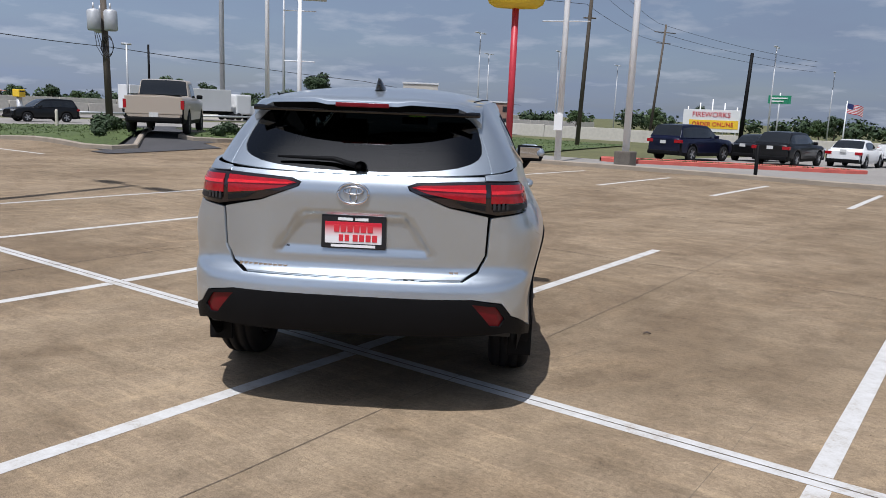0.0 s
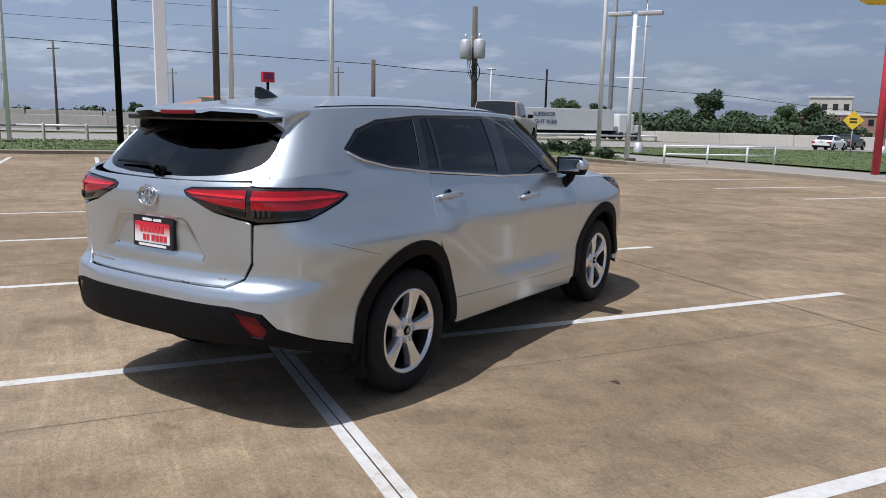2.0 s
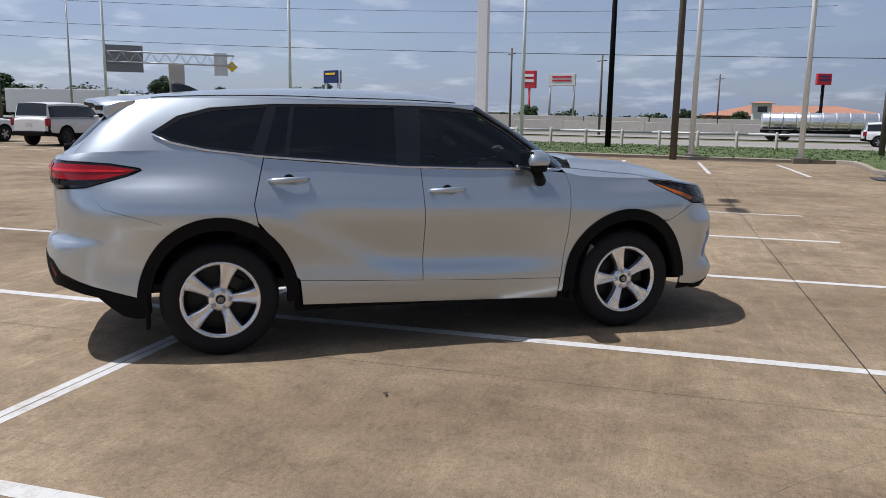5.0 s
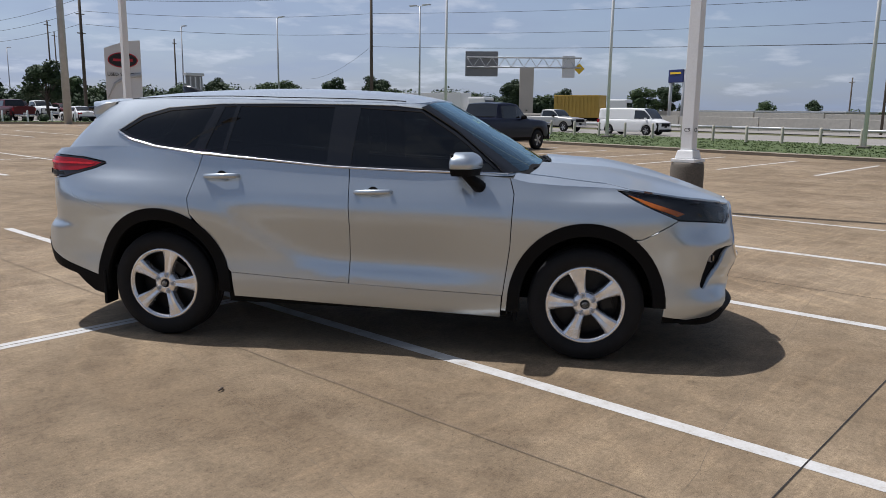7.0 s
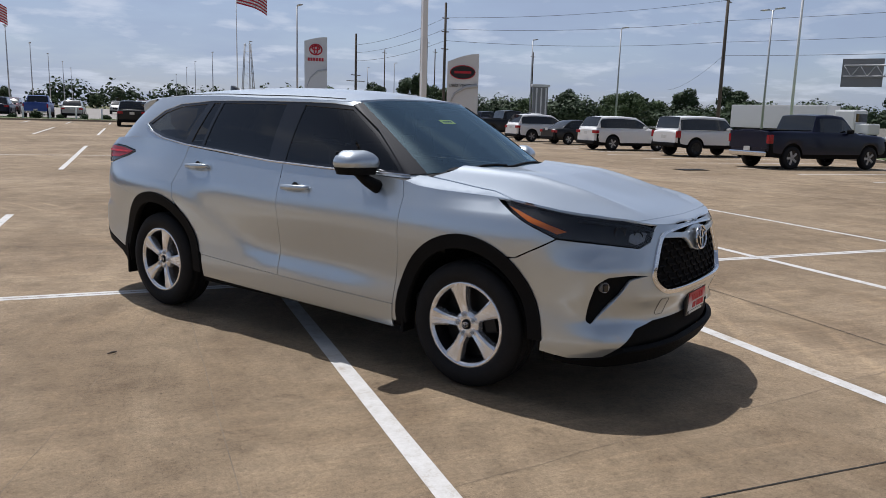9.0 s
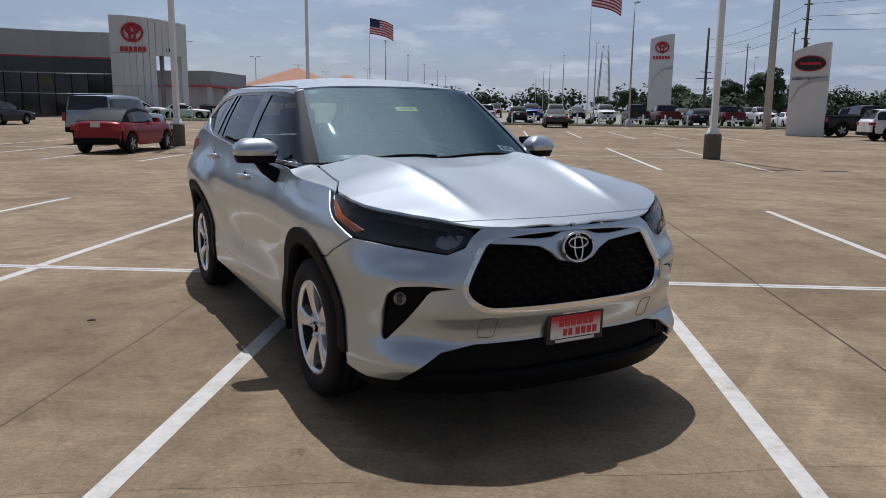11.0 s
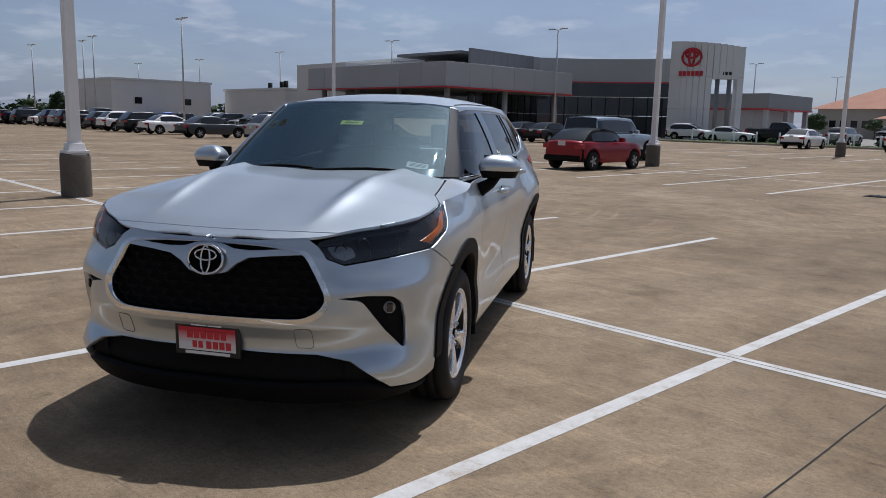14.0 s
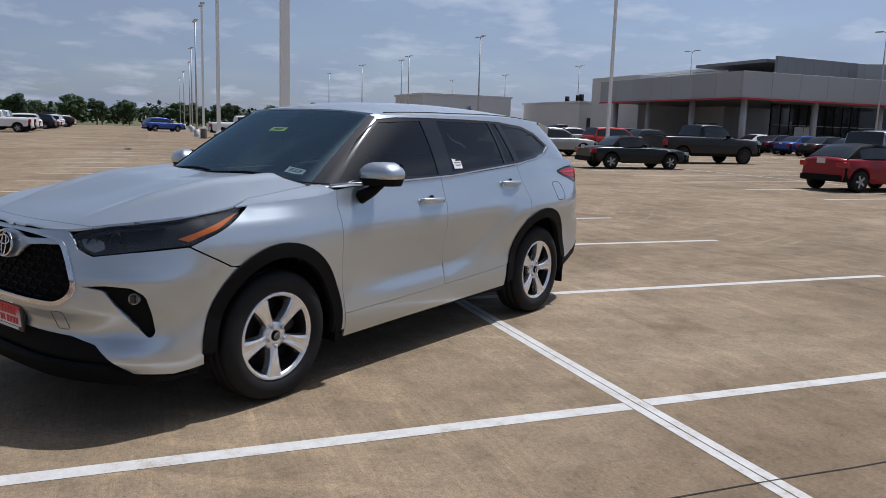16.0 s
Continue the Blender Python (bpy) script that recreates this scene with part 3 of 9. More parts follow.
def turf(name, poly, label, lift=0.12, step=0.7, tall=0.055, dens=14.0, seed=3, bank=0.0):
    """Mown grass: a soil sheet cut to a polygon, with blades in small tufts."""
    xs, ys = [p[0] for p in poly], [p[1] for p in poly]

    def within(x, y):
        c = False
        for (x0, y0), (x1, y1) in zip(poly, poly[1:] + poly[:1]):
            if (y0 > y) != (y1 > y) and x < (x1 - x0) * (y - y0) / (y1 - y0) + x0:
                c = not c
        return c
    bm = bmesh.new()
    vs = [bm.verts.new((x, y, 0)) for x, y in poly]
    bm.faces.new(vs)
    bmesh.ops.triangulate(bm, faces=bm.faces[:])
    for _ in range(4):
        long = [e for e in bm.edges if e.calc_length() > 4]
        if not long:
            break
        bmesh.ops.subdivide_edges(bm, edges=long, cuts=1)
        bmesh.ops.triangulate(bm, faces=bm.faces[:])
    for v in bm.verts:
        v.co.z = elev(v.co.x, v.co.y) + lift
    ob = part(name, bm, M_GRASSBASE, None)
    tagged(ob, label, "grass", kind="structure")
    rnd = random.Random(seed)
    n = int((max(xs) - min(xs)) * (max(ys) - min(ys)) * dens)
    verts, faces = [], []
    for _ in range(n):
        x, y = rnd.uniform(min(xs), max(xs)), rnd.uniform(min(ys), max(ys))
        if not within(x, y):
            continue
        z = elev(x, y) + lift
        for _ in range(3):
            a = rnd.uniform(0, math.tau); h = tall * rnd.uniform(0.5, 1.3); w = rnd.uniform(0.02, 0.05)
            ox, oy = rnd.uniform(-0.1, 0.1), rnd.uniform(-0.1, 0.1)
            i = len(verts)
            verts += [(x + ox - w * math.cos(a), y + oy - w * math.sin(a), z), (x + ox + w * math.cos(a), y + oy + w * math.sin(a), z),
                      (x + ox + rnd.uniform(-0.05, 0.05), y + oy + rnd.uniform(-0.05, 0.05), z + h)]
            faces.append((i, i + 1, i + 2))
    blades = new("grass_blades", mesh_of("grass_blades", verts, faces, M_BLADE, smooth=False))
    tagged(blades, "short green summer grass blades", "grass", kind="stuff")
    return ob


M_BLADE = surface("grass_blade", (0.078, 0.112, 0.034), 0.8, vary=0.45, scale=0.6, fine=6)

# ---- the silver SUV ----
from mathutils.geometry import delaunay_2d_cdt

CAR = pose(0.0, 0.0, 0.0, 0, 0, 32.4)
OUT = [(0, 2.44), (0.28, 2.432), (0.50, 2.385), (0.69, 2.297), (0.838, 2.178), (0.925, 1.985), (0.948, 1.75), (0.952, 1.45), (0.95, 1.0), (0.945, 0.45),
       (0.945, -0.2), (0.95, -0.85), (0.958, -1.4), (0.945, -1.75), (0.916, -2.06), (0.866, -2.262), (0.735, -2.398), (0.48, -2.475), (0.25, -2.497), (0, -2.50)]
_s = [0.0]
for (_a, _b), (_c, _d) in zip(OUT, OUT[1:]):
    _s.append(_s[-1] + math.hypot(_c - _a, _d - _b))
SX = list(zip(_s, [p[0] for p in OUT]))
SY = list(zip(_s, [p[1] for p in OUT]))
SEND = _s[-1]


def hermite(tab, t):
    t = min(max(t, tab[0][0]), tab[-1][0])
    i = 0
    while i < len(tab) - 2 and t > tab[i + 1][0]:
        i += 1
    (t0, v0), (t1, v1) = tab[i], tab[i + 1]
    h = t1 - t0
    m0 = (v1 - tab[i - 1][1]) / (t1 - tab[i - 1][0]) if i else (v1 - v0) / h
    m1 = (tab[i + 2][1] - v0) / (tab[i + 2][0] - t0) if i + 2 < len(tab) else (v1 - v0) / h
    s = (t - t0) / h
    return (2 * s**3 - 3 * s**2 + 1) * v0 + (s**3 - 2 * s**2 + s) * h * m0 + (-2 * s**3 + 3 * s**2) * v1 + (s**3 - s**2) * h * m1


def plan(s):
    return Vector((hermite(SX, s), hermite(SY, s)))


def s_at(value, axis, lo, hi):
    """The arc length at which x (axis 0) or y (axis 1) of the plan outline takes a value."""
    tab = SX if axis == 0 else SY
    up = hermite(tab, hi) > hermite(tab, lo)
    for _ in range(40):
        mid = 0.5 * (lo + hi)
        if (hermite(tab, mid) < value) == up:
            lo = mid
        else:
            hi = mid
    return 0.5 * (lo + hi)


S_F, S_R = _s[6], _s[13]
Fp = lambda x, z: (s_at(x, 0, 0, S_F), z)
Sp = lambda y, z: (s_at(y, 1, 0.2, SEND - 0.2), z)
Rp = lambda x, z: (s_at(x, 0, S_R, SEND), z)

DF = [(0.14, -0.13), (0.20, -0.09), (0.29, -0.034), (0.36, -0.006), (0.43, -0.022), (0.50, -0.040), (0.56, -0.020), (0.61, 0.002), (0.66, 0.002), (0.75, -0.012), (0.86, -0.036), (0.93, -0.054), (0.98, -0.078), (1.02, -0.100), (1.12, -0.15)]
DS = [(0.18, -0.09), (0.25, -0.050), (0.31, -0.030), (0.40, -0.020), (0.47, -0.022), (0.58, -0.030), (0.74, -0.016), (0.88, -0.004), (0.97, -0.014), (1.04, -0.038), (1.12, -0.068), (1.20, -0.092), (1.30, -0.116)]
DR = [(0.28, -0.15), (0.36, -0.08), (0.46, -0.025), (0.58, 0.0), (0.68, -0.004), (0.73, -0.018), (0.765, -0.055), (0.80, -0.066), (0.87, -0.063), (0.96, -0.060), (1.05, -0.058), (1.13, -0.055), (1.18, -0.060), (1.22, -0.078), (1.25, -0.102), (1.30, -0.16)]
SF0, SF1 = s_at(0.62, 0, 0, S_F), s_at(1.85, 1, 0.2, SEND)
SR0, SR1 = s_at(-1.95, 1, 0.2, SEND), s_at(0.66, 0, S_R, SEND)


LEDGE = [(-1.6, 1.02), (-1.3, 0.96), (-1.05, 0.89), (-0.8, 0.77), (-0.55, 0.635), (-0.3, 0.555), (0.0, 0.525), (0.5, 0.505), (1.0, 0.49)]
SFOG = s_at(0.74, 0, 0, S_F)


def bell(v, c, w):
    return math.exp(-(((v - c) / w) ** 2))


def depth(s, z):
    wf = 1 - smooth01(SF0, SF1, s)
    wr = smooth01(SR0, SR1, s)
    ws = 1 - wf - wr
    d = 0.0
    if wf > 0:
        d += wf * hermite(DF, z)
        d += 0.030 * bell(s, SFOG, 0.17) * bell(z, 0.40, 0.085)
        d -= 0.016 * bell(s, SFOG + 0.04, 0.13) * bell(z, 0.62, 0.09)
        d += 0.010 * bell(s, SFOG - 0.03, 0.22) * bell(z, 0.775, 0.05)
        d -= 0.036 * bell(s, SFOG + 0.16, 0.26) * smooth01(0.74, 0.90, z)
    if wr > 0:
        d += wr * hermite(DR, z)
        if 0.84 < z < 1.07:
            x = hermite(SX, s)
            side = (0.425 - 0.72 * (z - 0.85) - x) / 1.23
            d -= 0.030 * smooth01(0.0, 0.045, side) * smooth01(0.848, 0.866, z) * smooth01(1.062, 1.022, z)
    if ws > 0:
        y = hermite(SY, s)
        e = hermite(DS, z)
        e += 0.022 * bell(y, 1.42, 0.50) * bell(z, 0.80, 0.22)
        e += 0.036 * bell(y, -1.50, 0.62) * bell(z, 0.92, 0.20)
        u = z - hermite(LEDGE, y)
        e -= 0.017 * smooth01(-1.45, -0.85, y) * (1 - smooth01(0.40, 0.98, y)) * smooth01(-0.07, 0.07, u) * (1 - smooth01(0.06, 0.42, u))
        e -= 0.026 * smooth01(1.02, 1.18, z) * bell(y, -1.82, 0.34)
        e -= 0.030 * smooth01(0.98, 1.10, z) * smooth01(1.1, 1.5, y)
        d += ws * e
    return d


_T = [(0.0, 0.972), (Fp(0.30, 0)[0], 0.977), (Fp(0.50, 0)[0], 0.986), (Fp(0.68, 0)[0], 1.014), (Sp(2.0, 0)[0], 1.050), (Sp(1.8, 0)[0], 1.075), (Sp(1.6, 0)[0], 1.096), (Sp(1.3, 0)[0], 1.105),
      (Sp(1.05, 0)[0], 1.12), (Sp(0.9, 0)[0], 1.150), (Sp(0.6, 0)[0], 1.163), (Sp(0.0, 0)[0], 1.178), (Sp(-0.5, 0)[0], 1.203), (Sp(-1.0, 0)[0], 1.238), (Sp(-1.4, 0)[0], 1.272), (Sp(-1.75, 0)[0], 1.292),
      (Sp(-2.1, 0)[0], 1.280), (Rp(0.72, 0)[0], 1.258), (Rp(0.45, 0)[0], 1.245), (SEND, 1.238)]


def top(s):
    return hermite(_T, s)


def body(s, z):
    """A point of the body's side, front or rear skin; past either end of the half outline it runs on to the left side."""
    if s < 0 or s > SEND:
        q = body(-s if s < 0 else 2 * SEND - s, z)
        return Vector((-q.x, q.y, q.z))
    p = plan(s)
    t = (plan(min(s + 0.01, SEND)) - plan(max(s - 0.01, 0.0))).normalized()
    n = Vector((-t.y, t.x))
    if n.x * p.x + n.y * (p.y - 0.0) < 0:
        n = -n
    if s < 0.005 or s > SEND - 0.005:
        n = Vector((0, 1 if s < 1 else -1))
    q = p + n * depth(s, z)
    return Vector((max(q.x, 0.0) if s < 0.02 or s > SEND - 0.02 else q.x, q.y, z))


def with_normal(fn, e=0.006):
    def f(a, b):
        p = fn(a, b)
        u = fn(a + e, b) - fn(a - e, b)
        v = fn(a, b + e) - fn(a, b - e)
        n = u.cross(v)
        n = n.normalized() if n.length > 1e-12 else Vector((0, 0, 1))
        return p, n
    return f


def outward(fn, centre):
    g = with_normal(fn)

    def f(a, b):
        p, n = g(a, b)
        if n.dot(p - centre) < 0:
            n = -n
        return p, n
    return f


def sym_front(half):
    return half + [(-a, b) for a, b in half[::-1] if a > 1e-4]


def sym_rear(half):
    return half + [(2 * SEND - a, b) for a, b in half[::-1] if a < SEND - 1e-4]


BODY = outward(body, Vector((0, 0, 0.6)))

ZC = [(0.9, 1.215), (1.15, 1.21), (1.4, 1.195), (1.57, 1.18), (1.80, 1.13), (1.95, 1.092), (2.1, 1.055), (2.2, 1.030), (2.30, 1.000), (2.36, 0.983), (2.44, 0.972)]
_E = []
for _k in range(0, 81):
    _sv = Sp(0.85, 0)[0] * (1 - _k / 80)
    _E.append((_sv, body(_sv, top(_sv))))
_EY = [(p.y, p.x) for _, p in _E]
_EZ = [(p.y, p.z) for _, p in _E]
_EY = [r for i, r in enumerate(_EY) if i == 0 or r[0] > _EY[i - 1][0] + 1e-5]
_EZ = [r for i, r in enumerate(_EZ) if i == 0 or r[0] > _EZ[i - 1][0] + 1e-5]


def lin(tab, t):
    if t <= tab[0][0]:
        return tab[0][1]
    if t >= tab[-1][0]:
        return tab[-1][1]
    lo, hi = 0, len(tab) - 1
    while hi - lo > 1:
        m = (lo + hi) // 2
        if tab[m][0] <= t:
            lo = m
        else:
            hi = m
    (a, va), (b, vb) = tab[lo], tab[hi]
    return va + (vb - va) * (t - a) / (b - a)


def hood_z(x, y):
    xe, ze = max(lin(_EY, y), 0.02), lin(_EZ, y)
    zc = max(hermite(ZC, y), ze)
    r = min(abs(x) / xe, 1.0)
    z = ze + (zc - ze) * (1 - r**3.2)
    u = abs(x) - 0.475 + 0.09 * (y - 1.5)
    fade = 1 - smooth01(1.85, 2.32, y)
    z += 0.030 * fade / (1 + (u / (0.050 if u < 0 else 0.070)) ** 2)
    z -= 0.012 * fade * bell(x, 0, 0.20)
    return z


HOOD = outward(lambda x, y: Vector((x, y, hood_z(x, y))), Vector((0, 1.6, 0.2)))

# greenhouse: columns from the belt up to the roof edge
COLS = [((0, 1.13, 1.185), (0, 0.37, 1.622)), ((0.36, 1.11, 1.182), (0.345, 0.355, 1.617)), ((0.60, 1.05, 1.175), (0.525, 0.348, 1.606)), ((0.74, 0.97, 1.160), (0.602, 0.318, 1.598)),
        ((0.815, 0.88, 1.152), (0.638, 0.245, 1.596)), ((0.858, 0.60, 1.163), (0.658, 0.05, 1.602)), ((0.868, 0.15, 1.175), (0.668, -0.25, 1.608)), ((0.872, -0.35, 1.195), (0.674, -0.60, 1.610)),
        ((0.876, -0.85, 1.228), (0.670, -0.98, 1.618)), ((0.874, -1.30, 1.264), (0.655, -1.32, 1.616)), ((0.862, -1.70, 1.290), (0.628, -1.62, 1.608)), ((0.815, -2.02, 1.283), (0.598, -1.82, 1.598)),
        ((0.70, -2.22, 1.262), (0.560, -1.94, 1.580)), ((0.50, -2.335, 1.248), (0.44, -2.0, 1.570)), ((0.25, -2.378, 1.241), (0.22, -2.035, 1.566)), ((0, -2.388, 1.240), (0, -2.04, 1.566))]
for _k in range(5, 12):
    _bx, _by, _bz = COLS[_k][0]
    COLS[_k] = ((body(*Sp(_by, _bz)).x - 0.004, _by, _bz), COLS[_k][1])
_GC = [[[(float(k), c[e][a]) for k, c in enumerate(COLS)] for a in range(3)] for e in range(2)]


def cabin(g, v):
    k = abs(g)
    a = Vector([hermite(_GC[0][i], k) for i in range(3)])
    b = Vector([hermite(_GC[1][i], k) for i in range(3)])
    p = a.lerp(b, v)
    out = Vector((p.x, p.y + 0.75, 0.0))
    out = out.normalized() if out.length > 0.01 else Vector((0, 1, 0))
    p += out * 0.020 * 4 * v * (1 - v) * 0.9
    if g < 0:
        p.x = -p.x
    return p


CABIN = outward(cabin, Vector((0, -0.7, 1.0)))


def cabin_at(y, z):
    """Column and height on the cabin's side for a place given by y and z."""
    g, v = 7.0 - y * 2.2, (z - 1.2) / 0.4
    for _ in range(14):
        p = cabin(g, v)
        e = 1e-3
        pg, pv = (cabin(g + e, v) - p) / e, (cabin(g, v + e) - p) / e
        det = pg.y * pv.z - pg.z * pv.y
        if abs(det) < 1e-9:
            break
        ry, rz = y - p.y, z - p.z
        g += max(-1.0, min(1.0, (ry * pv.z - rz * pv.y) / det))
        v += (pg.y * rz - pg.z * ry) / det
        g = min(max(g, 2.0), 13.0)
    return g, v


def side_window(y, z):
    return CABIN(*cabin_at(y, z))


RC = [(-2.4, 1.585), (-2.07, 1.612), (-1.8, 1.640), (-1.5, 1.672), (-1.12, 1.692), (-0.73, 1.702), (-0.34, 1.697), (0.04, 1.678), (0.25, 1.650), (0.40, 1.618)]
_RX = [(c[1][1], c[1][0]) for c in COLS[4:13]][::-1]
_RZ = [(c[1][1], c[1][2]) for c in COLS[4:13]][::-1]


def roof_z(x, y):
    xe = hermite(_RX, y)
    ze = hermite(_RZ, y)
    zc = hermite(RC, y)
    r = min(abs(x) / xe, 1.0)
    return ze + (zc - ze) * (1 - r**2.6)


ROOF = outward(lambda x, y: Vector((x, y, roof_z(x, y))), Vector((0, -0.8, 0.9)))


def inside_poly(poly, x, y):
    c = False
    for (x0, y0), (x1, y1) in zip(poly, poly[1:] + poly[:1]):
        if (y0 > y) != (y1 > y) and x < (x1 - x0) * (y - y0) / (y1 - y0) + x0:
            c = not c
    return c


def dense(loop, step):
    out = []
    for (x0, y0), (x1, y1) in zip(loop, loop[1:] + loop[:1]):
        n = max(1, round(math.hypot(x1 - x0, y1 - y0) / step))
        out += [(x0 + (x1 - x0) * k / n, y0 + (y1 - y0) * k / n) for k in range(n)]
    return out


def rounded(loop, r=0.02, n=3):
    """Cuts the corners of a loop with small curves."""
    out = []
    m = len(loop)
    for i in range(m):
        p, a, b = Vector(loop[i]), Vector(loop[i - 1]), Vector(loop[(i + 1) % m])
        da, db = (a - p), (b - p)
        la, lb = min(r, da.length * 0.45), min(r, db.length * 0.45)
        s, e = p + da.normalized() * la, p + db.normalized() * lb
        for k in range(n + 1):
            t = k / n
            q = s * (1 - t) ** 2 + p * 2 * t * (1 - t) + e * t * t
            out.append((q.x, q.y))
    return out


def patch(loops, fn, step, lip=0.014, lift=0.0, ua=1.0, ub=1.0):
    """Vertices, normals and faces of a skin cut to loops (the first outside, the rest holes) and laid on fn, with its edges turned in."""
    loops = [dense([(a * ua, b * ub) for a, b in lp], step) for lp in loops]
    pts, edges = [], []
    for lp in loops:
        k = len(pts)
        pts += lp
        edges += [(k + i, k + (i + 1) % len(lp)) for i in range(len(lp))]
    nb = len(pts)
    xs, ys = [p[0] for p in loops[0]], [p[1] for p in loops[0]]
    row = 0
    y = min(ys) + step * 0.5
    border = [Vector(p) for p in pts]
    while y < max(ys):
        x = min(xs) + (step * 0.5 if row % 2 else step)
        while x < max(xs):
            if inside_poly(loops[0], x, y) and not any(inside_poly(h, x, y) for h in loops[1:]):
                q = Vector((x, y))
                if all((q - b).length_squared > (0.45 * step) ** 2 for b in border):
                    pts.append((x, y))
            x += step
        y += step * 0.87
        row += 1
    vo, _, fo, ov, _, _ = delaunay_2d_cdt([Vector(p) for p in pts], edges, [], 0, 1e-7)
    vo = [(p[0], p[1]) for p in vo]
    faces = []
    for f in fo:
        cx, cy = sum(vo[i][0] for i in f) / len(f), sum(vo[i][1] for i in f) / len(f)
        if inside_poly(loops[0], cx, cy) and not any(inside_poly(h, cx, cy) for h in loops[1:]):
            faces.append(tuple(f))
    pn = [fn(a / ua, b / ub) for a, b in vo]
    verts = [p + n * lift for p, n in pn]
    norms = [n for _, n in pn]
    fixed = []
    for f in faces:
        a, b, c = (verts[i] for i in f[:3])
        fixed.append(f if (b - a).cross(c - a).dot(norms[f[0]]) > 0 else f[::-1])
    faces = fixed
    if lip:
        count = {}
        for f in faces:
            for i in range(len(f)):
                e = (f[i], f[(i + 1) % len(f)])
                count[e] = count.get(e, 0) + 1
        rim = [e for e in count if (e[1], e[0]) not in count]
        for a, b in rim:
            k = len(verts)
            na, nb2 = norms[a], norms[b]
            verts += [verts[a].copy(), verts[b].copy(), verts[b] - nb2 * lip, verts[a] - na * lip]
            side = (verts[b] - verts[a]).cross(na)
            side = side.normalized() if side.length > 1e-9 else na
            norms += [(na + side).normalized(), (nb2 + side).normalized(), side, side]
            faces.append((k + 1, k, k + 3, k + 2))
    return verts, norms, faces


def mirror_patch(p):
    v, n, f = p
    return [Vector((-a.x, a.y, a.z)) for a in v], [Vector((-a.x, a.y, a.z)) for a in n], [g[::-1] for g in f]


def join_patches(*ps):
    V, N, F = [], [], []
    for v, n, f in ps:
        k = len(V)
        V += v; N += n; F += [tuple(i + k for i in g) for g in f]
    return V, N, F


def skin(name, p, material, parent, label=""):
    v, n, f = p
    return hang(new(name, mesh_of(name, v, f, material, True, n)), parent, label)


def both(name, p, material, parent, label=""):
    """The same piece on the right and the left side, as two parts."""
    skin(name, p, material, parent, label)
    return skin(name, mirror_patch(p), material, parent, label)


def ellipse(yc, a, b, zc, t0, t1, n):
    return [(yc + a * math.cos(radians(t0 + (t1 - t0) * k / n)), zc + b * math.sin(radians(t0 + (t1 - t0) * k / n))) for k in range(n + 1)]


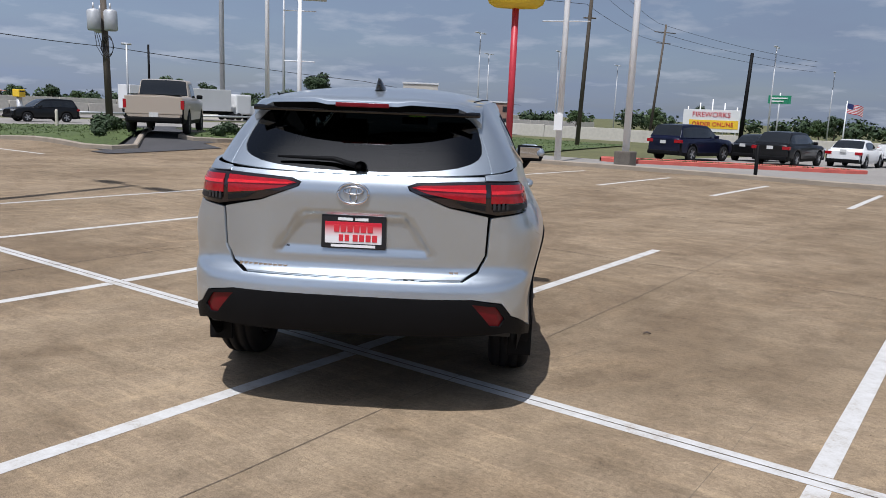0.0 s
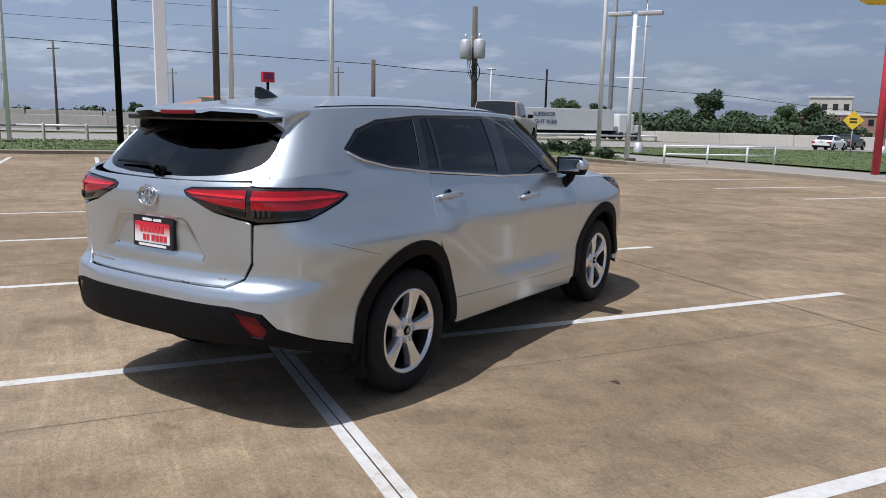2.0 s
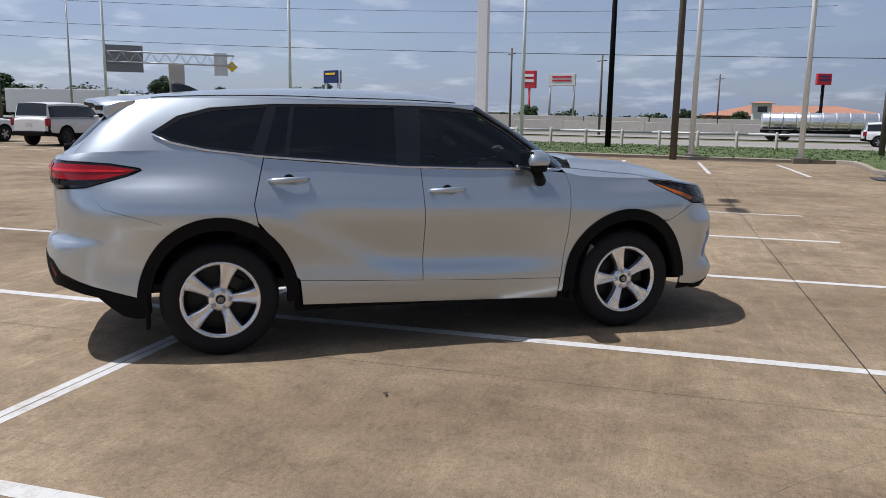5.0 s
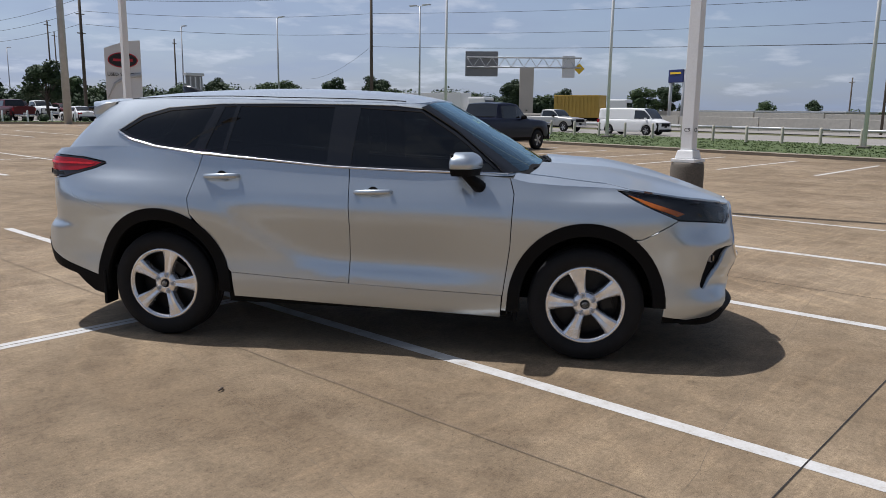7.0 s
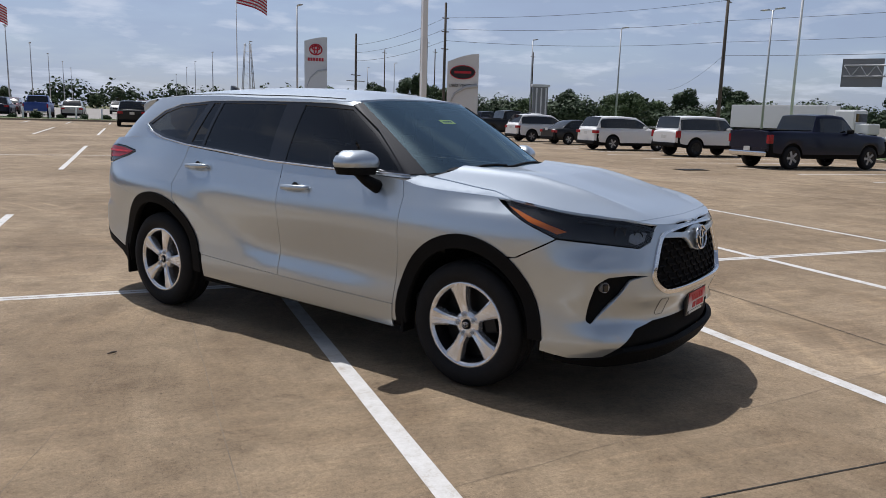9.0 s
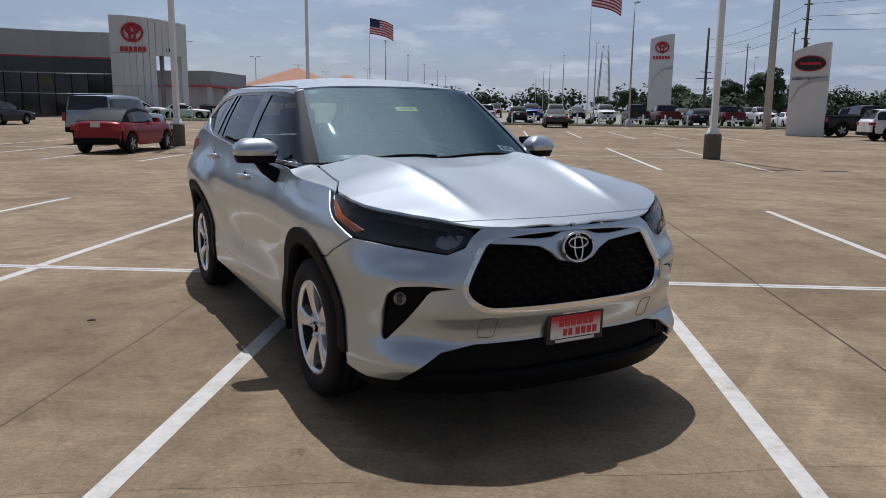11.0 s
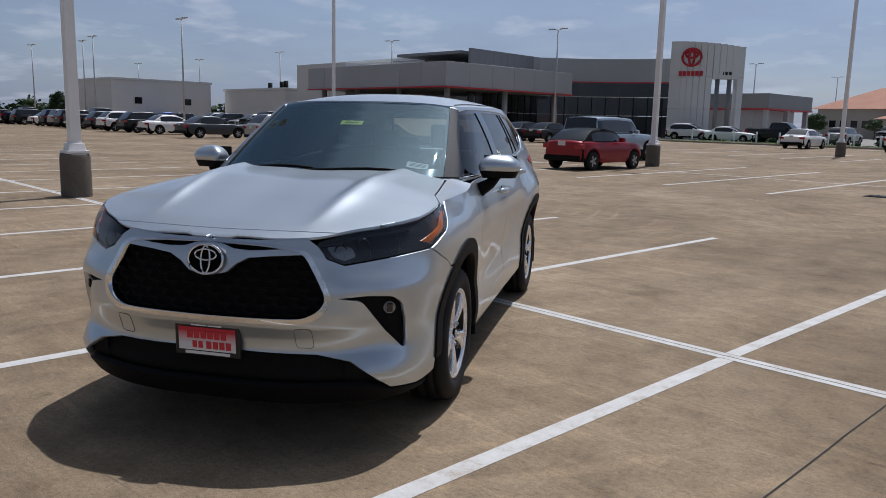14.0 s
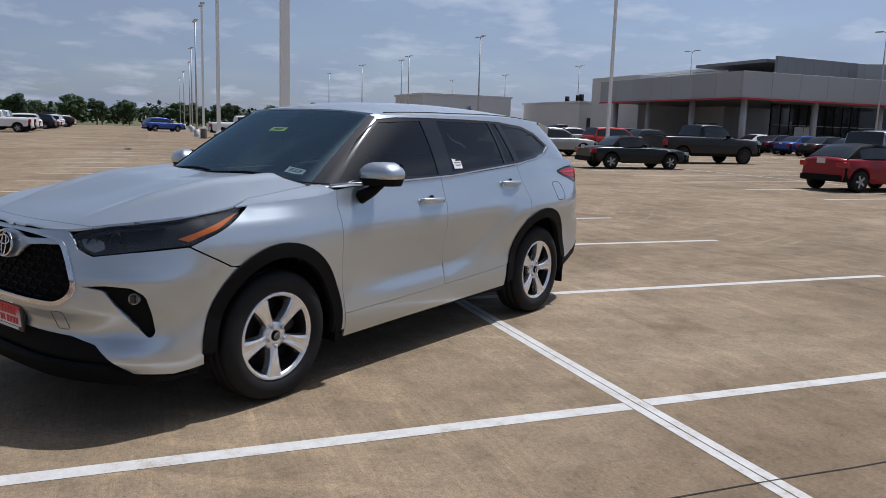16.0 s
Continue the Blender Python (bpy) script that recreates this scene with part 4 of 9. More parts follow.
def build_suv():
    car = empty("suv", CAR)
    tagged(car, "silver metallic midsize SUV parked across white stall lines", "car")
    S = lambda pts: [Sp(*p) for p in pts]
    ST = 0.05
    HZ = 0.36
    # --- dark inner shell, floor and wheel wells ---
    rows = [0.24, 0.32, 0.42, 0.55, 0.7, 0.85, 0.95, 1.0]
    verts, faces = [], []
    ns = 90
    for k in range(ns + 1):
        s = SEND * k / ns
        tz = top(s) - 0.015
        for r, zf in enumerate(rows):
            zb = 0.24 + 0.24 * smooth01(SR0, SR0 + 0.35, s); z = zb + (tz - zb) * (zf - 0.24) / 0.76
            p, nrm = BODY(s, z)
            verts.append(p - nrm * 0.032)
    m = len(rows)

    def in_arch(p):
        return any(((p.y - yc) / 0.47) ** 2 + ((p.z - HZ) / 0.51) ** 2 < 1 for yc in (1.425, -1.425))
    for k in range(ns):
        for r in range(m - 1):
            q = (k * m + r, (k + 1) * m + r, (k + 1) * m + r + 1, k * m + r + 1)
            mid = sum((verts[i] for i in q), Vector()) / 4
            if in_arch(mid) or (mid.y > 2.0 and mid.x < 0.62 and 0.30 < mid.z < 0.95):
                continue
            faces.append(q)
    k = len(verts)
    verts += [Vector((-v.x, v.y, v.z)) for v in verts]
    faces += [tuple(i + k for i in f[::-1]) for f in faces]
    k = len(verts)
    verts += [Vector(c) for c in ((-0.58, 2.22, 0.27), (0.58, 2.22, 0.27), (0.74, -2.2, 0.46), (-0.74, -2.2, 0.46))]
    faces.append((k, k + 3, k + 2, k + 1))
    hang(new("inner_body", mesh_of("inner_body", verts, faces, M_DARK)), car)
    for yc in (1.425, -1.425):
        for sx in (1, -1):
            bm = bmesh.new()
            ring = ellipse(yc, 0.445, 0.475, HZ, 0, 182, 22)
            cols = [[bm.verts.new((sx * x, y, z)) for y, z in ring] for x in (0.85, 0.76, 0.52)]
            for a, b in zip(cols, cols[1:]):
                for i in range(len(ring) - 1):
                    bm.faces.new((a[i], a[i + 1], b[i + 1], b[i]))
            bm.faces.new(cols[-1])
            part("wheel_well", bm, M_DARK, car)
    # --- side panels ---
    fa = lambda t0, t1, n=14: ellipse(1.425, 0.492, 0.528, HZ, t0, t1, n)
    ra = lambda t0, t1, n=14: ellipse(-1.425, 0.492, 0.534, HZ, t0, t1, n)
    tops = lambda y0, y1, n, cut=0.004: [(y0 + (y1 - y0) * k / n, top(Sp(y0 + (y1 - y0) * k / n, 0)[0]) - cut) for k in range(n + 1)]
    fender = tops(0.934, 1.575, 8, 0.0) + [(1.60, 1.078), (1.70, 1.025), (1.79, 0.985), (1.962, 0.915), (1.750, 0.80)] + fa(56, 176, 18) + [(0.925, 0.30), (0.898, 0.30), (0.906, 0.40), (0.947, 0.72), (0.962, 1.05)]
    pf = patch([S(fender)], BODY, ST)
    # fender crown between the side and the bonnet
    crown = [(lin(_EY, y), y) for y in (0.95, 1.05, 1.2, 1.35, 1.5, 1.6, 1.66)] + [(0.805, 1.52), (0.782, 1.32), (0.757, 1.12), (0.745, 1.02), (0.76, 0.96)]
    pc = patch([crown], HOOD, ST, lip=0.012)
    both("front_fender", join_patches(pf, pc), M_SILVER, car)
    fdoor = tops(-0.112, 0.928, 10) + [(0.956, 1.05), (0.941, 0.72), (0.900, 0.402), (0.40, 0.413), (-0.107, 0.430), (-0.096, 0.8)]
    rdoor = tops(-1.130, -0.118, 10) + [(-0.102, 0.8), (-0.113, 0.432), (-0.5, 0.448), (-0.925, 0.47)] + ra(14, 52, 7) + [(-1.185, 0.86), (-1.202, 0.965)]
    both("front_door", patch([S(fdoor)], BODY, ST), M_SILVER, car)
    both("rear_door", patch([S(rdoor)], BODY, ST), M_SILVER, car)
    rocker = [(-0.925, 0.466), (-0.5, 0.444), (-0.11, 0.428), (0.40, 0.409), (0.895, 0.398), (0.888, 0.250), (0.4, 0.265), (-0.2, 0.282), (-0.91, 0.305)]
    both("rocker_panel", patch([S(rocker)], BODY, ST), M_SILVER, car)
    quarter = tops(-1.136, -2.16, 10, 0.0) + ["c1", "c2", (-2.19, 1.224), (-2.05, 1.214), (-1.875, 1.187), (-1.86, 1.170), (-1.945, 1.136), (-2.12, 1.087), (-2.178, 1.070), (-2.077, 0.950), (-1.749, 0.857)] + ra(133, 60, 10) + [(-1.191, 0.86), (-1.208, 0.965)]
    quarter = [Rp(0.668, 1.254) if p == "c1" else Rp(0.668, 1.232) if p == "c2" else Sp(*p) for p in quarter]
    both("rear_quarter_panel", patch([quarter], BODY, ST), M_SILVER, car)
    clad_f = fa(1, 187, 26) + ellipse(1.425, 0.415, 0.448, HZ, 187, 1, 26)
    clad_r = ra(-3, 187, 26) + ellipse(-1.425, 0.415, 0.455, HZ, 187, -3, 26)
    both("arch_cladding", patch([S(clad_f)], BODY, 0.035, lip=0.05, lift=0.010), M_CLAD, car, "black plastic wheel-arch cladding")
    both("arch_cladding", patch([S(clad_r)], BODY, 0.035, lip=0.05, lift=0.010), M_CLAD, car, "black plastic wheel-arch cladding")
    for sx in (1, -1):
        for yc, x0 in ((-1.86, 0.80), (0.985, 0.82)):
            bm = bmesh.new()
            add_box(bm, min(sx * x0, sx * 0.935), max(sx * x0, sx * 0.935), yc - 0.012, yc + 0.012, 0.20 if yc < 0 else 0.24, 0.44, 0.008)
            part("mud_flap", bm, M_CLAD, car)
    # --- front ---
    gl_out = [Fp(0, 0.613), Fp(0.46, 0.618), Fp(0.535, 0.660), Fp(0.566, 0.725), Fp(0.545, 0.785), Fp(0.464, 0.940), Fp(0.25, 0.956), Fp(0, 0.961)]
    gl_in = [Fp(0, 0.634), Fp(0.445, 0.639), Fp(0.514, 0.676), Fp(0.541, 0.726), Fp(0.522, 0.778), Fp(0.442, 0.928), Fp(0.25, 0.946), Fp(0, 0.951)]
    full_out, full_in = rounded(sym_front(gl_out), 0.06, 4), rounded(sym_front(gl_in), 0.055, 4)
    fog = rounded([Fp(0.58, 0.728), Fp(0.70, 0.738), Fp(0.80, 0.730), Fp(0.842, 0.69), Fp(0.858, 0.60), Fp(0.866, 0.50), Fp(0.850, 0.478), Fp(0.775, 0.575), Fp(0.722, 0.655), Fp(0.685, 0.712)], 0.02)
    bump = [Fp(0, 0.967), Fp(0.25, 0.970), Fp(0.46, 0.980), Fp(0.512, 0.945), Fp(0.545, 0.895), Fp(0.62, 0.866), Fp(0.78, 0.888), Sp(1.972, 0.911), Sp(1.757, 0.795)] + S(fa(54, 6, 8)) + [Sp(1.905, 0.312), Sp(2.06, 0.290), Fp(0.80, 0.308), Fp(0.64, 0.445), Fp(0.50, 0.472), Fp(0, 0.478)]
    bp = patch([sym_front(bump), full_out, fog, [(-a, b) for a, b in fog]], BODY, 0.045, lip=0.03)
    skin("front_bumper", bp, M_SILVER, car)
    lowlip = [Fp(0, 0.238), Fp(0.60, 0.240), Fp(0.78, 0.244), Sp(2.03, 0.262), Sp(1.985, 0.284), Sp(2.06, 0.281), Fp(0.80, 0.300), Fp(0.70, 0.332), Fp(0.5, 0.330), Fp(0, 0.328)]
    skin("front_lower_valance", patch([sym_front(lowlip)], BODY, 0.05, lip=0.035, lift=0.006), M_CLAD, car, "black plastic lower bumper lip")
    intake = [Fp(0, 0.215), Fp(0.62, 0.220), Fp(0.84, 0.235), Fp(0.86, 0.31), Fp(0.66, 0.47), Fp(0, 0.50)]
    skin("lower_intake", patch([sym_front(intake)], BODY, 0.05, lip=0, lift=-0.045), M_DARK, car, "black lower air intake")
    bk = patch([gl_out], BODY, 0.05, lip=0, lift=-0.05)
    grille = skin("grille", join_patches(bk, mirror_patch(bk)), M_DARK, car, "black honeycomb grille with chrome surround")
    # honeycomb bars
    bm = bmesh.new()
    wx, wz = 0.088, 0.044
    for r in range(8):
        for c in range(-8, 9):
            x, z = c * wx + (wx / 2 if r % 2 else 0), 0.632 + r * wz * 0.84
            if not inside_poly(gl_in, Fp(abs(x), z)[0], z):
                continue
            hexa = [(x - wx * 0.30, z - wz * 0.42), (x + wx * 0.30, z - wz * 0.42), (x + wx * 0.52, z), (x + wx * 0.30, z + wz * 0.42), (x - wx * 0.30, z + wz * 0.42), (x - wx * 0.52, z)]
            for (xa, za), (xb, zb) in zip(hexa[:3], hexa[1:4]):
                pa, pb = BODY(Fp(abs(xa), za)[0], za)[0], BODY(Fp(abs(xb), zb)[0], zb)[0]
                pa.x, pb.x = math.copysign(pa.x, xa), math.copysign(pb.x, xb)
                off = Vector((0, -0.024, 0))
                add_tube(bm, [pa + off, pb + off], 0.006, 5, cap=False)
    part("grille_mesh", bm, M_CLAD, grille)
    ring = patch([full_out, full_in], BODY, 0.03, lip=0.03, lift=0.007)
    skin("grille_surround", ring, M_CHROME, grille, "chrome grille surround")
    wing = [Fp(0.455, 0.940), Fp(0.44, 0.914), Fp(0.30, 0.905), Fp(0.19, 0.893), Fp(0.130, 0.862), Fp(0.088, 0.825), Fp(0.0, 0.806), Fp(0.0, 0.950), Fp(0.07, 0.944), Fp(0.12, 0.928), Fp(0.20, 0.924), Fp(0.40, 0.938)]
    wp = patch([wing], BODY, 0.03, lip=0.025, lift=0.004)
    skin("grille_wing_bar", join_patches(wp, mirror_patch(wp)), M_SILVER, grille, "silver bar sweeping under the badge")

    def oval_badge(name, centre, wx2, wz2, face, parent, back=None):
        """An oval badge: a plain ring with two crossing inner ovals."""
        bm = bmesh.new()
        for (cx, cz, a, b, r) in ((0, 0, wx2, wz2, 0.0065), (0, wz2 * 0.30, wx2 * 0.62, wz2 * 0.36, 0.0048), (0, -wz2 * 0.02, wx2 * 0.26, wz2 * 0.92, 0.0048)):
            pts = [(cx + a * math.cos(math.tau * k / 36), 0, cz + b * math.sin(math.tau * k / 36)) for k in range(37)]
            add_tube(bm, pts, r, 6, cap=False)
        ob = part(name, bm, M_CHROME, parent, "chrome oval badge", True)
        ob.matrix_local = Matrix.Translation(centre) @ pose(0, 0, 0, face, 0, 0)
        if back:
            b2 = bmesh.new()
            vs = [b2.verts.new((wx2 * math.cos(math.tau * k / 36), 0.0, wz2 * math.sin(math.tau * k / 36))) for k in range(36)]
            f = b2.faces.new(vs)
            bmesh.ops.extrude_face_region(b2, geom=[f])
            o2 = part("badge_backing", b2, back, ob)
        return ob
    oval_badge("front_badge", (0, body(0, 0.88).y + 0.024, 0.880), 0.084, 0.065, 8, grille, M_PILLAR)
    # fog lamp pockets
    fb = patch([fog], BODY, 0.04, lip=0, lift=-0.045)
    both("fog_lamp_pocket", fb, M_DARK, car, "black fog lamp pocket")
    for sx in (1, -1):
        bm = bmesh.new()
        add_lathe(bm, [(-0.03, 0.027), (0.008, 0.028), (0.011, 0.025), (0.003, 0.022), (0.008, 0.012), (0.009, 0.0)], 16, "y")
        ob = part("fog_lamp", bm, M_HEADCLR, car, "round fog lamp", True)
        ob.matrix_local = pose(sx * 0.770, 2.185, 0.672, 0, 0, -sx * 32)
        bm = bmesh.new()
        add_box(bm, -0.012, 0.012, -0.01, 0.02, -0.02, 0.02, 0.004)
        ob2 = part("fog_bracket", bm, M_GLOSSBLK, ob)
    for sx in (1, -1):
        bm = bmesh.new()
        ring = [(0.405, 0.510), (0.405, 0.580), (0.415, 0.592), (0.470, 0.592), (0.480, 0.580), (0.480, 0.510), (0.470, 0.500), (0.415, 0.500), (0.405, 0.510)]
        pts = []
        for (xa, za), (xb, zb) in zip(ring, ring[1:]):
            for k in range(4):
                x, z = xa + (xb - xa) * k / 4, za + (zb - za) * k / 4
                pts.append((sx * x, body(Fp(x, z)[0], z).y + 0.0002, z))
        add_tube(bm, pts + pts[:1], 0.0011, 4)
        part("tow_cap_seam", bm, M_ALLOYDK, car)
    # headlamps
    hl = [Fp(0.505, 0.962), Fp(0.54, 0.975), Fp(0.60, 0.988), Fp(0.68, 1.006), Sp(2.05, 1.036), Sp(1.85, 1.063), Sp(1.62, 1.090), Sp(1.70, 1.035), Sp(1.79, 0.993), Sp(1.965, 0.922), Fp(0.77, 0.896), Fp(0.62, 0.874), Fp(0.55, 0.902), Fp(0.51, 0.940)]
    hl_b = patch([hl], BODY, 0.035, lip=0.03, lift=-0.022)
    hl_l = patch([rounded(hl, 0.01)], BODY, 0.03, lip=0.02, lift=0.003)
    amber = patch([[Sp(1.66, 1.066), Sp(1.72, 1.050), Sp(2.02, 0.955), Sp(1.97, 0.940), Sp(1.80, 1.000)]], BODY, 0.03, lip=0.01, lift=-0.012)
    blade = patch([[Fp(0.52, 0.948), Fp(0.60, 0.975), Fp(0.72, 0.998), Sp(2.08, 1.018), Sp(2.07, 1.008), Fp(0.72, 0.985), Fp(0.60, 0.960)]], BODY, 0.03, lip=0.01, lift=-0.010)
    clearin = patch([rounded([Fp(0.545, 0.950), Fp(0.60, 0.955), Fp(0.655, 0.945), Fp(0.672, 0.905), Fp(0.625, 0.888), Fp(0.575, 0.905)], 0.012)], BODY, 0.03, lip=0.01, lift=-0.014)
    for p2 in (lambda q: q, mirror_patch):
        lamp = skin("headlamp", p2(hl_b), M_HEADBK, car, "dark headlamp with amber side marker")
        skin("amber_marker", p2(amber), M_AMBER, lamp)
        skin("light_blade", p2(blade), M_GLOSSBLK, lamp)
        skin("inner_reflector", p2(clearin), M_HEADCLR, lamp, "pale grey inner reflector")
        for (x, z, r) in ((0.60, 0.925, 0.030), (0.70, 0.945, 0.034)):
            bm = bmesh.new()
            add_lathe(bm, [(-0.03, r), (0.012, r), (0.014, r * 0.85), (-0.005, r * 0.6), (-0.012, 0.004)], 16, "y")
            sx = 1 if p2(amber)[0][0].x > 0 else -1
            q = body(Fp(x, z)[0], z)
            ob = part("projector", bm, M_GLOSSBLK, lamp, "", True)
            ob.matrix_local = pose(sx * q.x * 0.985, q.y - 0.03, z, 0, 0, -sx * 35)
        skin("lens", p2(hl_l), M_LENS, lamp, "clear headlamp lens").visible_shadow = False
    # bonnet
    edge = [(0.735, 1.045), (0.748, 1.12), (0.773, 1.32), (0.796, 1.52)] + [(lin(_EY, y) - 0.006, y) for y in (1.68, 1.75, 1.85, 1.95, 2.05, 2.15, 2.22, 2.255)]
    half = [(0.0, 1.165), (0.36, 1.148), (0.60, 1.095)] + edge + [(0.44, 2.272), (0.30, 2.286), (0.15, 2.296), (0.0, 2.30)]
    hp = patch([half], HOOD, 0.024, lip=0.016, lift=0.003)
    skin("bonnet", join_patches(hp, mirror_patch(hp)), M_SILVER, car)
    cowl = [(-0.70, 1.04), (-0.58, 1.09), (-0.36, 1.142), (0, 1.158), (0.36, 1.142), (0.58, 1.09), (0.70, 1.04), (0.73, 0.985), (0.60, 1.025), (0.36, 1.082), (0, 1.10), (-0.36, 1.082), (-0.60, 1.025), (-0.73, 0.985)]
    skin("cowl_panel", patch([cowl], HOOD, 0.05, lip=0.01, lift=-0.012), M_CLAD, car, "black plastic cowl below the windshield")
    nose = [(0, 2.3045), (0.15, 2.3005), (0.30, 2.2905), (0.44, 2.2765)] + [(max(lin(_EY, y), 0.01) if y > 2.37 else lin(_EY, y), y) for y in (2.262, 2.28, 2.30, 2.32, 2.34, 2.352, 2.37, 2.38, 2.39)] + [(0.0, lin(_EY, 0) * 0 + body(0, top(0)).y)]
    npch = patch([nose], HOOD, 0.03, lip=0.012, lift=0.002)
    skin("nose_panel", join_patches(npch, mirror_patch(npch)), M_SILVER, car)
    # --- rear ---
    gate = [Rp(0, 0.742), Rp(0.54, 0.746), Rp(0.625, 0.785), Rp(0.668, 0.86), Rp(0.675, 1.052), Rp(0.47, 1.096), Rp(0.272, 1.172), Rp(0.262, 1.195), Rp(0.31, 1.212), Rp(0.66, 1.228), Rp(0.66, 1.246), Rp(0.45, 1.240), Rp(0, 1.234)]
    tail = skin("tailgate", patch([sym_rear(gate)], BODY, 0.026, lip=0.026), M_SILVER, car)
    up = [(12.235, 0.0), (12.6, 0.0), (13.0, 0.0), (14.0, 0.0), (15.0, 0.0), (15.0, 0.03), (14.0, 0.045), (13.4, 0.07), (13.0, 0.105), (12.7, 0.155), (12.5, 0.215), (12.37, 0.30), (12.31, 0.42), (12.29, 0.55), (12.285, 0.72), (12.28, 0.96), (12.235, 0.96), (12.235, 0.5)]
    pu = patch([up], CABIN, 0.05, lip=0.012, ua=0.26, ub=0.5)
    skin("tailgate_upper_frame", join_patches(pu, mirror_patch(pu)), M_SILVER, tail)
    bq = [Rp(0, 0.732), Rp(0.55, 0.735), Rp(0.640, 0.775), Rp(0.686, 0.855), Rp(0.694, 1.045), Rp(0.74, 1.052), Sp(-2.175, 1.069), Sp(-2.079, 0.948), Sp(-1.751, 0.855)] + S(ra(132, 178, 8)) + [Sp(-1.905, 0.40), Sp(-2.16, 0.475), Rp(0.80, 0.555), Rp(0.745, 0.628), Rp(0.60, 0.652), Rp(0, 0.652)]
    skin("rear_bumper", patch([sym_rear(bq)], BODY, 0.04, lip=0.02), M_SILVER, car)
    low = [Rp(0, 0.648), Rp(0.60, 0.648), Rp(0.74, 0.622), Rp(0.79, 0.555), Sp(-2.16, 0.468), Sp(-1.905, 0.394), Sp(-1.912, 0.345), Sp(-2.12, 0.405), Rp(0.78, 0.468), Rp(0.5, 0.458), Rp(0, 0.455)]
    refl = [Rp(0.595, 0.628), Rp(0.715, 0.612), Rp(0.765, 0.545), Rp(0.745, 0.505), Rp(0.695, 0.512)]
    lwp = patch([sym_rear(low), refl, [(2 * SEND - a, b) for a, b in refl]], BODY, 0.045, lip=0.04, lift=0.004)
    skin("rear_lower_bumper", lwp, M_CLAD, car, "black plastic lower bumper")
    both("rear_reflector", patch([refl], BODY, 0.03, lip=0.01, lift=-0.008), M_REFLECT, car, "dark red reflector")
    tl = [Rp(0.268, 1.190), Rp(0.31, 1.206), Rp(0.66, 1.221), Sp(-2.2, 1.217), Sp(-2.05, 1.207), Sp(-1.875, 1.178), Sp(-1.95, 1.142), Sp(-2.12, 1.094), Sp(-2.185, 1.075), Rp(0.72, 1.062), Rp(0.47, 1.103), Rp(0.285, 1.170)]
    t_black = patch([tl], BODY, 0.035, lip=0.02, lift=0.004)
    t_in = [Rp(0.285, 1.187), Rp(0.33, 1.197), Rp(0.655, 1.208), Rp(0.655, 1.122), Rp(0.50, 1.138), Rp(0.36, 1.162)]
    t_out = [Rp(0.685, 1.208), Sp(-2.2, 1.205), Sp(-2.05, 1.197), Sp(-1.90, 1.174), Sp(-1.96, 1.148), Sp(-2.08, 1.120), Sp(-2.2, 1.116), Rp(0.685, 1.120)]
    t_bar = [Rp(0.30, 1.186), Rp(0.655, 1.184), Rp(0.655, 1.170), Rp(0.33, 1.178)]
    t_bar2 = [Rp(0.685, 1.180), Sp(-2.15, 1.176), Sp(-1.95, 1.170), Sp(-1.97, 1.160), Sp(-2.15, 1.162), Rp(0.685, 1.165)]
    clear1 = [Rp(0.50, 1.130), Rp(0.655, 1.112), Rp(0.655, 1.085), Rp(0.56, 1.100)]
    clear2 = [Rp(0.69, 1.112), Sp(-2.2, 1.108), Sp(-2.17, 1.088), Rp(0.70, 1.080)]
    for p2 in (lambda q: q, mirror_patch):
        lamp = skin("tail_lamp", p2(t_black), M_SMOKE, car, "slim red and smoked tail lamp")
        for nm, lp2, mt, lf in (("red_lens", t_in, M_REDLENS, 0.008), ("red_lens", t_out, M_REDLENS, 0.008), ("light_bar", t_bar, M_REDBAR, 0.012), ("light_bar", t_bar2, M_REDBAR, 0.012), ("clear_lens", clear1, M_ALLOYDK, 0.008), ("clear_lens", clear2, M_ALLOYDK, 0.008)):
            skin(nm, p2(patch([lp2], BODY, 0.03, lip=0.006, lift=lf)), mt, lamp)
        for cx in (0.70, 0.725, 0.75, 0.775):
            bm = bmesh.new()
            q, nq = BODY(Rp(cx, 1.105)[0], 1.105)
            sx = 1 if p2(t_black)[0][0].x > 0 else -1
            add_box(bm, -0.007, 0.007, -0.003, 0.003, -0.016, 0.016, 0.002)
            ob = part("reflector_facet", bm, M_HEADBK, lamp)
            ob.matrix_local = pose(sx * (q.x + nq.x * 0.012), q.y + nq.y * 0.012, 1.105, 0, 0, sx * math.degrees(math.atan2(nq.x, -nq.y)))
    oval_badge("rear_badge", (0, body(SEND, 1.145).y - 0.006, 1.148), 0.075, 0.050, -4, tail)
    # raised letters of the model name, as plain bars
    for x, z, n, w in ((-0.58, 0.772, 10, 0.024), (0.50, 0.772, 2, 0.022)):
        for k in range(n):
            xx = x + k * w * 1.12
            q = body(Rp(abs(xx), z)[0], z)
            bm = bmesh.new()
            add_box(bm, -w / 2, w / 2 - 0.004, -0.004, 0.003, -0.009, 0.009, 0.002)
            ob = part("letter_bar", bm, M_CHROME, tail)
            ob.matrix_local = pose(math.copysign(q.x, xx), q.y, z, 0, 0, 0)

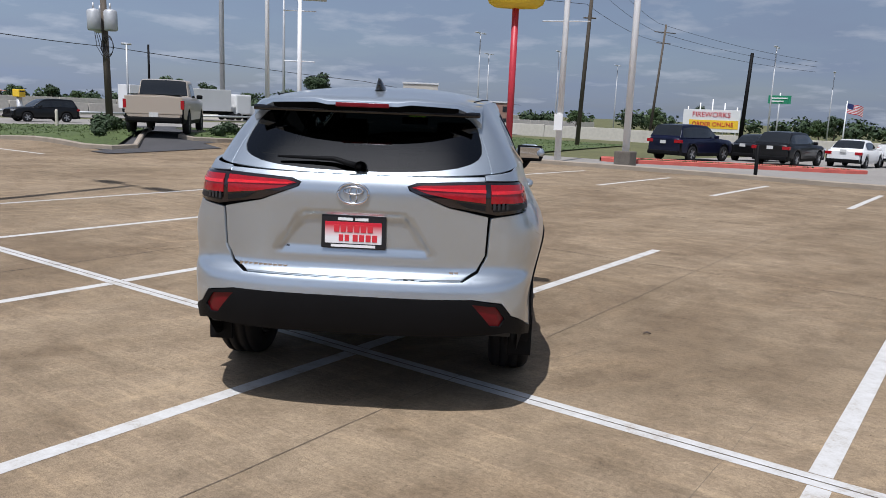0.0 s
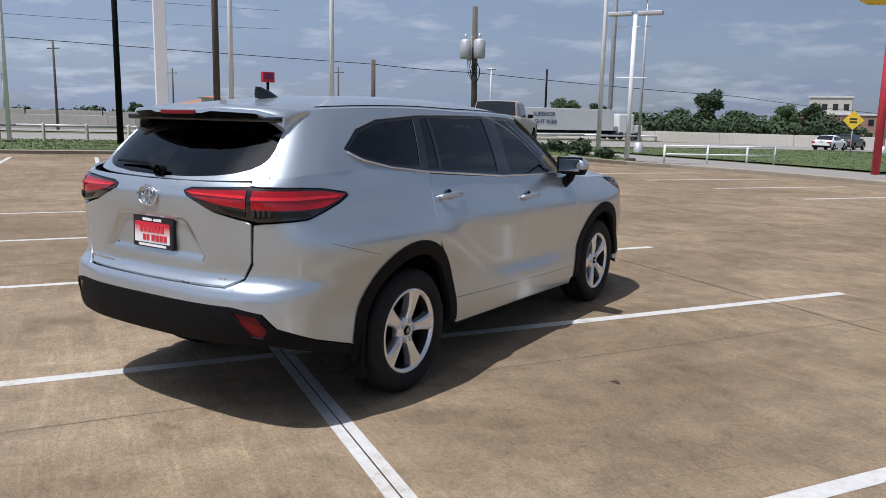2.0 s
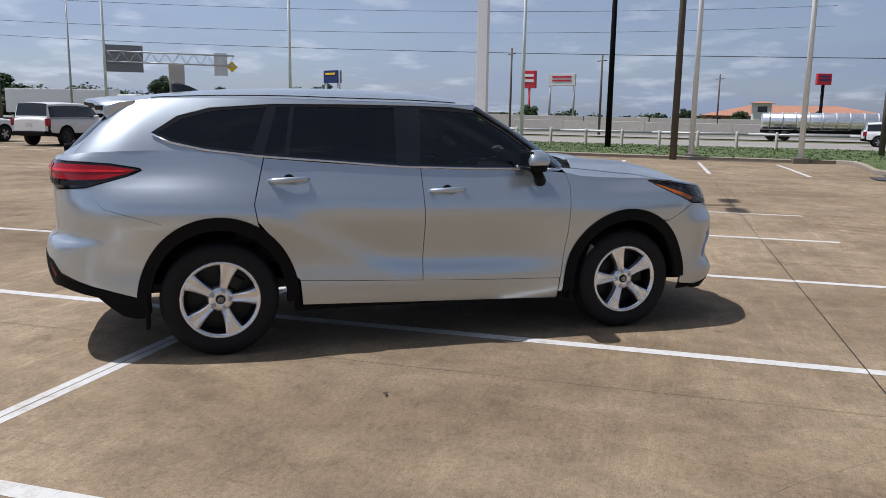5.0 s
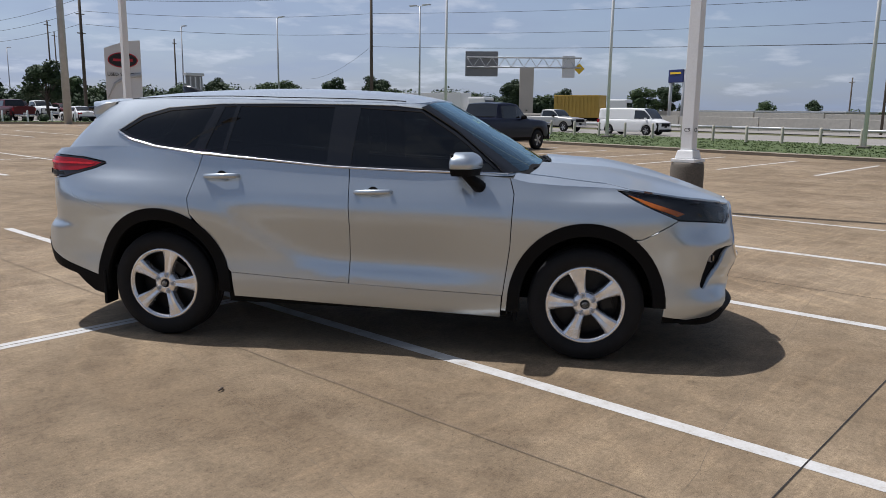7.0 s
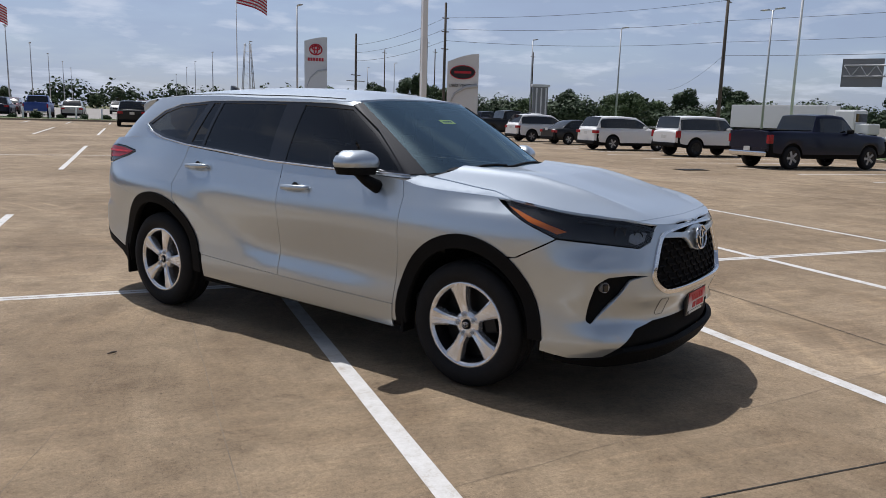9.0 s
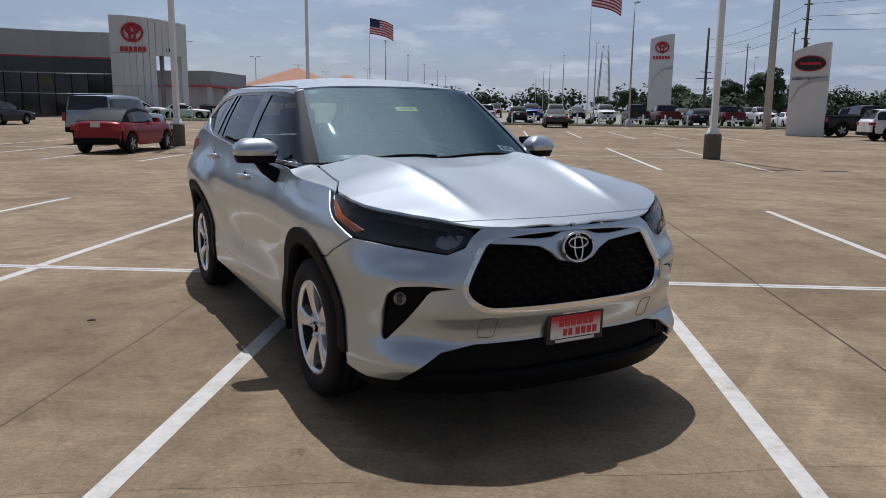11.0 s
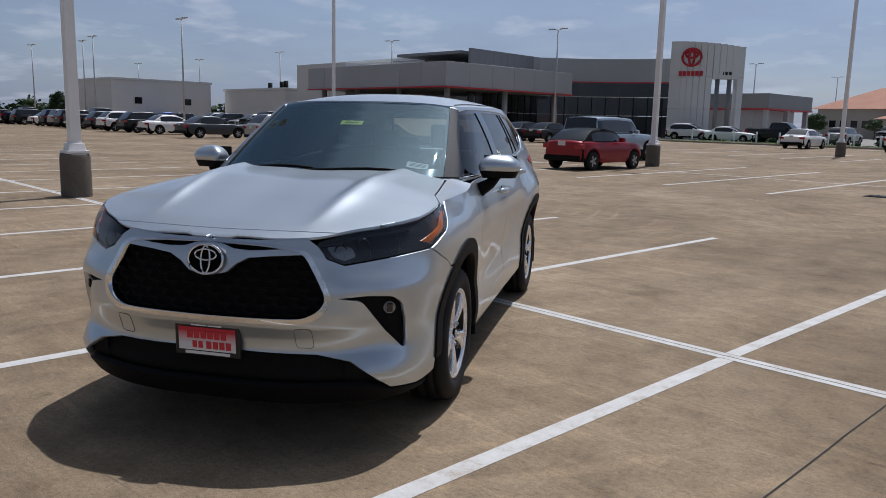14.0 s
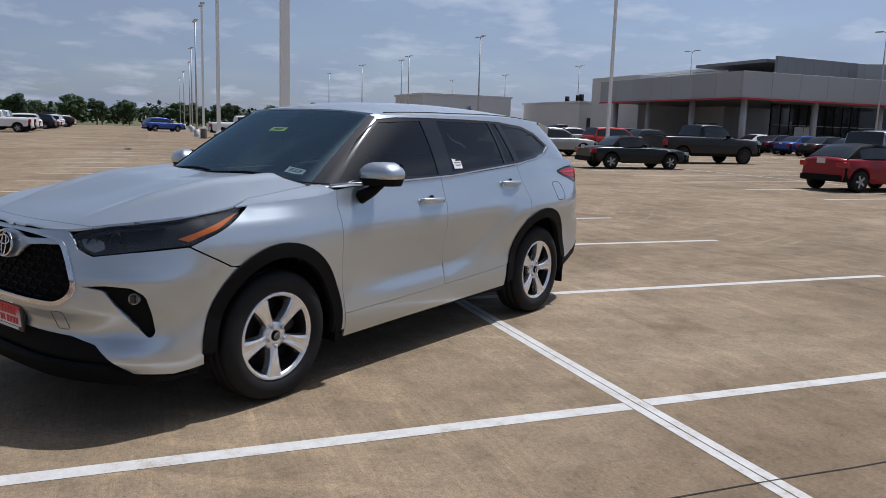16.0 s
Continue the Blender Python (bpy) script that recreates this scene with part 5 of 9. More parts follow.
    # --- number plate frames with dealer inserts ---
    def dealer_plate(y, z, face, tilt):
        bm = bmesh.new()
        add_box(bm, -0.160, 0.160, 0.0, 0.018, -0.082, 0.082, 0.006)
        ob = part("dealer_plate", bm, M_PLATEBLK, car, "black plate frame with red and white dealer insert")
        ob.matrix_local = pose(0, y, z, tilt, 0, face)
        bm = bmesh.new()
        add_box(bm, -0.140, 0.140, -0.004, 0.004, -0.056, 0.050, 0.001)
        part("insert", bm, M_PLATE, ob)
        bars = [(-0.040, 0.064, 0.075, 0.014, M_WHITE), (0.040, 0.064, 0.065, 0.014, M_WHITE), (0.0, -0.068, 0.22, 0.013, M_WHITE)]
        for x, zz, w, h, mt in bars:
            bm = bmesh.new()
            add_box(bm, x - w / 2, x + w / 2, -0.0025, 0.001, zz - h / 2, zz + h / 2)
            part("lettering_bar", bm, mt, ob)
        for row, (zz, n, w, h, x0, mt) in enumerate(((0.018, 6, 0.026, 0.036, -0.092, M_PLATERED), (-0.028, 2, 0.022, 0.032, -0.070, M_PLATERED), (-0.028, 4, 0.025, 0.034, 0.0, M_PLATERED))):
            for k in range(n):
                bm = bmesh.new()
                x = x0 + k * (w + 0.007)
                add_box(bm, x - w / 2 + 0.01, x + w / 2 + 0.01, -0.0065, -0.0035, zz - h / 2, zz + h / 2, 0.001)
                part("lettering_bar", bm, mt, ob)
        return ob
    dealer_plate(body(SEND, 0.96).y - 0.019, 0.956, 0, -2)
    dealer_plate(body(0, 0.52).y + 0.022, 0.520, 180, 2)

    # --- cabin ---
    dlo = [(0.905, 1.170), (0.745, 1.300), (0.580, 1.425), (0.345, 1.566), (0.15, 1.586), (-0.10, 1.590), (-0.60, 1.592), (-1.06, 1.586), (-1.45, 1.556), (-1.645, 1.502), (-1.80, 1.398), (-1.69, 1.345), (-1.49, 1.300), (-1.17, 1.262), (-0.25, 1.192), (0.30, 1.176)]
    w1 = [(0.835, 1.192), (0.700, 1.300), (0.560, 1.405), (0.325, 1.550), (-0.085, 1.570), (-0.115, 1.202)]
    w2 = [(-0.275, 1.214), (-0.262, 1.574), (-0.922, 1.574), (-0.982, 1.262)]
    w2b = [(-1.008, 1.266), (-0.950, 1.573), (-1.035, 1.570), (-1.132, 1.278)]
    w3 = [(-1.205, 1.290), (-1.10, 1.566), (-1.43, 1.540), (-1.62, 1.487), (-1.762, 1.398), (-1.67, 1.360), (-1.49, 1.318)]
    gv = lambda pts: [cabin_at(*p) for p in dense(pts, 0.06)]
    # silver cabin side: A pillar, cant rail and D pillar round the window opening
    outline = [(2.78, 0.0)] + [(2.8 + k * 0.5, 0.0) for k in range(1, 20)] + [(12.21, 0.0), (12.21, 0.35), (12.24, 0.7), (12.0, 1.0)] + [(12.0 - k * 0.5, 1.0) for k in range(1, 18)] + [(2.78, 1.0)]
    pcs = patch([outline, gv(dlo)], CABIN, 0.07, lip=0.012, ua=0.35, ub=0.42)
    both("cabin_side_frame", pcs, M_SILVER, car)
    trim = patch([gv(dlo), gv(w1), gv(w2), gv(w2b), gv(w3)], CABIN, 0.05, lip=0.012, lift=-0.006, ua=0.35, ub=0.42)
    both("window_trim", trim, M_GLOSSBLK, car, "gloss black window surround and pillars")
    for nm, w, mt in (("front_door_window", w1, M_SIDEGL), ("rear_door_window", w2, M_TINT), ("rear_vent_window", w2b, M_TINT), ("quarter_window", w3, M_TINT)):
        gw = gv(w)
        both(nm, patch([gw], CABIN, 0.06, lip=0, lift=-0.012, ua=0.35, ub=0.42), mt, car, "dark tinted glass")
    belt = [(0.91, 1.163), (0.6, 1.170), (0.30, 1.172), (-0.25, 1.187), (-0.7, 1.222), (-1.17, 1.256), (-1.49, 1.293), (-1.69, 1.337), (-1.79, 1.380)]
    for sx in (1, -1):
        bm = bmesh.new()
        pts = []
        for y, z in belt:
            p, n2 = side_window(y, z)
            p = p + n2 * 0.006
            pts.append((sx * p.x, p.y, p.z))
        add_tube(bm, pts, 0.0075, 6)
        part("belt_moulding", bm, M_CHROME, car, "chrome belt moulding", True)
    # black A-pillar covers
    apl = [(2.765, 0.02), (2.765, 0.5), (2.765, 0.97)] + [(g_ + 0.26, v_) for g_, v_ in (cabin_at(*q) for q in ((0.335, 1.572), (0.46, 1.500), (0.580, 1.428), (0.745, 1.303), (0.908, 1.170)))]
    both("a_pillar_cover", patch([apl], CABIN, 0.04, lip=0.012, lift=0.009, ua=0.35, ub=0.42), M_GLOSSBLK, car, "black windshield pillar cover")
    # windshield
    wsl = [(-2.77, 0.03), (-2.0, 0.02), (-1.0, 0.015), (0, 0.015), (1.0, 0.015), (2.0, 0.02), (2.77, 0.03), (2.77, 0.5), (2.76, 0.975), (2.0, 0.985), (1.0, 0.99), (0, 0.99), (-1.0, 0.99), (-2.0, 0.985), (-2.76, 0.975), (-2.77, 0.5)]
    wsi = [(-2.55, 0.13), (-2.0, 0.115), (-1.0, 0.10), (0, 0.10), (1.0, 0.10), (2.0, 0.115), (2.55, 0.13), (2.60, 0.5), (2.58, 0.90), (2.0, 0.94), (1.0, 0.945), (0, 0.945), (-1.0, 0.945), (-2.0, 0.94), (-2.58, 0.90), (-2.60, 0.5)]
    skin("windshield", patch([wsl], CABIN, 0.06, lip=0, lift=0.0, ua=0.28, ub=0.88), M_WSGL, car, "clear greenish windshield glass").visible_shadow = False
    skin("windshield_frit", patch([wsl, wsi], CABIN, 0.05, lip=0.004, lift=-0.006, ua=0.28, ub=0.88), M_GLOSSBLK, car, "black windshield border")
    # rear window
    rgl = [(12.30, 0.55), (12.32, 0.42), (12.38, 0.31), (12.51, 0.225), (12.71, 0.165), (13.0, 0.115), (13.4, 0.08), (14.0, 0.055), (15.0, 0.04), (15.0, 0.99), (14.0, 0.99), (13.0, 0.985), (12.42, 0.975), (12.29, 0.96), (12.295, 0.72)]
    rg = patch([rgl], CABIN, 0.05, lip=0.01, lift=-0.004, ua=0.26, ub=0.5)
    skin("rear_window", join_patches(rg, mirror_patch(rg)), M_TINT, car, "dark privacy glass rear window")
    rin = [(12.45, 0.55), (12.48, 0.45), (12.56, 0.36), (12.72, 0.28), (13.0, 0.20), (13.4, 0.155), (14.0, 0.125), (15.0, 0.11)]
    rfr = patch([rgl[:9] + rin[::-1] + [(12.45, 0.72), (12.44, 0.90), (13.0, 0.93), (14.0, 0.93), (15.0, 0.93)] + rgl[9:]], CABIN, 0.05, lip=0.004, lift=-0.010, ua=0.26, ub=0.5)
    skin("rear_window_frit", join_patches(rfr, mirror_patch(rfr)), M_GLOSSBLK, car)
    # roof
    rl = [(c[1][0] - 0.003, c[1][1]) for c in COLS[3:12]]
    rl = [(0, 0.375), (0.345, 0.362), (0.525, 0.350)] + rl + [(0.55, -1.90), (0.42, -1.93), (0.2, -1.95), (0, -1.955)]
    rp2 = patch([rl], ROOF, 0.06, lip=0.02, lift=0.002)
    skin("roof", join_patches(rp2, mirror_patch(rp2)), M_SILVER, car)
    for sx in (1, -1):
        bm = bmesh.new()
        pts = [(sx * (hermite(_RX, y) - 0.055), y, roof_z(hermite(_RX, y) - 0.055, y) + 0.003) for y in steps(0.20, -1.80, 24)]
        add_tube(bm, pts, 0.004, 5)
        part("roof_ditch_moulding", bm, M_CLAD, car, "black roof ditch moulding", True)
    # spoiler
    bm = bmesh.new()
    sec = []
    for k in range(-10, 11):
        t = k / 10
        x = 0.598 * t
        ye = -2.245 + 0.17 * abs(t) ** 2.6
        y0 = -1.945 + 0.05 * abs(t) ** 2
        z0 = roof_z(min(abs(x), 0.565), y0) + 0.002
        fin = smooth01(0.84, 1.0, abs(t))
        zb = 1.588 - 0.018 * abs(t) ** 2 + (0.012 if abs(t) > 0.34 else 0.0) - 0.035 * fin
        ym = 0.5 * (y0 + ye)
        sec.append([bm.verts.new(c) for c in ((x, y0, z0), (x, ym, 0.5 * (z0 + zb) + 0.008), (x, ye, zb), (x, ye - 0.004, zb - 0.018 - 0.03 * fin), (x, ye + 0.03, zb - 0.045 - 0.05 * fin), (x * 0.98, -2.0 + 0.05 * abs(t), 1.560 - 0.05 * fin))])
    for n_, (a, b) in enumerate(zip(sec, sec[1:])):
        fin_cell = n_ in (0, 1, 18, 19)
        for i in range(5):
            f = bm.faces.new((a[i], b[i], b[i + 1], a[i + 1])); f.smooth = i < 2
            f.material_index = 1 if i > 2 and not fin_cell else 0
    for c in (sec[0], sec[-1]):
        bm.faces.new(c)
    bmesh.ops.recalc_face_normals(bm, faces=bm.faces[:])
    sp = part("roof_spoiler", bm, (M_SILVER, M_PILLAR), car)
    bm = bmesh.new()
    add_box(bm, -0.135, 0.135, -2.252, -2.23, 1.560, 1.582, 0.005)
    part("high_brake_lamp", bm, M_REFLECT, sp, "dark red high brake lamp")
    bm = bmesh.new()
    add_box(bm, -0.59, 0.59, -2.13, -2.0, 1.528, 1.557, 0.01)
    part("spoiler_underside", bm, M_GLOSSBLK, sp)
    # shark fin aerial
    bm = bmesh.new()
    prev = None
    for zf, y0, y1, w in ((0, -1.50, -1.70, 0.033), (0.02, -1.53, -1.705, 0.026), (0.045, -1.585, -1.705, 0.016), (0.066, -1.655, -1.70, 0.006)):
        zb = 1.66 + zf
        ringv = [bm.verts.new((w * math.sin(a) * 1.0, 0.5 * (y0 + y1) + 0.5 * (y0 - y1) * math.cos(a), zb)) for a in [math.tau * k / 14 for k in range(14)]]
        if prev:
            for i in range(14):
                bm.faces.new((prev[i], prev[(i + 1) % 14], ringv[(i + 1) % 14], ringv[i])).smooth = True
        prev = ringv
    bm.faces.new(prev)
    part("shark_fin_aerial", bm, M_GLOSSBLK, car, "black shark-fin aerial", True)
    # rear wiper
    bm = bmesh.new()
    def rglass(x, v):
        g = 15 - 2.0 * abs(x) / 0.42
        p, n2 = CABIN(g, v)
        return Vector((math.copysign(p.x, x), p.y, p.z)) + n2 * 0.02
    add_tube(bm, [rglass(0.02, 0.06), rglass(-0.10, 0.16), rglass(-0.34, 0.15)], [0.016, 0.012, 0.006], 8)
    add_lathe(bm, [(-0.02, 0.03), (0.02, 0.028), (0.028, 0.0)], 12, "y", centre=rglass(0.02, 0.06))
    part("rear_wiper", bm, M_CLAD, car, "", True)
    for xa, xb in ((-0.52, 0.10), (0.05, 0.62)):
        bm = bmesh.new()
        pts = []
        for k in range(6):
            x = xa + (xb - xa) * k / 5
            g = abs(x) / 0.36 if abs(x) < 0.36 else 1 + (abs(x) - 0.36) / 0.24
            p, n2 = CABIN(g, 0.02 + 0.02 * math.sin(k))
            pts.append((x, p.y + 0.02, p.z + 0.018))
        add_tube(bm, pts, [0.009] * 5 + [0.005], 6)
        part("windshield_wiper", bm, M_CLAD, car, "", True)
    # door handles, mirrors
    for sx in (1, -1):
        for yc, zc in ((0.055, 1.037), (-0.985, 1.113)):
            x = body(*Sp(yc, zc)).x
            bm = bmesh.new()
            pts = [(0.006, 0.125, 0.004), (0.030, 0.10, 0.003), (0.038, 0.0, 0.0), (0.030, -0.10, -0.004), (0.006, -0.125, -0.006)]
            add_tube(bm, pts, [0.010, 0.015, 0.0165, 0.015, 0.010], 10)
            ob = part("door_handle", bm, M_SILVER, car, "", True)
            ob.matrix_local = Matrix.Translation((sx * x, yc, zc)) @ Matrix.Diagonal((sx, 1, 1.15, 1))
            # the shade inside the silver grip cup is painted as near-black metal
            bm = bmesh.new()
            add_lathe(bm, [(0.004, 0.040), (0.001, 0.036), (-0.004, 0.02), (-0.005, 0.002)], 18, "x")
            ob2 = part("handle_cup", bm, M_ALLOYDK, ob, "round grip recess coloured dark for its shade", True)
            ob2.matrix_local = pose(0.0, 0.0, -0.010)
        # mirror
        def mirror_shell(z0, z1, mat, name, par):
            bm = bmesh.new()
            rows2 = []
            for z in steps(z0, z1, 10):
                t = (z - 1.165) / 0.145
                rr = math.sqrt(max(0.05, 1 - (1.77 * (t - 0.45)) ** 2)) if t > 0.45 else 0.80 + 0.20 * t / 0.45
                ring2 = []
                for k in range(20):
                    a = math.tau * k / 20
                    cx, cy = math.copysign(abs(math.cos(a)) ** 0.5, math.cos(a)), math.copysign(abs(math.sin(a)) ** 0.55, math.sin(a))
                    ring2.append(bm.verts.new((sx * (0.992 + 0.124 * rr * cx), 0.645 + (0.105 * rr if cy > 0 else 0.055 * rr) * cy - 0.03 * cx * 1.0, z)))
                rows2.append(ring2)
            for a, b in zip(rows2, rows2[1:]):
                for i in range(20):
                    bm.faces.new((a[i], a[(i + 1) % 20], b[(i + 1) % 20], b[i])).smooth = True
            bm.faces.new(rows2[0][::-1]); bm.faces.new(rows2[-1])
            bmesh.ops.recalc_face_normals(bm, faces=bm.faces[:])
            return part(name, bm, mat, par, "", True)
        mir = mirror_shell(1.208, 1.306, M_SILVER, "side_mirror", car)
        mirror_shell(1.165, 1.206, M_CLAD, "mirror_base_shell", mir)
        bm = bmesh.new()
        pa = body(*Sp(0.72, 1.10))
        add_tube(bm, [(sx * (pa.x - 0.01), 0.74, 1.085), (sx * 0.945, 0.70, 1.13), (sx * 0.975, 0.66, 1.185)], [0.045, 0.035, 0.038], 10)
        part("mirror_foot", bm, M_CLAD, mir, "", True)
        bm = bmesh.new()
        add_box(bm, sx * 0.985 - 0.085, sx * 0.985 + 0.085, 0.578, 0.585, 1.190, 1.284, 0.003)
        part("mirror_glass", bm, M_MIRROR, mir, "mirror glass")
        bm = bmesh.new()
        add_box(bm, sx * 0.985 - 0.104, sx * 0.985 + 0.104, 0.583, 0.598, 1.172, 1.299, 0.006)
        part("mirror_bezel", bm, M_CLAD, mir, "black mirror surround")
    # fuel flap seam on the left quarter
    bm = bmesh.new()
    pts = []
    for k in range(25):
        a = math.tau * k / 24
        y, z = -1.72 + 0.085 * math.copysign(abs(math.cos(a)) ** 0.5, math.cos(a)), 1.02 + 0.075 * math.copysign(abs(math.sin(a)) ** 0.5, math.sin(a))
        p, n2 = BODY(*Sp(y, z))
        pts.append((-p.x, p.y, p.z))
    add_tube(bm, pts, 0.002, 4, cap=False)
    part("fuel_flap_seam", bm, M_DARK, car)
    # --- wheels ---
    def wheel():
        w = empty("wheel")
        bm = bmesh.new()
        R, W = 0.365, 0.118
        prof = [(-W + 0.02, 0.245), (-W, 0.262), (-W - 0.004, 0.30), (-W + 0.004, 0.336), (-W + 0.024, 0.357), (-0.064, R), (-0.062, 0.356), (-0.052, 0.356), (-0.05, R), (-0.012, R), (-0.010, 0.356), (0.010, 0.356), (0.012, R), (0.05, R), (0.052, 0.356), (0.062, 0.356), (0.064, R), (W - 0.024, 0.357), (W - 0.004, 0.336), (W + 0.004, 0.30), (W, 0.262), (W - 0.02, 0.245)]
        add_lathe(bm, prof, 48, "x")
        tyre = part("tyre", bm, M_RUBBER, w, "black all-season tyre", False)
        bm = bmesh.new()
        add_lathe(bm, [(0.100, 0.250), (0.110, 0.244), (0.108, 0.232), (0.092, 0.222)], 48, "x")
        rim = part("rim", bm, M_ALLOY, w, "silver five-spoke alloy rim", True)
        # barrel and brake parts: shade behind the spokes is put into their dark colour
        bm = bmesh.new()
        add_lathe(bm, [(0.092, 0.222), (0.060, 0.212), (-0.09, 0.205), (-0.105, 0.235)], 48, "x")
        part("barrel", bm, M_ALLOYDK, rim, "inner rim barrel coloured dark for its shade", True)
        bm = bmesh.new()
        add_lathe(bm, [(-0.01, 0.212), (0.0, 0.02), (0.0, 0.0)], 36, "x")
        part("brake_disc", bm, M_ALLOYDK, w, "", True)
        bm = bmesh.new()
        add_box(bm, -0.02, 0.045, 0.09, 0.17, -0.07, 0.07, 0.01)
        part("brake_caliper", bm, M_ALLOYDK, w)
        for k in range(5):
            bm = bmesh.new()
            stations = [(0.040, 0.030, 0.078), (0.075, 0.026, 0.090), (0.11, 0.028, 0.097), (0.15, 0.035, 0.102), (0.19, 0.045, 0.105), (0.231, 0.059, 0.106)]
            rowsv = []
            for r, hw, x in stations:
                rowsv.append([bm.verts.new(c) for c in ((x - 0.050, -hw * 1.10, r), (x - 0.009, -hw, r), (x, -hw * 0.70, r), (x - 0.004, 0, r), (x, hw * 0.70, r), (x - 0.009, hw, r), (x - 0.050, hw * 1.10, r))])
            for a, b in zip(rowsv, rowsv[1:]):
                for i in range(6):
                    bm.faces.new((a[i], a[i + 1], b[i + 1], b[i]))
            for e in (rowsv[0], rowsv[-1]):
                bm.faces.new(e)
            bmesh.ops.recalc_face_normals(bm, faces=bm.faces[:])
            ob = part("spoke", bm, M_ALLOY, rim)
            ob.matrix_local = pose(0, 0, 0, 72 * k, 0, 0)
        bm = bmesh.new()
        add_lathe(bm, [(0.04, 0.084), (0.070, 0.080), (0.084, 0.070), (0.088, 0.036), (0.086, 0.029)], 30, "x")
        part("hub", bm, M_ALLOY, rim, "", True)
        bm = bmesh.new()
        add_lathe(bm, [(0.074, 0.029), (0.092, 0.028), (0.095, 0.025), (0.095, 0.0)], 24, "x")
        cap = part("centre_cap", bm, M_PILLAR, rim, "black centre cap", True)
        bm = bmesh.new()
        for cy, cz, a2, b2 in ((0, 0, 0.020, 0.015), (0, 0.005, 0.013, 0.006), (0, 0, 0.006, 0.015)):
            add_tube(bm, [(0.096, cy + a2 * math.cos(math.tau * q / 16), cz + b2 * math.sin(math.tau * q / 16)) for q in range(17)], 0.0018, 4, cap=False)
        part("cap_emblem", bm, M_CHROME, cap)
        for k in range(5):
            a = math.tau * k / 5
            c0 = (0, -0.058 * math.sin(a), 0.058 * math.cos(a))
            bm = bmesh.new()
            add_lathe(bm, [(0.074, 0.0185), (0.0935, 0.0180), (0.0935, 0.0150), (0.084, 0.0135), (0.084, 0.0)], 14, "x", centre=c0)
            part("nut_well", bm, M_ALLOY, rim, "", True)
            bm = bmesh.new()
            add_lathe(bm, [(0.080, 0.0105), (0.099, 0.0095), (0.102, 0.005), (0.102, 0.0)], 6, "x", centre=c0)
            part("wheel_nut", bm, M_GALV, rim)
        return w
    w0 = wheel()
    spots = [(0.815, 1.425, 0, 15), (0.820, -1.425, 0, 57), (-0.815, 1.425, 180, 30), (-0.820, -1.425, 180, 60)]
    for i, (x, y, rz, spin) in enumerate(spots):
        m4 = pose(x, y, HZ + 0.003, 0, 0, rz) @ pose(0, 0, 0, spin, 0, 0)
        ob = w0 if i == 0 else copy_thing(w0, m4)
        ob.parent = car
        ob.matrix_local = m4
        ob["label"] = "silver five-spoke alloy wheel with black tyre"
    # --- interior ---
    def cushion(name, x0, x1, y0, y1, z0, z1, tilt=0, mat=M_SEAT, par=car, bev=0.05):
        bm = bmesh.new()
        hx, hy, hz = (x1 - x0) / 2, (y1 - y0) / 2, (z1 - z0) / 2
        add_box(bm, -hx, hx, -hy, hy, -hz, hz, min(bev, hx * 0.8, hy * 0.8, hz * 0.8))
        ob = part(name, bm, mat, par, "", True)
        ob.matrix_local = pose((x0 + x1) / 2, (y0 + y1) / 2, (z0 + z1) / 2, tilt, 0, 0)
        return ob
    for x in (-0.38, 0.38):
        st = cushion("front_seat", x - 0.25, x + 0.25, -0.35, 0.18, 0.52, 0.70)
        cushion("seat_back", x - 0.24, x + 0.24, -0.50, -0.36, 0.66, 1.28, -0, par=car)
        cushion("headrest", x - 0.13, x + 0.13, -0.53, -0.43, 1.30, 1.48, par=car, bev=0.04)
        cushion("seat_back", x - 0.26, x + 0.26, -1.32, -1.18, 0.66, 1.24, par=car)
        cushion("headrest", x - 0.13, x + 0.13, -1.35, -1.26, 1.26, 1.42, par=car, bev=0.04)
        cushion("seat_back", x - 0.22, x + 0.22, -2.02, -1.92, 0.66, 1.18, par=car)
        cushion("headrest", x - 0.12, x + 0.12, -2.04, -1.95, 1.20, 1.34, par=car, bev=0.04)
    cushion("rear_seat", -0.62, 0.62, -1.2, -0.72, 0.52, 0.70)
    cushion("dashboard", -0.70, 0.70, 0.52, 1.00, 0.72, 1.135, mat=M_DASH, bev=0.09)
    cushion("centre_screen", -0.14, 0.14, 0.50, 0.54, 1.05, 1.19, mat=M_GLOSSBLK, bev=0.01)
    cushion("cabin_floor", -0.80, 0.80, -2.2, 1.0, 0.40, 0.46, mat=M_DASH, bev=0.01)
    cushion("headliner", -0.52, 0.52, -1.85, 0.20, 1.575, 1.585, mat=M_LINER, bev=0.003)
    cushion("rear_view_mirror", -0.11, 0.11, 0.42, 0.46, 1.44, 1.50, mat=M_GLOSSBLK, bev=0.012)
    bm = bmesh.new()
    add_lathe(bm, [(0.014 * math.cos(math.tau * k / 8), 0.185 + 0.014 * math.sin(math.tau * k / 8)) for k in range(8)], 30, "y", closed=True)
    add_box(bm, -0.17, 0.17, -0.012, 0.012, -0.02, 0.02, 0.004)
    ob = part("steering_wheel", bm, M_DASH, car, "", True)
    ob.matrix_local = pose(-0.38, 0.44, 1.03, 25, 0, 0)
    # stock sticker, price labels behind the glass
    def on_ws(x, v, w, h, mat, name, par=car):
        g = math.copysign(abs(x) / 0.36 if abs(x) < 0.36 else 1 + (abs(x) - 0.36) / 0.24, x)
        p, n2 = CABIN(g, v)
        bm = bmesh.new()
        add_box(bm, -w / 2, w / 2, -h / 2, h / 2, -0.001, 0.001)
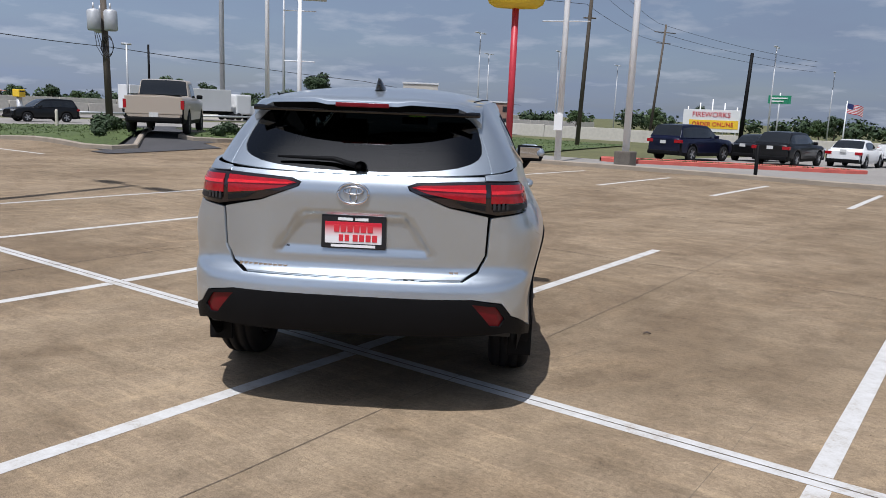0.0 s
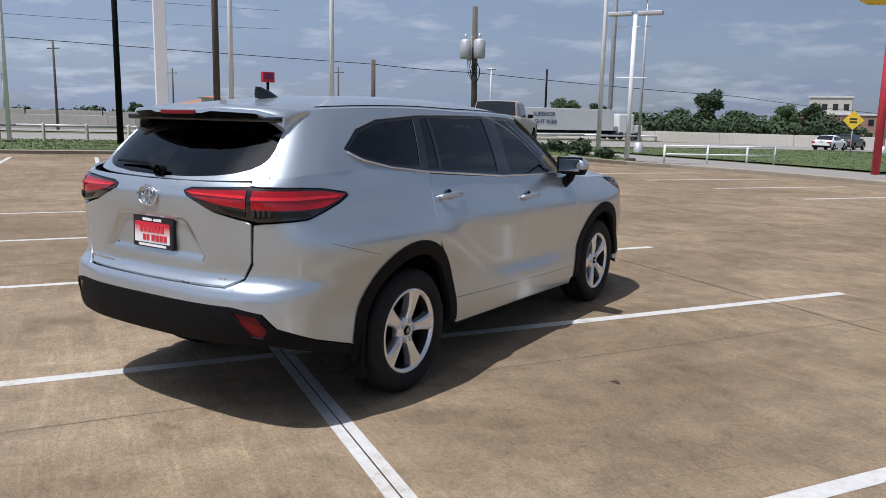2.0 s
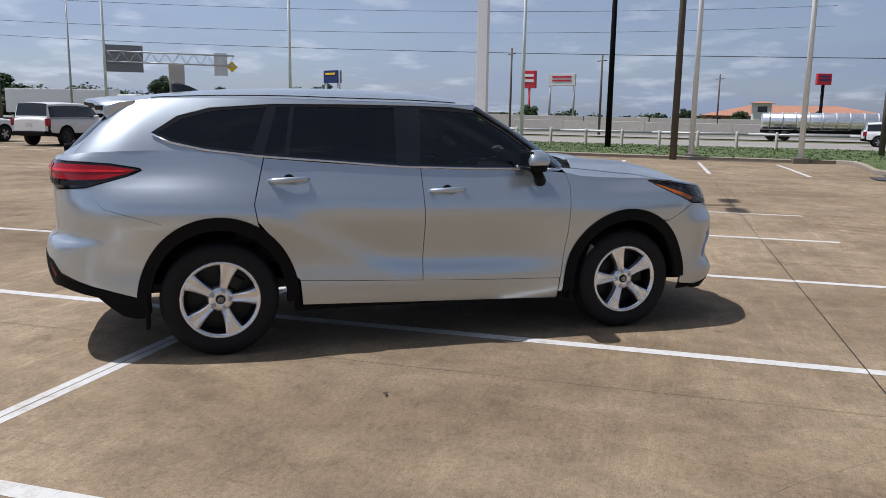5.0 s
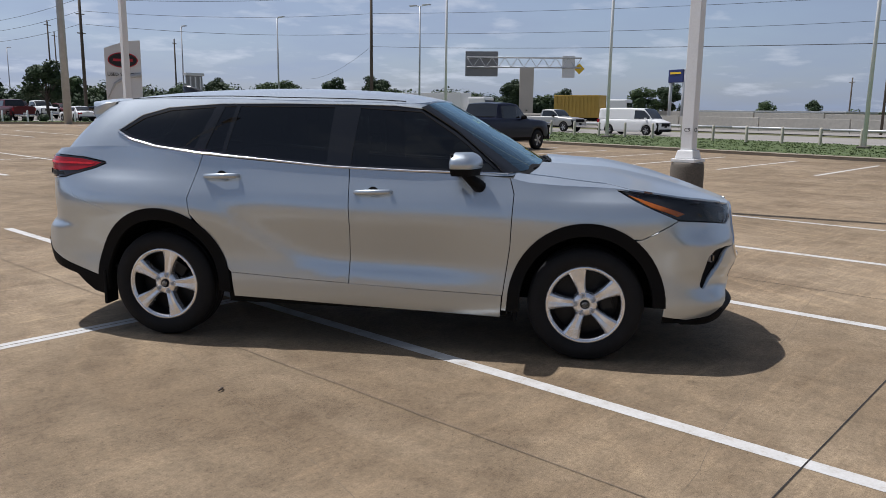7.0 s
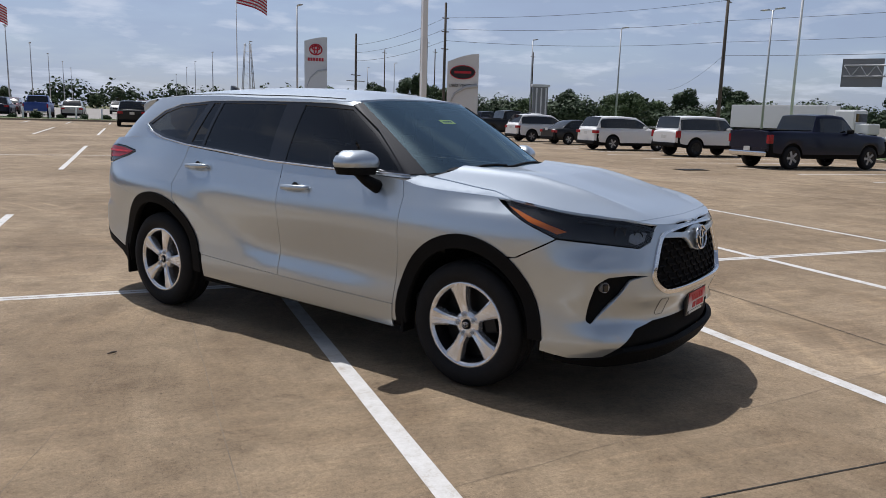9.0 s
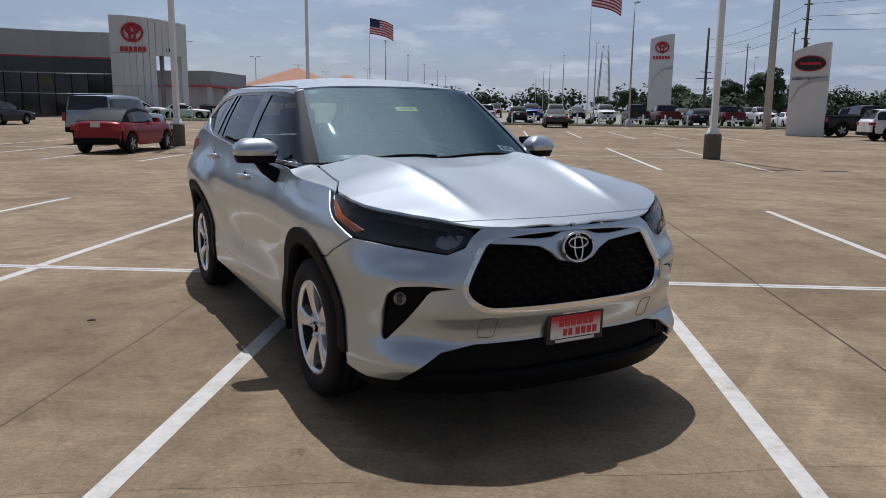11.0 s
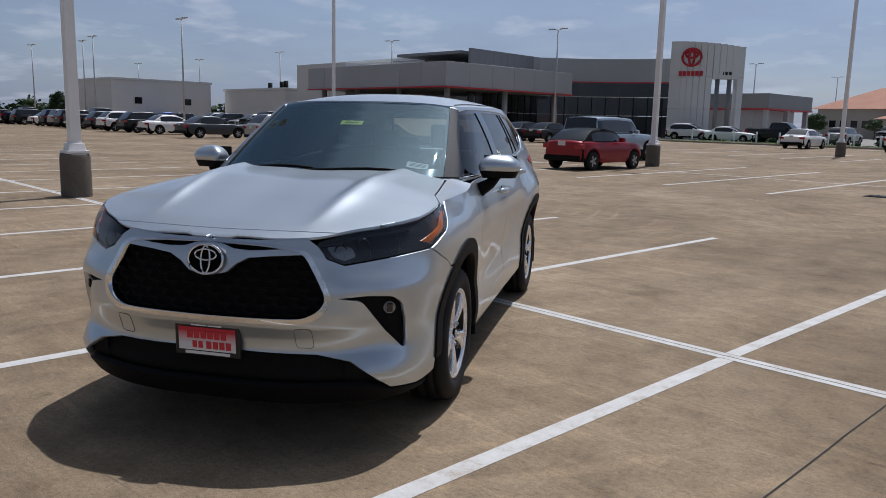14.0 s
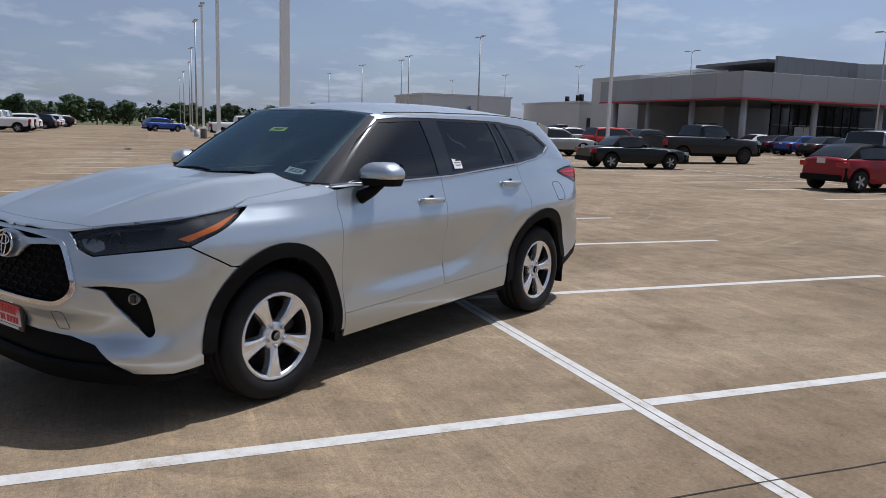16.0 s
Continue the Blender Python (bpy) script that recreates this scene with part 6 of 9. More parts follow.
        ob = part(name, bm, mat, par)
        up = (cabin(g, v + 0.02) - cabin(g, v)).normalized()
        right = n2.cross(up) * -1
        m4 = Matrix((right, up, n2)).transposed().to_4x4()
        ob.matrix_local = Matrix.Translation(p - n2 * 0.012) @ m4
        return ob
    tag = on_ws(0.0, 0.70, 0.15, 0.05, M_YELLOWTAG, "stock_tag")
    for k in range(6):
        bm = bmesh.new()
        add_box(bm, -0.045 + k * 0.016, -0.034 + k * 0.016, -0.010, 0.010, 0.0012, 0.002)
        part("number_bar", bm, M_INK, tag)
    tag2 = on_ws(-0.545, 0.16, 0.13, 0.055, M_PAPER, "warranty_tag")
    for k in range(3):
        bm = bmesh.new()
        add_box(bm, -0.05, 0.05, 0.012 - k * 0.012, 0.017 - k * 0.012, 0.0012, 0.002)
        part("text_bar", bm, M_INK, tag2)
    p, n2 = side_window(-0.33, 1.30)
    bm = bmesh.new()
    add_box(bm, -0.001, 0.001, -0.05, 0.05, -0.06, 0.06)
    ob = part("price_sheet", bm, M_PAPER, car, "white price sheet taped inside the left window")
    ob.matrix_local = pose(-p.x + 0.009, -0.36, 1.29, 0, 26, 0)
    for k in range(5):
        bm = bmesh.new()
        add_box(bm, -0.0025, -0.0015, -0.04, 0.035 - 0.01 * (k % 3), 0.035 - k * 0.018, 0.041 - k * 0.018)
        part("text_bar", bm, M_INK, ob)
    return car


hero = build_suv()

# ---- vehicles in the background ----
KINDS = {
    # length, width, height, belt, bonnet height, cabin base front/rear, roof front/rear, wheel radius, wheelbase, side panes
    "suv": dict(L=4.75, W=1.90, H=1.70, belt=1.08, hood=1.02, b0=0.95, b1=-2.25, t0=0.10, t1=-1.95, R=0.36, wb=2.75, panes=3, tuck=0.74),
    "crossover": dict(L=4.60, W=1.86, H=1.62, belt=1.03, hood=0.98, b0=1.00, b1=-2.15, t0=0.10, t1=-1.60, R=0.35, wb=2.70, panes=3, tuck=0.72),
    "offroad": dict(L=4.85, W=1.93, H=1.80, belt=1.15, hood=1.12, b0=0.80, b1=-2.30, t0=0.25, t1=-2.18, R=0.39, wb=2.79, panes=3, tuck=0.82),
    "sedan": dict(L=4.65, W=1.80, H=1.43, belt=0.93, hood=0.86, b0=0.95, b1=-1.75, t0=0.10, t1=-1.05, R=0.32, wb=2.70, panes=2, tuck=0.70),
    "coupe": dict(L=3.75, W=1.68, H=1.38, belt=0.94, hood=0.90, b0=0.75, b1=-1.70, t0=0.10, t1=-1.05, R=0.31, wb=2.47, panes=2, tuck=0.74),
    "convertible": dict(L=4.45, W=1.71, H=1.35, belt=0.88, hood=0.84, b0=0.55, b1=-1.35, t0=0.05, t1=-0.85, R=0.31, wb=2.70, panes=2, tuck=0.72),
    "pickup": dict(L=5.85, W=2.03, H=1.93, belt=1.28, hood=1.24, b0=1.20, b1=-0.85, t0=0.55, t1=-0.68, R=0.41, wb=3.70, panes=2, tuck=0.80),
    "van": dict(L=5.70, W=2.00, H=2.10, belt=1.22, hood=1.10, b0=2.15, b1=-2.78, t0=1.35, t1=-2.74, R=0.37, wb=3.43, panes=1, tuck=0.84),
}
M_CARGLASS = surface("dark_car_glass", (0.015, 0.017, 0.019), 0.06, vary=0.1, coat=0.5)
M_HEADL = surface("pale_headlamp", (0.55, 0.56, 0.58), 0.15, 0.3, vary=0.1, coat=0.5)
M_PLATEW = surface("pale_number_plate", (0.62, 0.62, 0.60), 0.5, vary=0.1)
M_STEELRIM = surface("grey_car_rim", (0.42, 0.42, 0.43), 0.35, 0.7, vary=0.1)
M_DARKRIM = surface("black_car_rim", (0.03, 0.03, 0.03), 0.35, 0.4, vary=0.1)
PAINTS = {
    "white": car_paint("white_paint", (0.78, 0.78, 0.77), 0.0, 0.35), "black": car_paint("black_paint", (0.005, 0.005, 0.0055), 0.0, 0.3),
    "navy": car_paint("navy_paint", (0.005, 0.007, 0.026), 0.2, 0.3), "blue": car_paint("blue_paint", (0.03, 0.07, 0.28), 0.3, 0.3),
    "red": car_paint("red_paint", (0.50, 0.035, 0.02), 0.1, 0.3), "maroon": car_paint("maroon_paint", (0.10, 0.010, 0.014), 0.2, 0.3),
    "crimson": car_paint("crimson_paint", (0.24, 0.006, 0.014), 0.2, 0.3),
    "grey": car_paint("grey_paint", (0.055, 0.058, 0.062), 0.5, 0.35), "charcoal": car_paint("charcoal_paint", (0.013, 0.013, 0.014), 0.2, 0.35),
    "silver": car_paint("pale_silver_paint", (0.40, 0.39, 0.37), 0.6, 0.35), "steel": car_paint("blue_silver_paint", (0.34, 0.40, 0.46), 0.5, 0.35),
    "tan": car_paint("tan_paint", (0.50, 0.43, 0.35), 0.25, 0.35), "green": car_paint("dark_green_paint", (0.003, 0.006, 0.005), 0.1, 0.3),
}


def make_vehicle(kind, paint, label, rims=None, soft_top="", arch=True):
    """A parked vehicle, nose towards +y, standing on z = 0."""
    k = KINDS[kind]
    L, W, H, belt, R = k["L"], k["W"], k["H"], k["belt"], k["R"]
    car = empty("car" if kind not in ("pickup", "van") else kind + ("_truck" if kind == "pickup" else ""))
    tagged(car, label, "truck" if kind == "pickup" else "van" if kind == "van" else "car")
    pm = PAINTS[paint]
    zb = 0.24 if kind not in ("pickup", "offroad") else 0.38
    ay = k["wb"] / 2
    truck = kind == "pickup"
    # body shell from sections, closer together round the wheel arches
    ys = sorted(set([round(-L / 2 + L * i / 26, 3) for i in range(27)] + [round(yc + (R + 0.07) * math.cos(math.pi * i / 12), 3) for yc in (ay, -ay) for i in range(13)] + [s_ * (L / 2 - d_) for s_ in (1, -1) for d_ in (0.03, 0.09)]))
    secs, band = [], []
    for y in ys:
        t = y / (L / 2)
        w = W / 2 * (1 - 0.13 * abs(t) ** 12) - 0.04 * max(0, abs(t) - 0.75) / 0.25
        if y > k["b0"]:
            u = (y - k["b0"]) / (L / 2 - k["b0"])
            zt = belt + (k["hood"] - belt) * min(1, u * 1.2) - 0.05 * u * u - 0.17 * u**12
        else:
            u = max(0, (k["b1"] - y) / max(0.05, L / 2 + k["b1"]))
            zt = belt + (0.02 if not truck else 0.06) - ((0.04 * u + 0.07 * u**6) if not truck else 0.03 * u**8)
        lift = zb + 0.12 * abs(t) ** 10
        for yc in (ay, -ay):
            d = abs(y - yc)
            if d <= R + 0.0705:
                lift = max(lift, R + math.sqrt(max(0, (R + 0.07) ** 2 - d * d)))
        z1 = zb + 0.15 + 0.12 * abs(t) ** 10
        prof = [(w * 0.93, lift), (w * 0.985, max(z1, lift + 0.03)), (w, max(0.62 * zt, lift + 0.06)), (w * 0.985, max(zt - 0.24, lift + 0.09)), (w * 0.965, zt - 0.08), (w * 0.90, zt - 0.015), (w * 0.5, zt + 0.018), (0, zt + 0.028)]
        secs.append([(x, y, z) for x, z in prof] + [(-x, y, z) for x, z in prof[-2::-1]])
    m_ = len(secs[0])
    vv = [v for sc in secs for v in sc]
    low, up = [], []
    for i in range(len(secs) - 1):
        for j in range(m_ - 1):
            (low if j in (0, m_ - 2) else up).append((i * m_ + j, (i + 1) * m_ + j, (i + 1) * m_ + j + 1, i * m_ + j + 1))
    up += [tuple(range(m_)), tuple(range((len(secs) - 1) * m_, len(secs) * m_))[::-1]]

    def emit(name, faces, mat, lab=""):
        """One part from some faces of the shared grid."""
        used = sorted({i for f in faces for i in f})
        at = {v: i for i, v in enumerate(used)}
        pb = bmesh.new()
        bv = [pb.verts.new(vv[i]) for i in used]
        for f in faces:
            if len({vv[i] for i in f}) > 2:
                pb.faces.new([bv[at[i]] for i in f]).smooth = len(f) < 5
        bmesh.ops.remove_doubles(pb, verts=pb.verts[:], dist=0.0005)
        bmesh.ops.recalc_face_normals(pb, faces=pb.faces[:])
        mid = sum((f.normal.dot(f.calc_center_median() - Vector((0, 0, belt * 0.8))) for f in pb.faces), 0.0)
        if mid < 0:
            bmesh.ops.reverse_faces(pb, faces=pb.faces[:])
        return part(name, pb, mat, car, lab)
    emit("body", up, pm)
    emit("lower_cladding", low, M_CLAD if kind not in ("sedan", "coupe", "convertible", "van") else pm)
    bm = bmesh.new()
    add_box(bm, -W * 0.46, W * 0.46, -L / 2 + 0.1, L / 2 - 0.1, zb + 0.04, belt - 0.25, 0.03)
    part("underbody", bm, M_DARK, car)
    # cabin: sections along the car, with glass, pillars and roof as parts of one smooth form
    zc = belt + 0.005
    wb_, wt_ = W / 2 * 0.925, W / 2 * k["tuck"]
    zr = H - 0.05
    b0, b1, t0, t1 = k["b0"], k["b1"], k["t0"], k["t1"]
    yf, yr = b0 - 0.30, {3: 0.45 * t1 + 0.55 * b1 + 0.06, 2: (t1 - 0.25 * (t1 - b1)) if not truck else t1 + 0.10, 1: t0 - 0.75}[k["panes"]]
    divs = {3: (0.36, 0.69), 2: (0.50,), 1: ()}[k["panes"]]
    pil = [yf + (yr - yf) * d for d in divs]
    cuts = [b0, b0 - 0.05, yf, t0, t0 - 0.06, t1 + 0.06, t1, yr, b1 + 0.12 * (t1 - b1), b1] + [p + e for p in pil for e in (0.045, -0.045)]
    cy = sorted(set([round(c, 3) for c in cuts] + [round(b1 + (b0 - b1) * i / 22, 3) for i in range(23)]), reverse=True)
    cy = [y for i, y in enumerate(cy) if i == 0 or cy[i - 1] - y > 0.012 or round(y, 3) in [round(c, 3) for c in cuts]]
    vv, nc = [], 0
    for y in cy:
        if y > t0:
            f = max(0.02, (b0 - y) / (b0 - t0)); f = 1 - (1 - f) ** 1.25
        elif y < t1:
            f = max(0.02, (y - b1) / (t1 - b1)); f = 1 - (1 - f) ** 1.3
        else:
            f = 1.0
        crown = max(0.0, 1 - ((y - 0.5 * (t0 + t1)) / (0.5 * (t0 - t1) + 0.02)) ** 2)
        ztop = zc + (zr - zc) * f + 0.05 * crown
        wid = lambda z: wb_ + (wt_ - wb_) * ((z - zc) / (zr - zc)) ** 1.15
        e = 1 - 0.09 * smooth01(t0 - 0.2, b0, y) - 0.07 * (smooth01(-t1 - 0.2, -b1, -y))
        rr_ = 0.07 * f
        zs = ztop - rr_
        lv = [zc + (zs - zc) * q for q in (0.0, 0.05, 0.5, 0.90, 1.0)]
        prof = [(max(wid(z), 0.2) * e, z) for z in lv] + [(wid(zs) * e * 0.955, ztop - 0.26 * rr_), (wid(zs) * e * 0.84, ztop - 0.004), (wid(zs) * e * 0.42, ztop + 0.010 * f), (0.0, ztop + 0.014 * f)]
        nc = 2 * len(prof) - 1
        vv += [(x, y, z) for x, z in prof] + [(-x, y, z) for x, z in prof[-2::-1]]
    bins = {}
    for i in range(len(cy) - 1):
        ym = 0.5 * (cy[i] + cy[i + 1])
        for j in range(nc - 1):
            q = min(j, nc - 2 - j)
            key = "cabin"
            if q >= 6 or (q == 5 and (ym > t0 or ym < t1)):
                if t0 < ym < b0 - 0.03:
                    key = "windshield"
                elif b1 + 0.12 * (t1 - b1) < ym < t1:
                    key = "rear_window"
            elif q in (1, 2) and yr < ym < yf + 0.12:
                near = [p for p in pil if abs(ym - p) < 0.046]
                key = ("window_pillar", j < nc // 2, near[0]) if near else ("side_window", j < nc // 2, sum(ym < p for p in pil))
            bins.setdefault(key, []).append((i * nc + j, (i + 1) * nc + j, (i + 1) * nc + j + 1, i * nc + j + 1))
    for key, fl in bins.items():
        nm = key if isinstance(key, str) else key[0]
        emit(nm, fl, {"cabin": M_CLAD if soft_top else pm, "window_pillar": M_GLOSSBLK}.get(nm, M_CARGLASS), soft_top if soft_top and nm == "cabin" else "")
    if truck:
        # bed isn't hollow: a flat dark sheet on the body imitates its shaded inside
        bm = bmesh.new()
        add_box(bm, -W * 0.41, W * 0.41, -L / 2 + 0.12, k["b1"] - 0.08, belt + 0.075, belt + 0.094)
        part("bed_shade_sheet", bm, M_DARK, car, "flat dark sheet standing in for the open bed's shaded hollow")
        bm = bmesh.new()
        add_box(bm, -W * 0.45, W * 0.45, -L / 2 - 0.012, -L / 2 + 0.02, 0.72, belt + 0.02, 0.012)
        part("tailgate", bm, pm, car)
    # lamps, bumpers, plates, mirrors
    lh = k["hood"] - 0.24
    th = belt - 0.16 if not truck else belt - 0.24
    for s in (1, -1):
        bm = bmesh.new()
        add_box(bm, min(s * W * 0.29, s * W * 0.455), max(s * W * 0.29, s * W * 0.455), L / 2 - 0.22, L / 2 - 0.005, lh, lh + 0.13, 0.02)
        part("headlamp", bm, M_HEADL, car)
        bm = bmesh.new()
        h2 = 0.30 if (truck or kind in ("van", "offroad")) else 0.15
        add_box(bm, min(s * W * (0.30 if h2 < 0.2 else 0.42), s * W * 0.478), max(s * W * (0.30 if h2 < 0.2 else 0.42), s * W * 0.478), -L / 2 - 0.014, -L / 2 + 0.20, th - h2 / 2, th + h2 / 2, 0.015)
        part("tail_lamp", bm, M_REDLENS, car)
        bm = bmesh.new()
        add_box(bm, min(s * W * 0.47, s * (W * 0.47 + 0.22)), max(s * W * 0.47, s * (W * 0.47 + 0.22)), k["b0"] - 0.55, k["b0"] - 0.40, zc - 0.01, zc + 0.14, 0.05)
        part("door_mirror", bm, pm if not truck else M_CLAD, car)
    for y, sg in ((L / 2, 1), (-L / 2, -1)):
        bm = bmesh.new()
        add_box(bm, -W * 0.43, W * 0.43, y - 0.06, y + 0.06, zb + 0.06, zb + 0.24, 0.05)
        part("bumper", bm, M_CHROME if truck and rims is None else M_CLAD, car)
        bm = bmesh.new()
        zz = 0.62 if sg > 0 else (0.62 if truck else 0.80)
        add_box(bm, -0.15, 0.15, y + sg * 0.02 - 0.012, y + sg * 0.045, zz, zz + 0.15, 0.004)
        part("number_plate", bm, M_PLATEW if sg < 0 else M_CLAD, car)
    bm = bmesh.new()
    add_box(bm, -W * 0.30, W * 0.30, L / 2 - 0.05, L / 2 + 0.012, lh - 0.16, lh + 0.10, 0.02)
    part("grille", bm, M_CLAD, car)
    for s in (1, -1):
        for y in (ay, -ay):
            wob = empty("wheel")
            bm = bmesh.new()
            hw = 0.11
            add_lathe(bm, [(-hw, R * 0.62), (-hw - 0.005, R * 0.8), (-hw + 0.02, R * 0.97), (0, R), (hw - 0.02, R * 0.97), (hw + 0.005, R * 0.8), (hw, R * 0.62)], 24, "x")
            part("tyre", bm, M_RUBBER, wob, "", False)
            bm = bmesh.new()
            add_lathe(bm, [(hw - 0.005, R * 0.64), (hw - 0.03, R * 0.56), (hw - 0.05, R * 0.1), (hw - 0.05, 0.0)], 20, "x")
            for a in range(5):
                b2 = bmesh.new()
                add_box(b2, hw - 0.035, hw - 0.012, -R * 0.10, R * 0.10, R * 0.05, R * 0.60, 0.004, mat=1)
                b2.transform(pose(0, 0, 0, 72 * a + 20, 0, 0))
                tmp = bpy.data.meshes.new("spoke")
                b2.to_mesh(tmp); b2.free()
                bm.from_mesh(tmp)
                bpy.data.meshes.remove(tmp)
            part("rim", bm, [M_DARKRIM, rims or M_STEELRIM], wob)
            wob.parent = car
            wob.matrix_local = pose(s * (W / 2 - 0.105), y, R - 0.005, 0, 0, 0 if s > 0 else 180)
    return car


MASTERS = {}


def park(kind, paint, x, y, yaw, label, group="", dz=0.0, **kw):
    """Sets a vehicle on the ground at x, y, nose towards yaw (0: +y, 90: -x)."""
    m = pose(x, y, elev(x, y) + dz, 0, 0, yaw)
    key = (kind, paint, tuple(sorted(kw)))
    if key in MASTERS:
        car = copy_thing(MASTERS[key], m)
    else:
        car = MASTERS[key] = make_vehicle(kind, paint, label, **kw)
        car.matrix_world = m
    tagged(car, label, group=group)
    return car


# west row, noses to the verge
WG, SG, EG, NG = "cars in the west row", "cars at the south kerb", "cars on the east side", "cars beyond the north kerb"
park("pickup", "navy", -21.4, -15.9, 90, "navy blue pickup truck parked nose to the grass verge", WG)
park("offroad", "white", -22.9, -23.2, 90, "white boxy off-road SUV with black wheels", WG, rims=M_DARKRIM)
park("suv", "white", -21.9, -28.2, 90, "white three-row SUV in the verge row", WG)
park("sedan", "charcoal", -23.2, -34.6, 90, "dark fastback sedan between white SUVs", WG)
park("suv", "white", -22.7, -38.2, 90, "white SUV next to a dark sedan", WG)
park("pickup", "black", -23.5, -45.0, 90, "black pickup truck at the row's end", WG)
# south kerb
park("sedan", "white", 18.2, -54.9, 180, "white compact sedan parked at the planted kerb", SG)
park("crossover", "white", 11.6, -55.6, 180, "white crossover parked at the planted kerb", SG)
park("suv", "black", 1.8, -52.2, 180, "black SUV seen from behind at the kerb", SG)
park("sedan", "grey", -4.9, -56.4, 180, "grey sedan parked at the planted kerb", SG)
# east side
park("coupe", "crimson", 11.35, -18.9, 180, "small deep red coupe with a black roof beside a lamp column", EG, soft_top="black painted roof")
park("offroad", "steel", 14.4, -24.4, 180, "pale blue-silver off-road wagon with roof rack", EG)
park("convertible", "green", 21.8, -17.7, 174, "very dark green convertible with black soft top", EG, soft_top="black fabric soft top")
park("pickup", "charcoal", 26.3, -25.0, 178, "dark grey crew-cab pickup truck", EG, rims=M_DARKRIM)
park("crossover", "silver", 33.9, -20.8, 178, "silver-grey crossover facing the showroom", EG)
park("suv", "red", 39.4, -28.6, 180, "bright red full-size SUV", EG)
park("sedan", "grey", 43.2, -21.0, 180, "grey sedan in the east row", EG)
park("sedan", "white", 51.5, -22.0, 180, "white sedan in the east row", EG)
park("crossover", "black", 55.5, -22.0, 180, "black crossover in the east row", EG)
park("crossover", "white", 59.8, -22.0, 180, "white crossover in the east row", EG)
park("pickup", "white", 63.9, -6.6, 180, "white crew-cab pickup truck by a lamp column", EG)
park("crossover", "blue", 92.0, -0.6, 200, "bright blue crossover far across the lot", EG)
rr = random.Random(11)
cols = ["white", "white", "grey", "black", "silver", "blue", "charcoal", "maroon", "white", "navy"]
names = {"white": "white", "grey": "grey", "black": "black", "silver": "silver", "blue": "blue", "charcoal": "charcoal", "maroon": "maroon", "navy": "navy"}


def row(x, y, dx, dy, n, yaw, group, kinds=("suv", "crossover", "sedan", "pickup"), gap=0.12):
    for i in range(n):
        if rr.random() < gap:
            continue
        c, kd = rr.choice(cols), rr.choice(kinds)
        park(kd, c, x + dx * i + rr.uniform(-0.15, 0.15), y + dy * i + rr.uniform(-0.3, 0.3), yaw, names[c] + " stock vehicle in a long row", group)


for i, c in enumerate(("charcoal", "black", "blue", "navy", "white")):
    park("sedan", c, 31.0 + 3.0 * i, -41.5 - 0.8 * i, 178, names[c] + " sedan parked before the showroom", EG)
row(72, 13.5, 3.0, 0.0, 18, 0, "cars in the far east row")
row(66, -23, 3.1, 0.0, 14, 180, "cars in the east row", gap=0.2)
row(64, -38, 3.1, 0.0, 12, 0, "cars in the second east row", gap=0.2)
row(46, -36.5, 3.0, 0.0, 5, 180, "cars beside the showroom", ("suv", "crossover", "sedan"))
row(-34, -72, 2.9, 0.0, 20, 180, "cars in the sales lot", gap=0.25)
row(-30, -86, 2.9, 0.0, 17, 0, "cars in the sales lot", gap=0.3)
row(-40, -104, 2.9, 0.0, 24, 0, "cars in the far sales lot", ("suv", "crossover", "pickup"), 0.35)
row(-38, -68, -1.2, -3.0, 8, 90, "trucks by the pylon sign", ("pickup", "suv"), 0.25)
park("crossover", "white", 33.5, -66.5, 100, "white crossover by the showroom portal", EG)
park("sedan", "white", 28.5, -64.5, 100, "white sedan by the showroom portal", EG)
park("pickup", "charcoal", 24.5, -66.0, 95, "charcoal pickup by the showroom portal", EG)
# driveway and street
park("pickup", "tan", -21.4, 12.5, 47, "tan off-road pickup truck on the asphalt exit ramp", rims=M_DARKRIM)
park("van", "white", -52.5, -26.0, 356, "white work van on the frontage road", NG)
park("pickup", "silver", -54.5, -35.0, 356, "silver pickup on the frontage road", NG)
park("offroad", "white", -57.0, 18.5, 352, "white full-size SUV on the frontage road", NG)
park("suv", "black", -53.5, 24.0, 176, "black SUV on the frontage road", NG)
park("suv", "navy", -8.4, 32.5, -14, "navy blue SUV behind the red-painted kerb", NG)
park("crossover", "black", -4.6, 35.6, -10, "black crossover behind the red-painted kerb", NG)
park("sedan", "black", -6.6, 38.5, -10, "black sedan in the north row", NG)
park("sedan", "white", -2.4, 40.5, -6, "white sedan in the north row", NG)
park("pickup", "white", -0.6, 46.0, -4, "white pickup truck in the north row", NG)
park("sedan", "white", -46.0, 62.0, 20, "white sedan on the side street", NG)
park("crossover", "grey", -50.0, 70.0, 20, "grey crossover on the side street", NG)

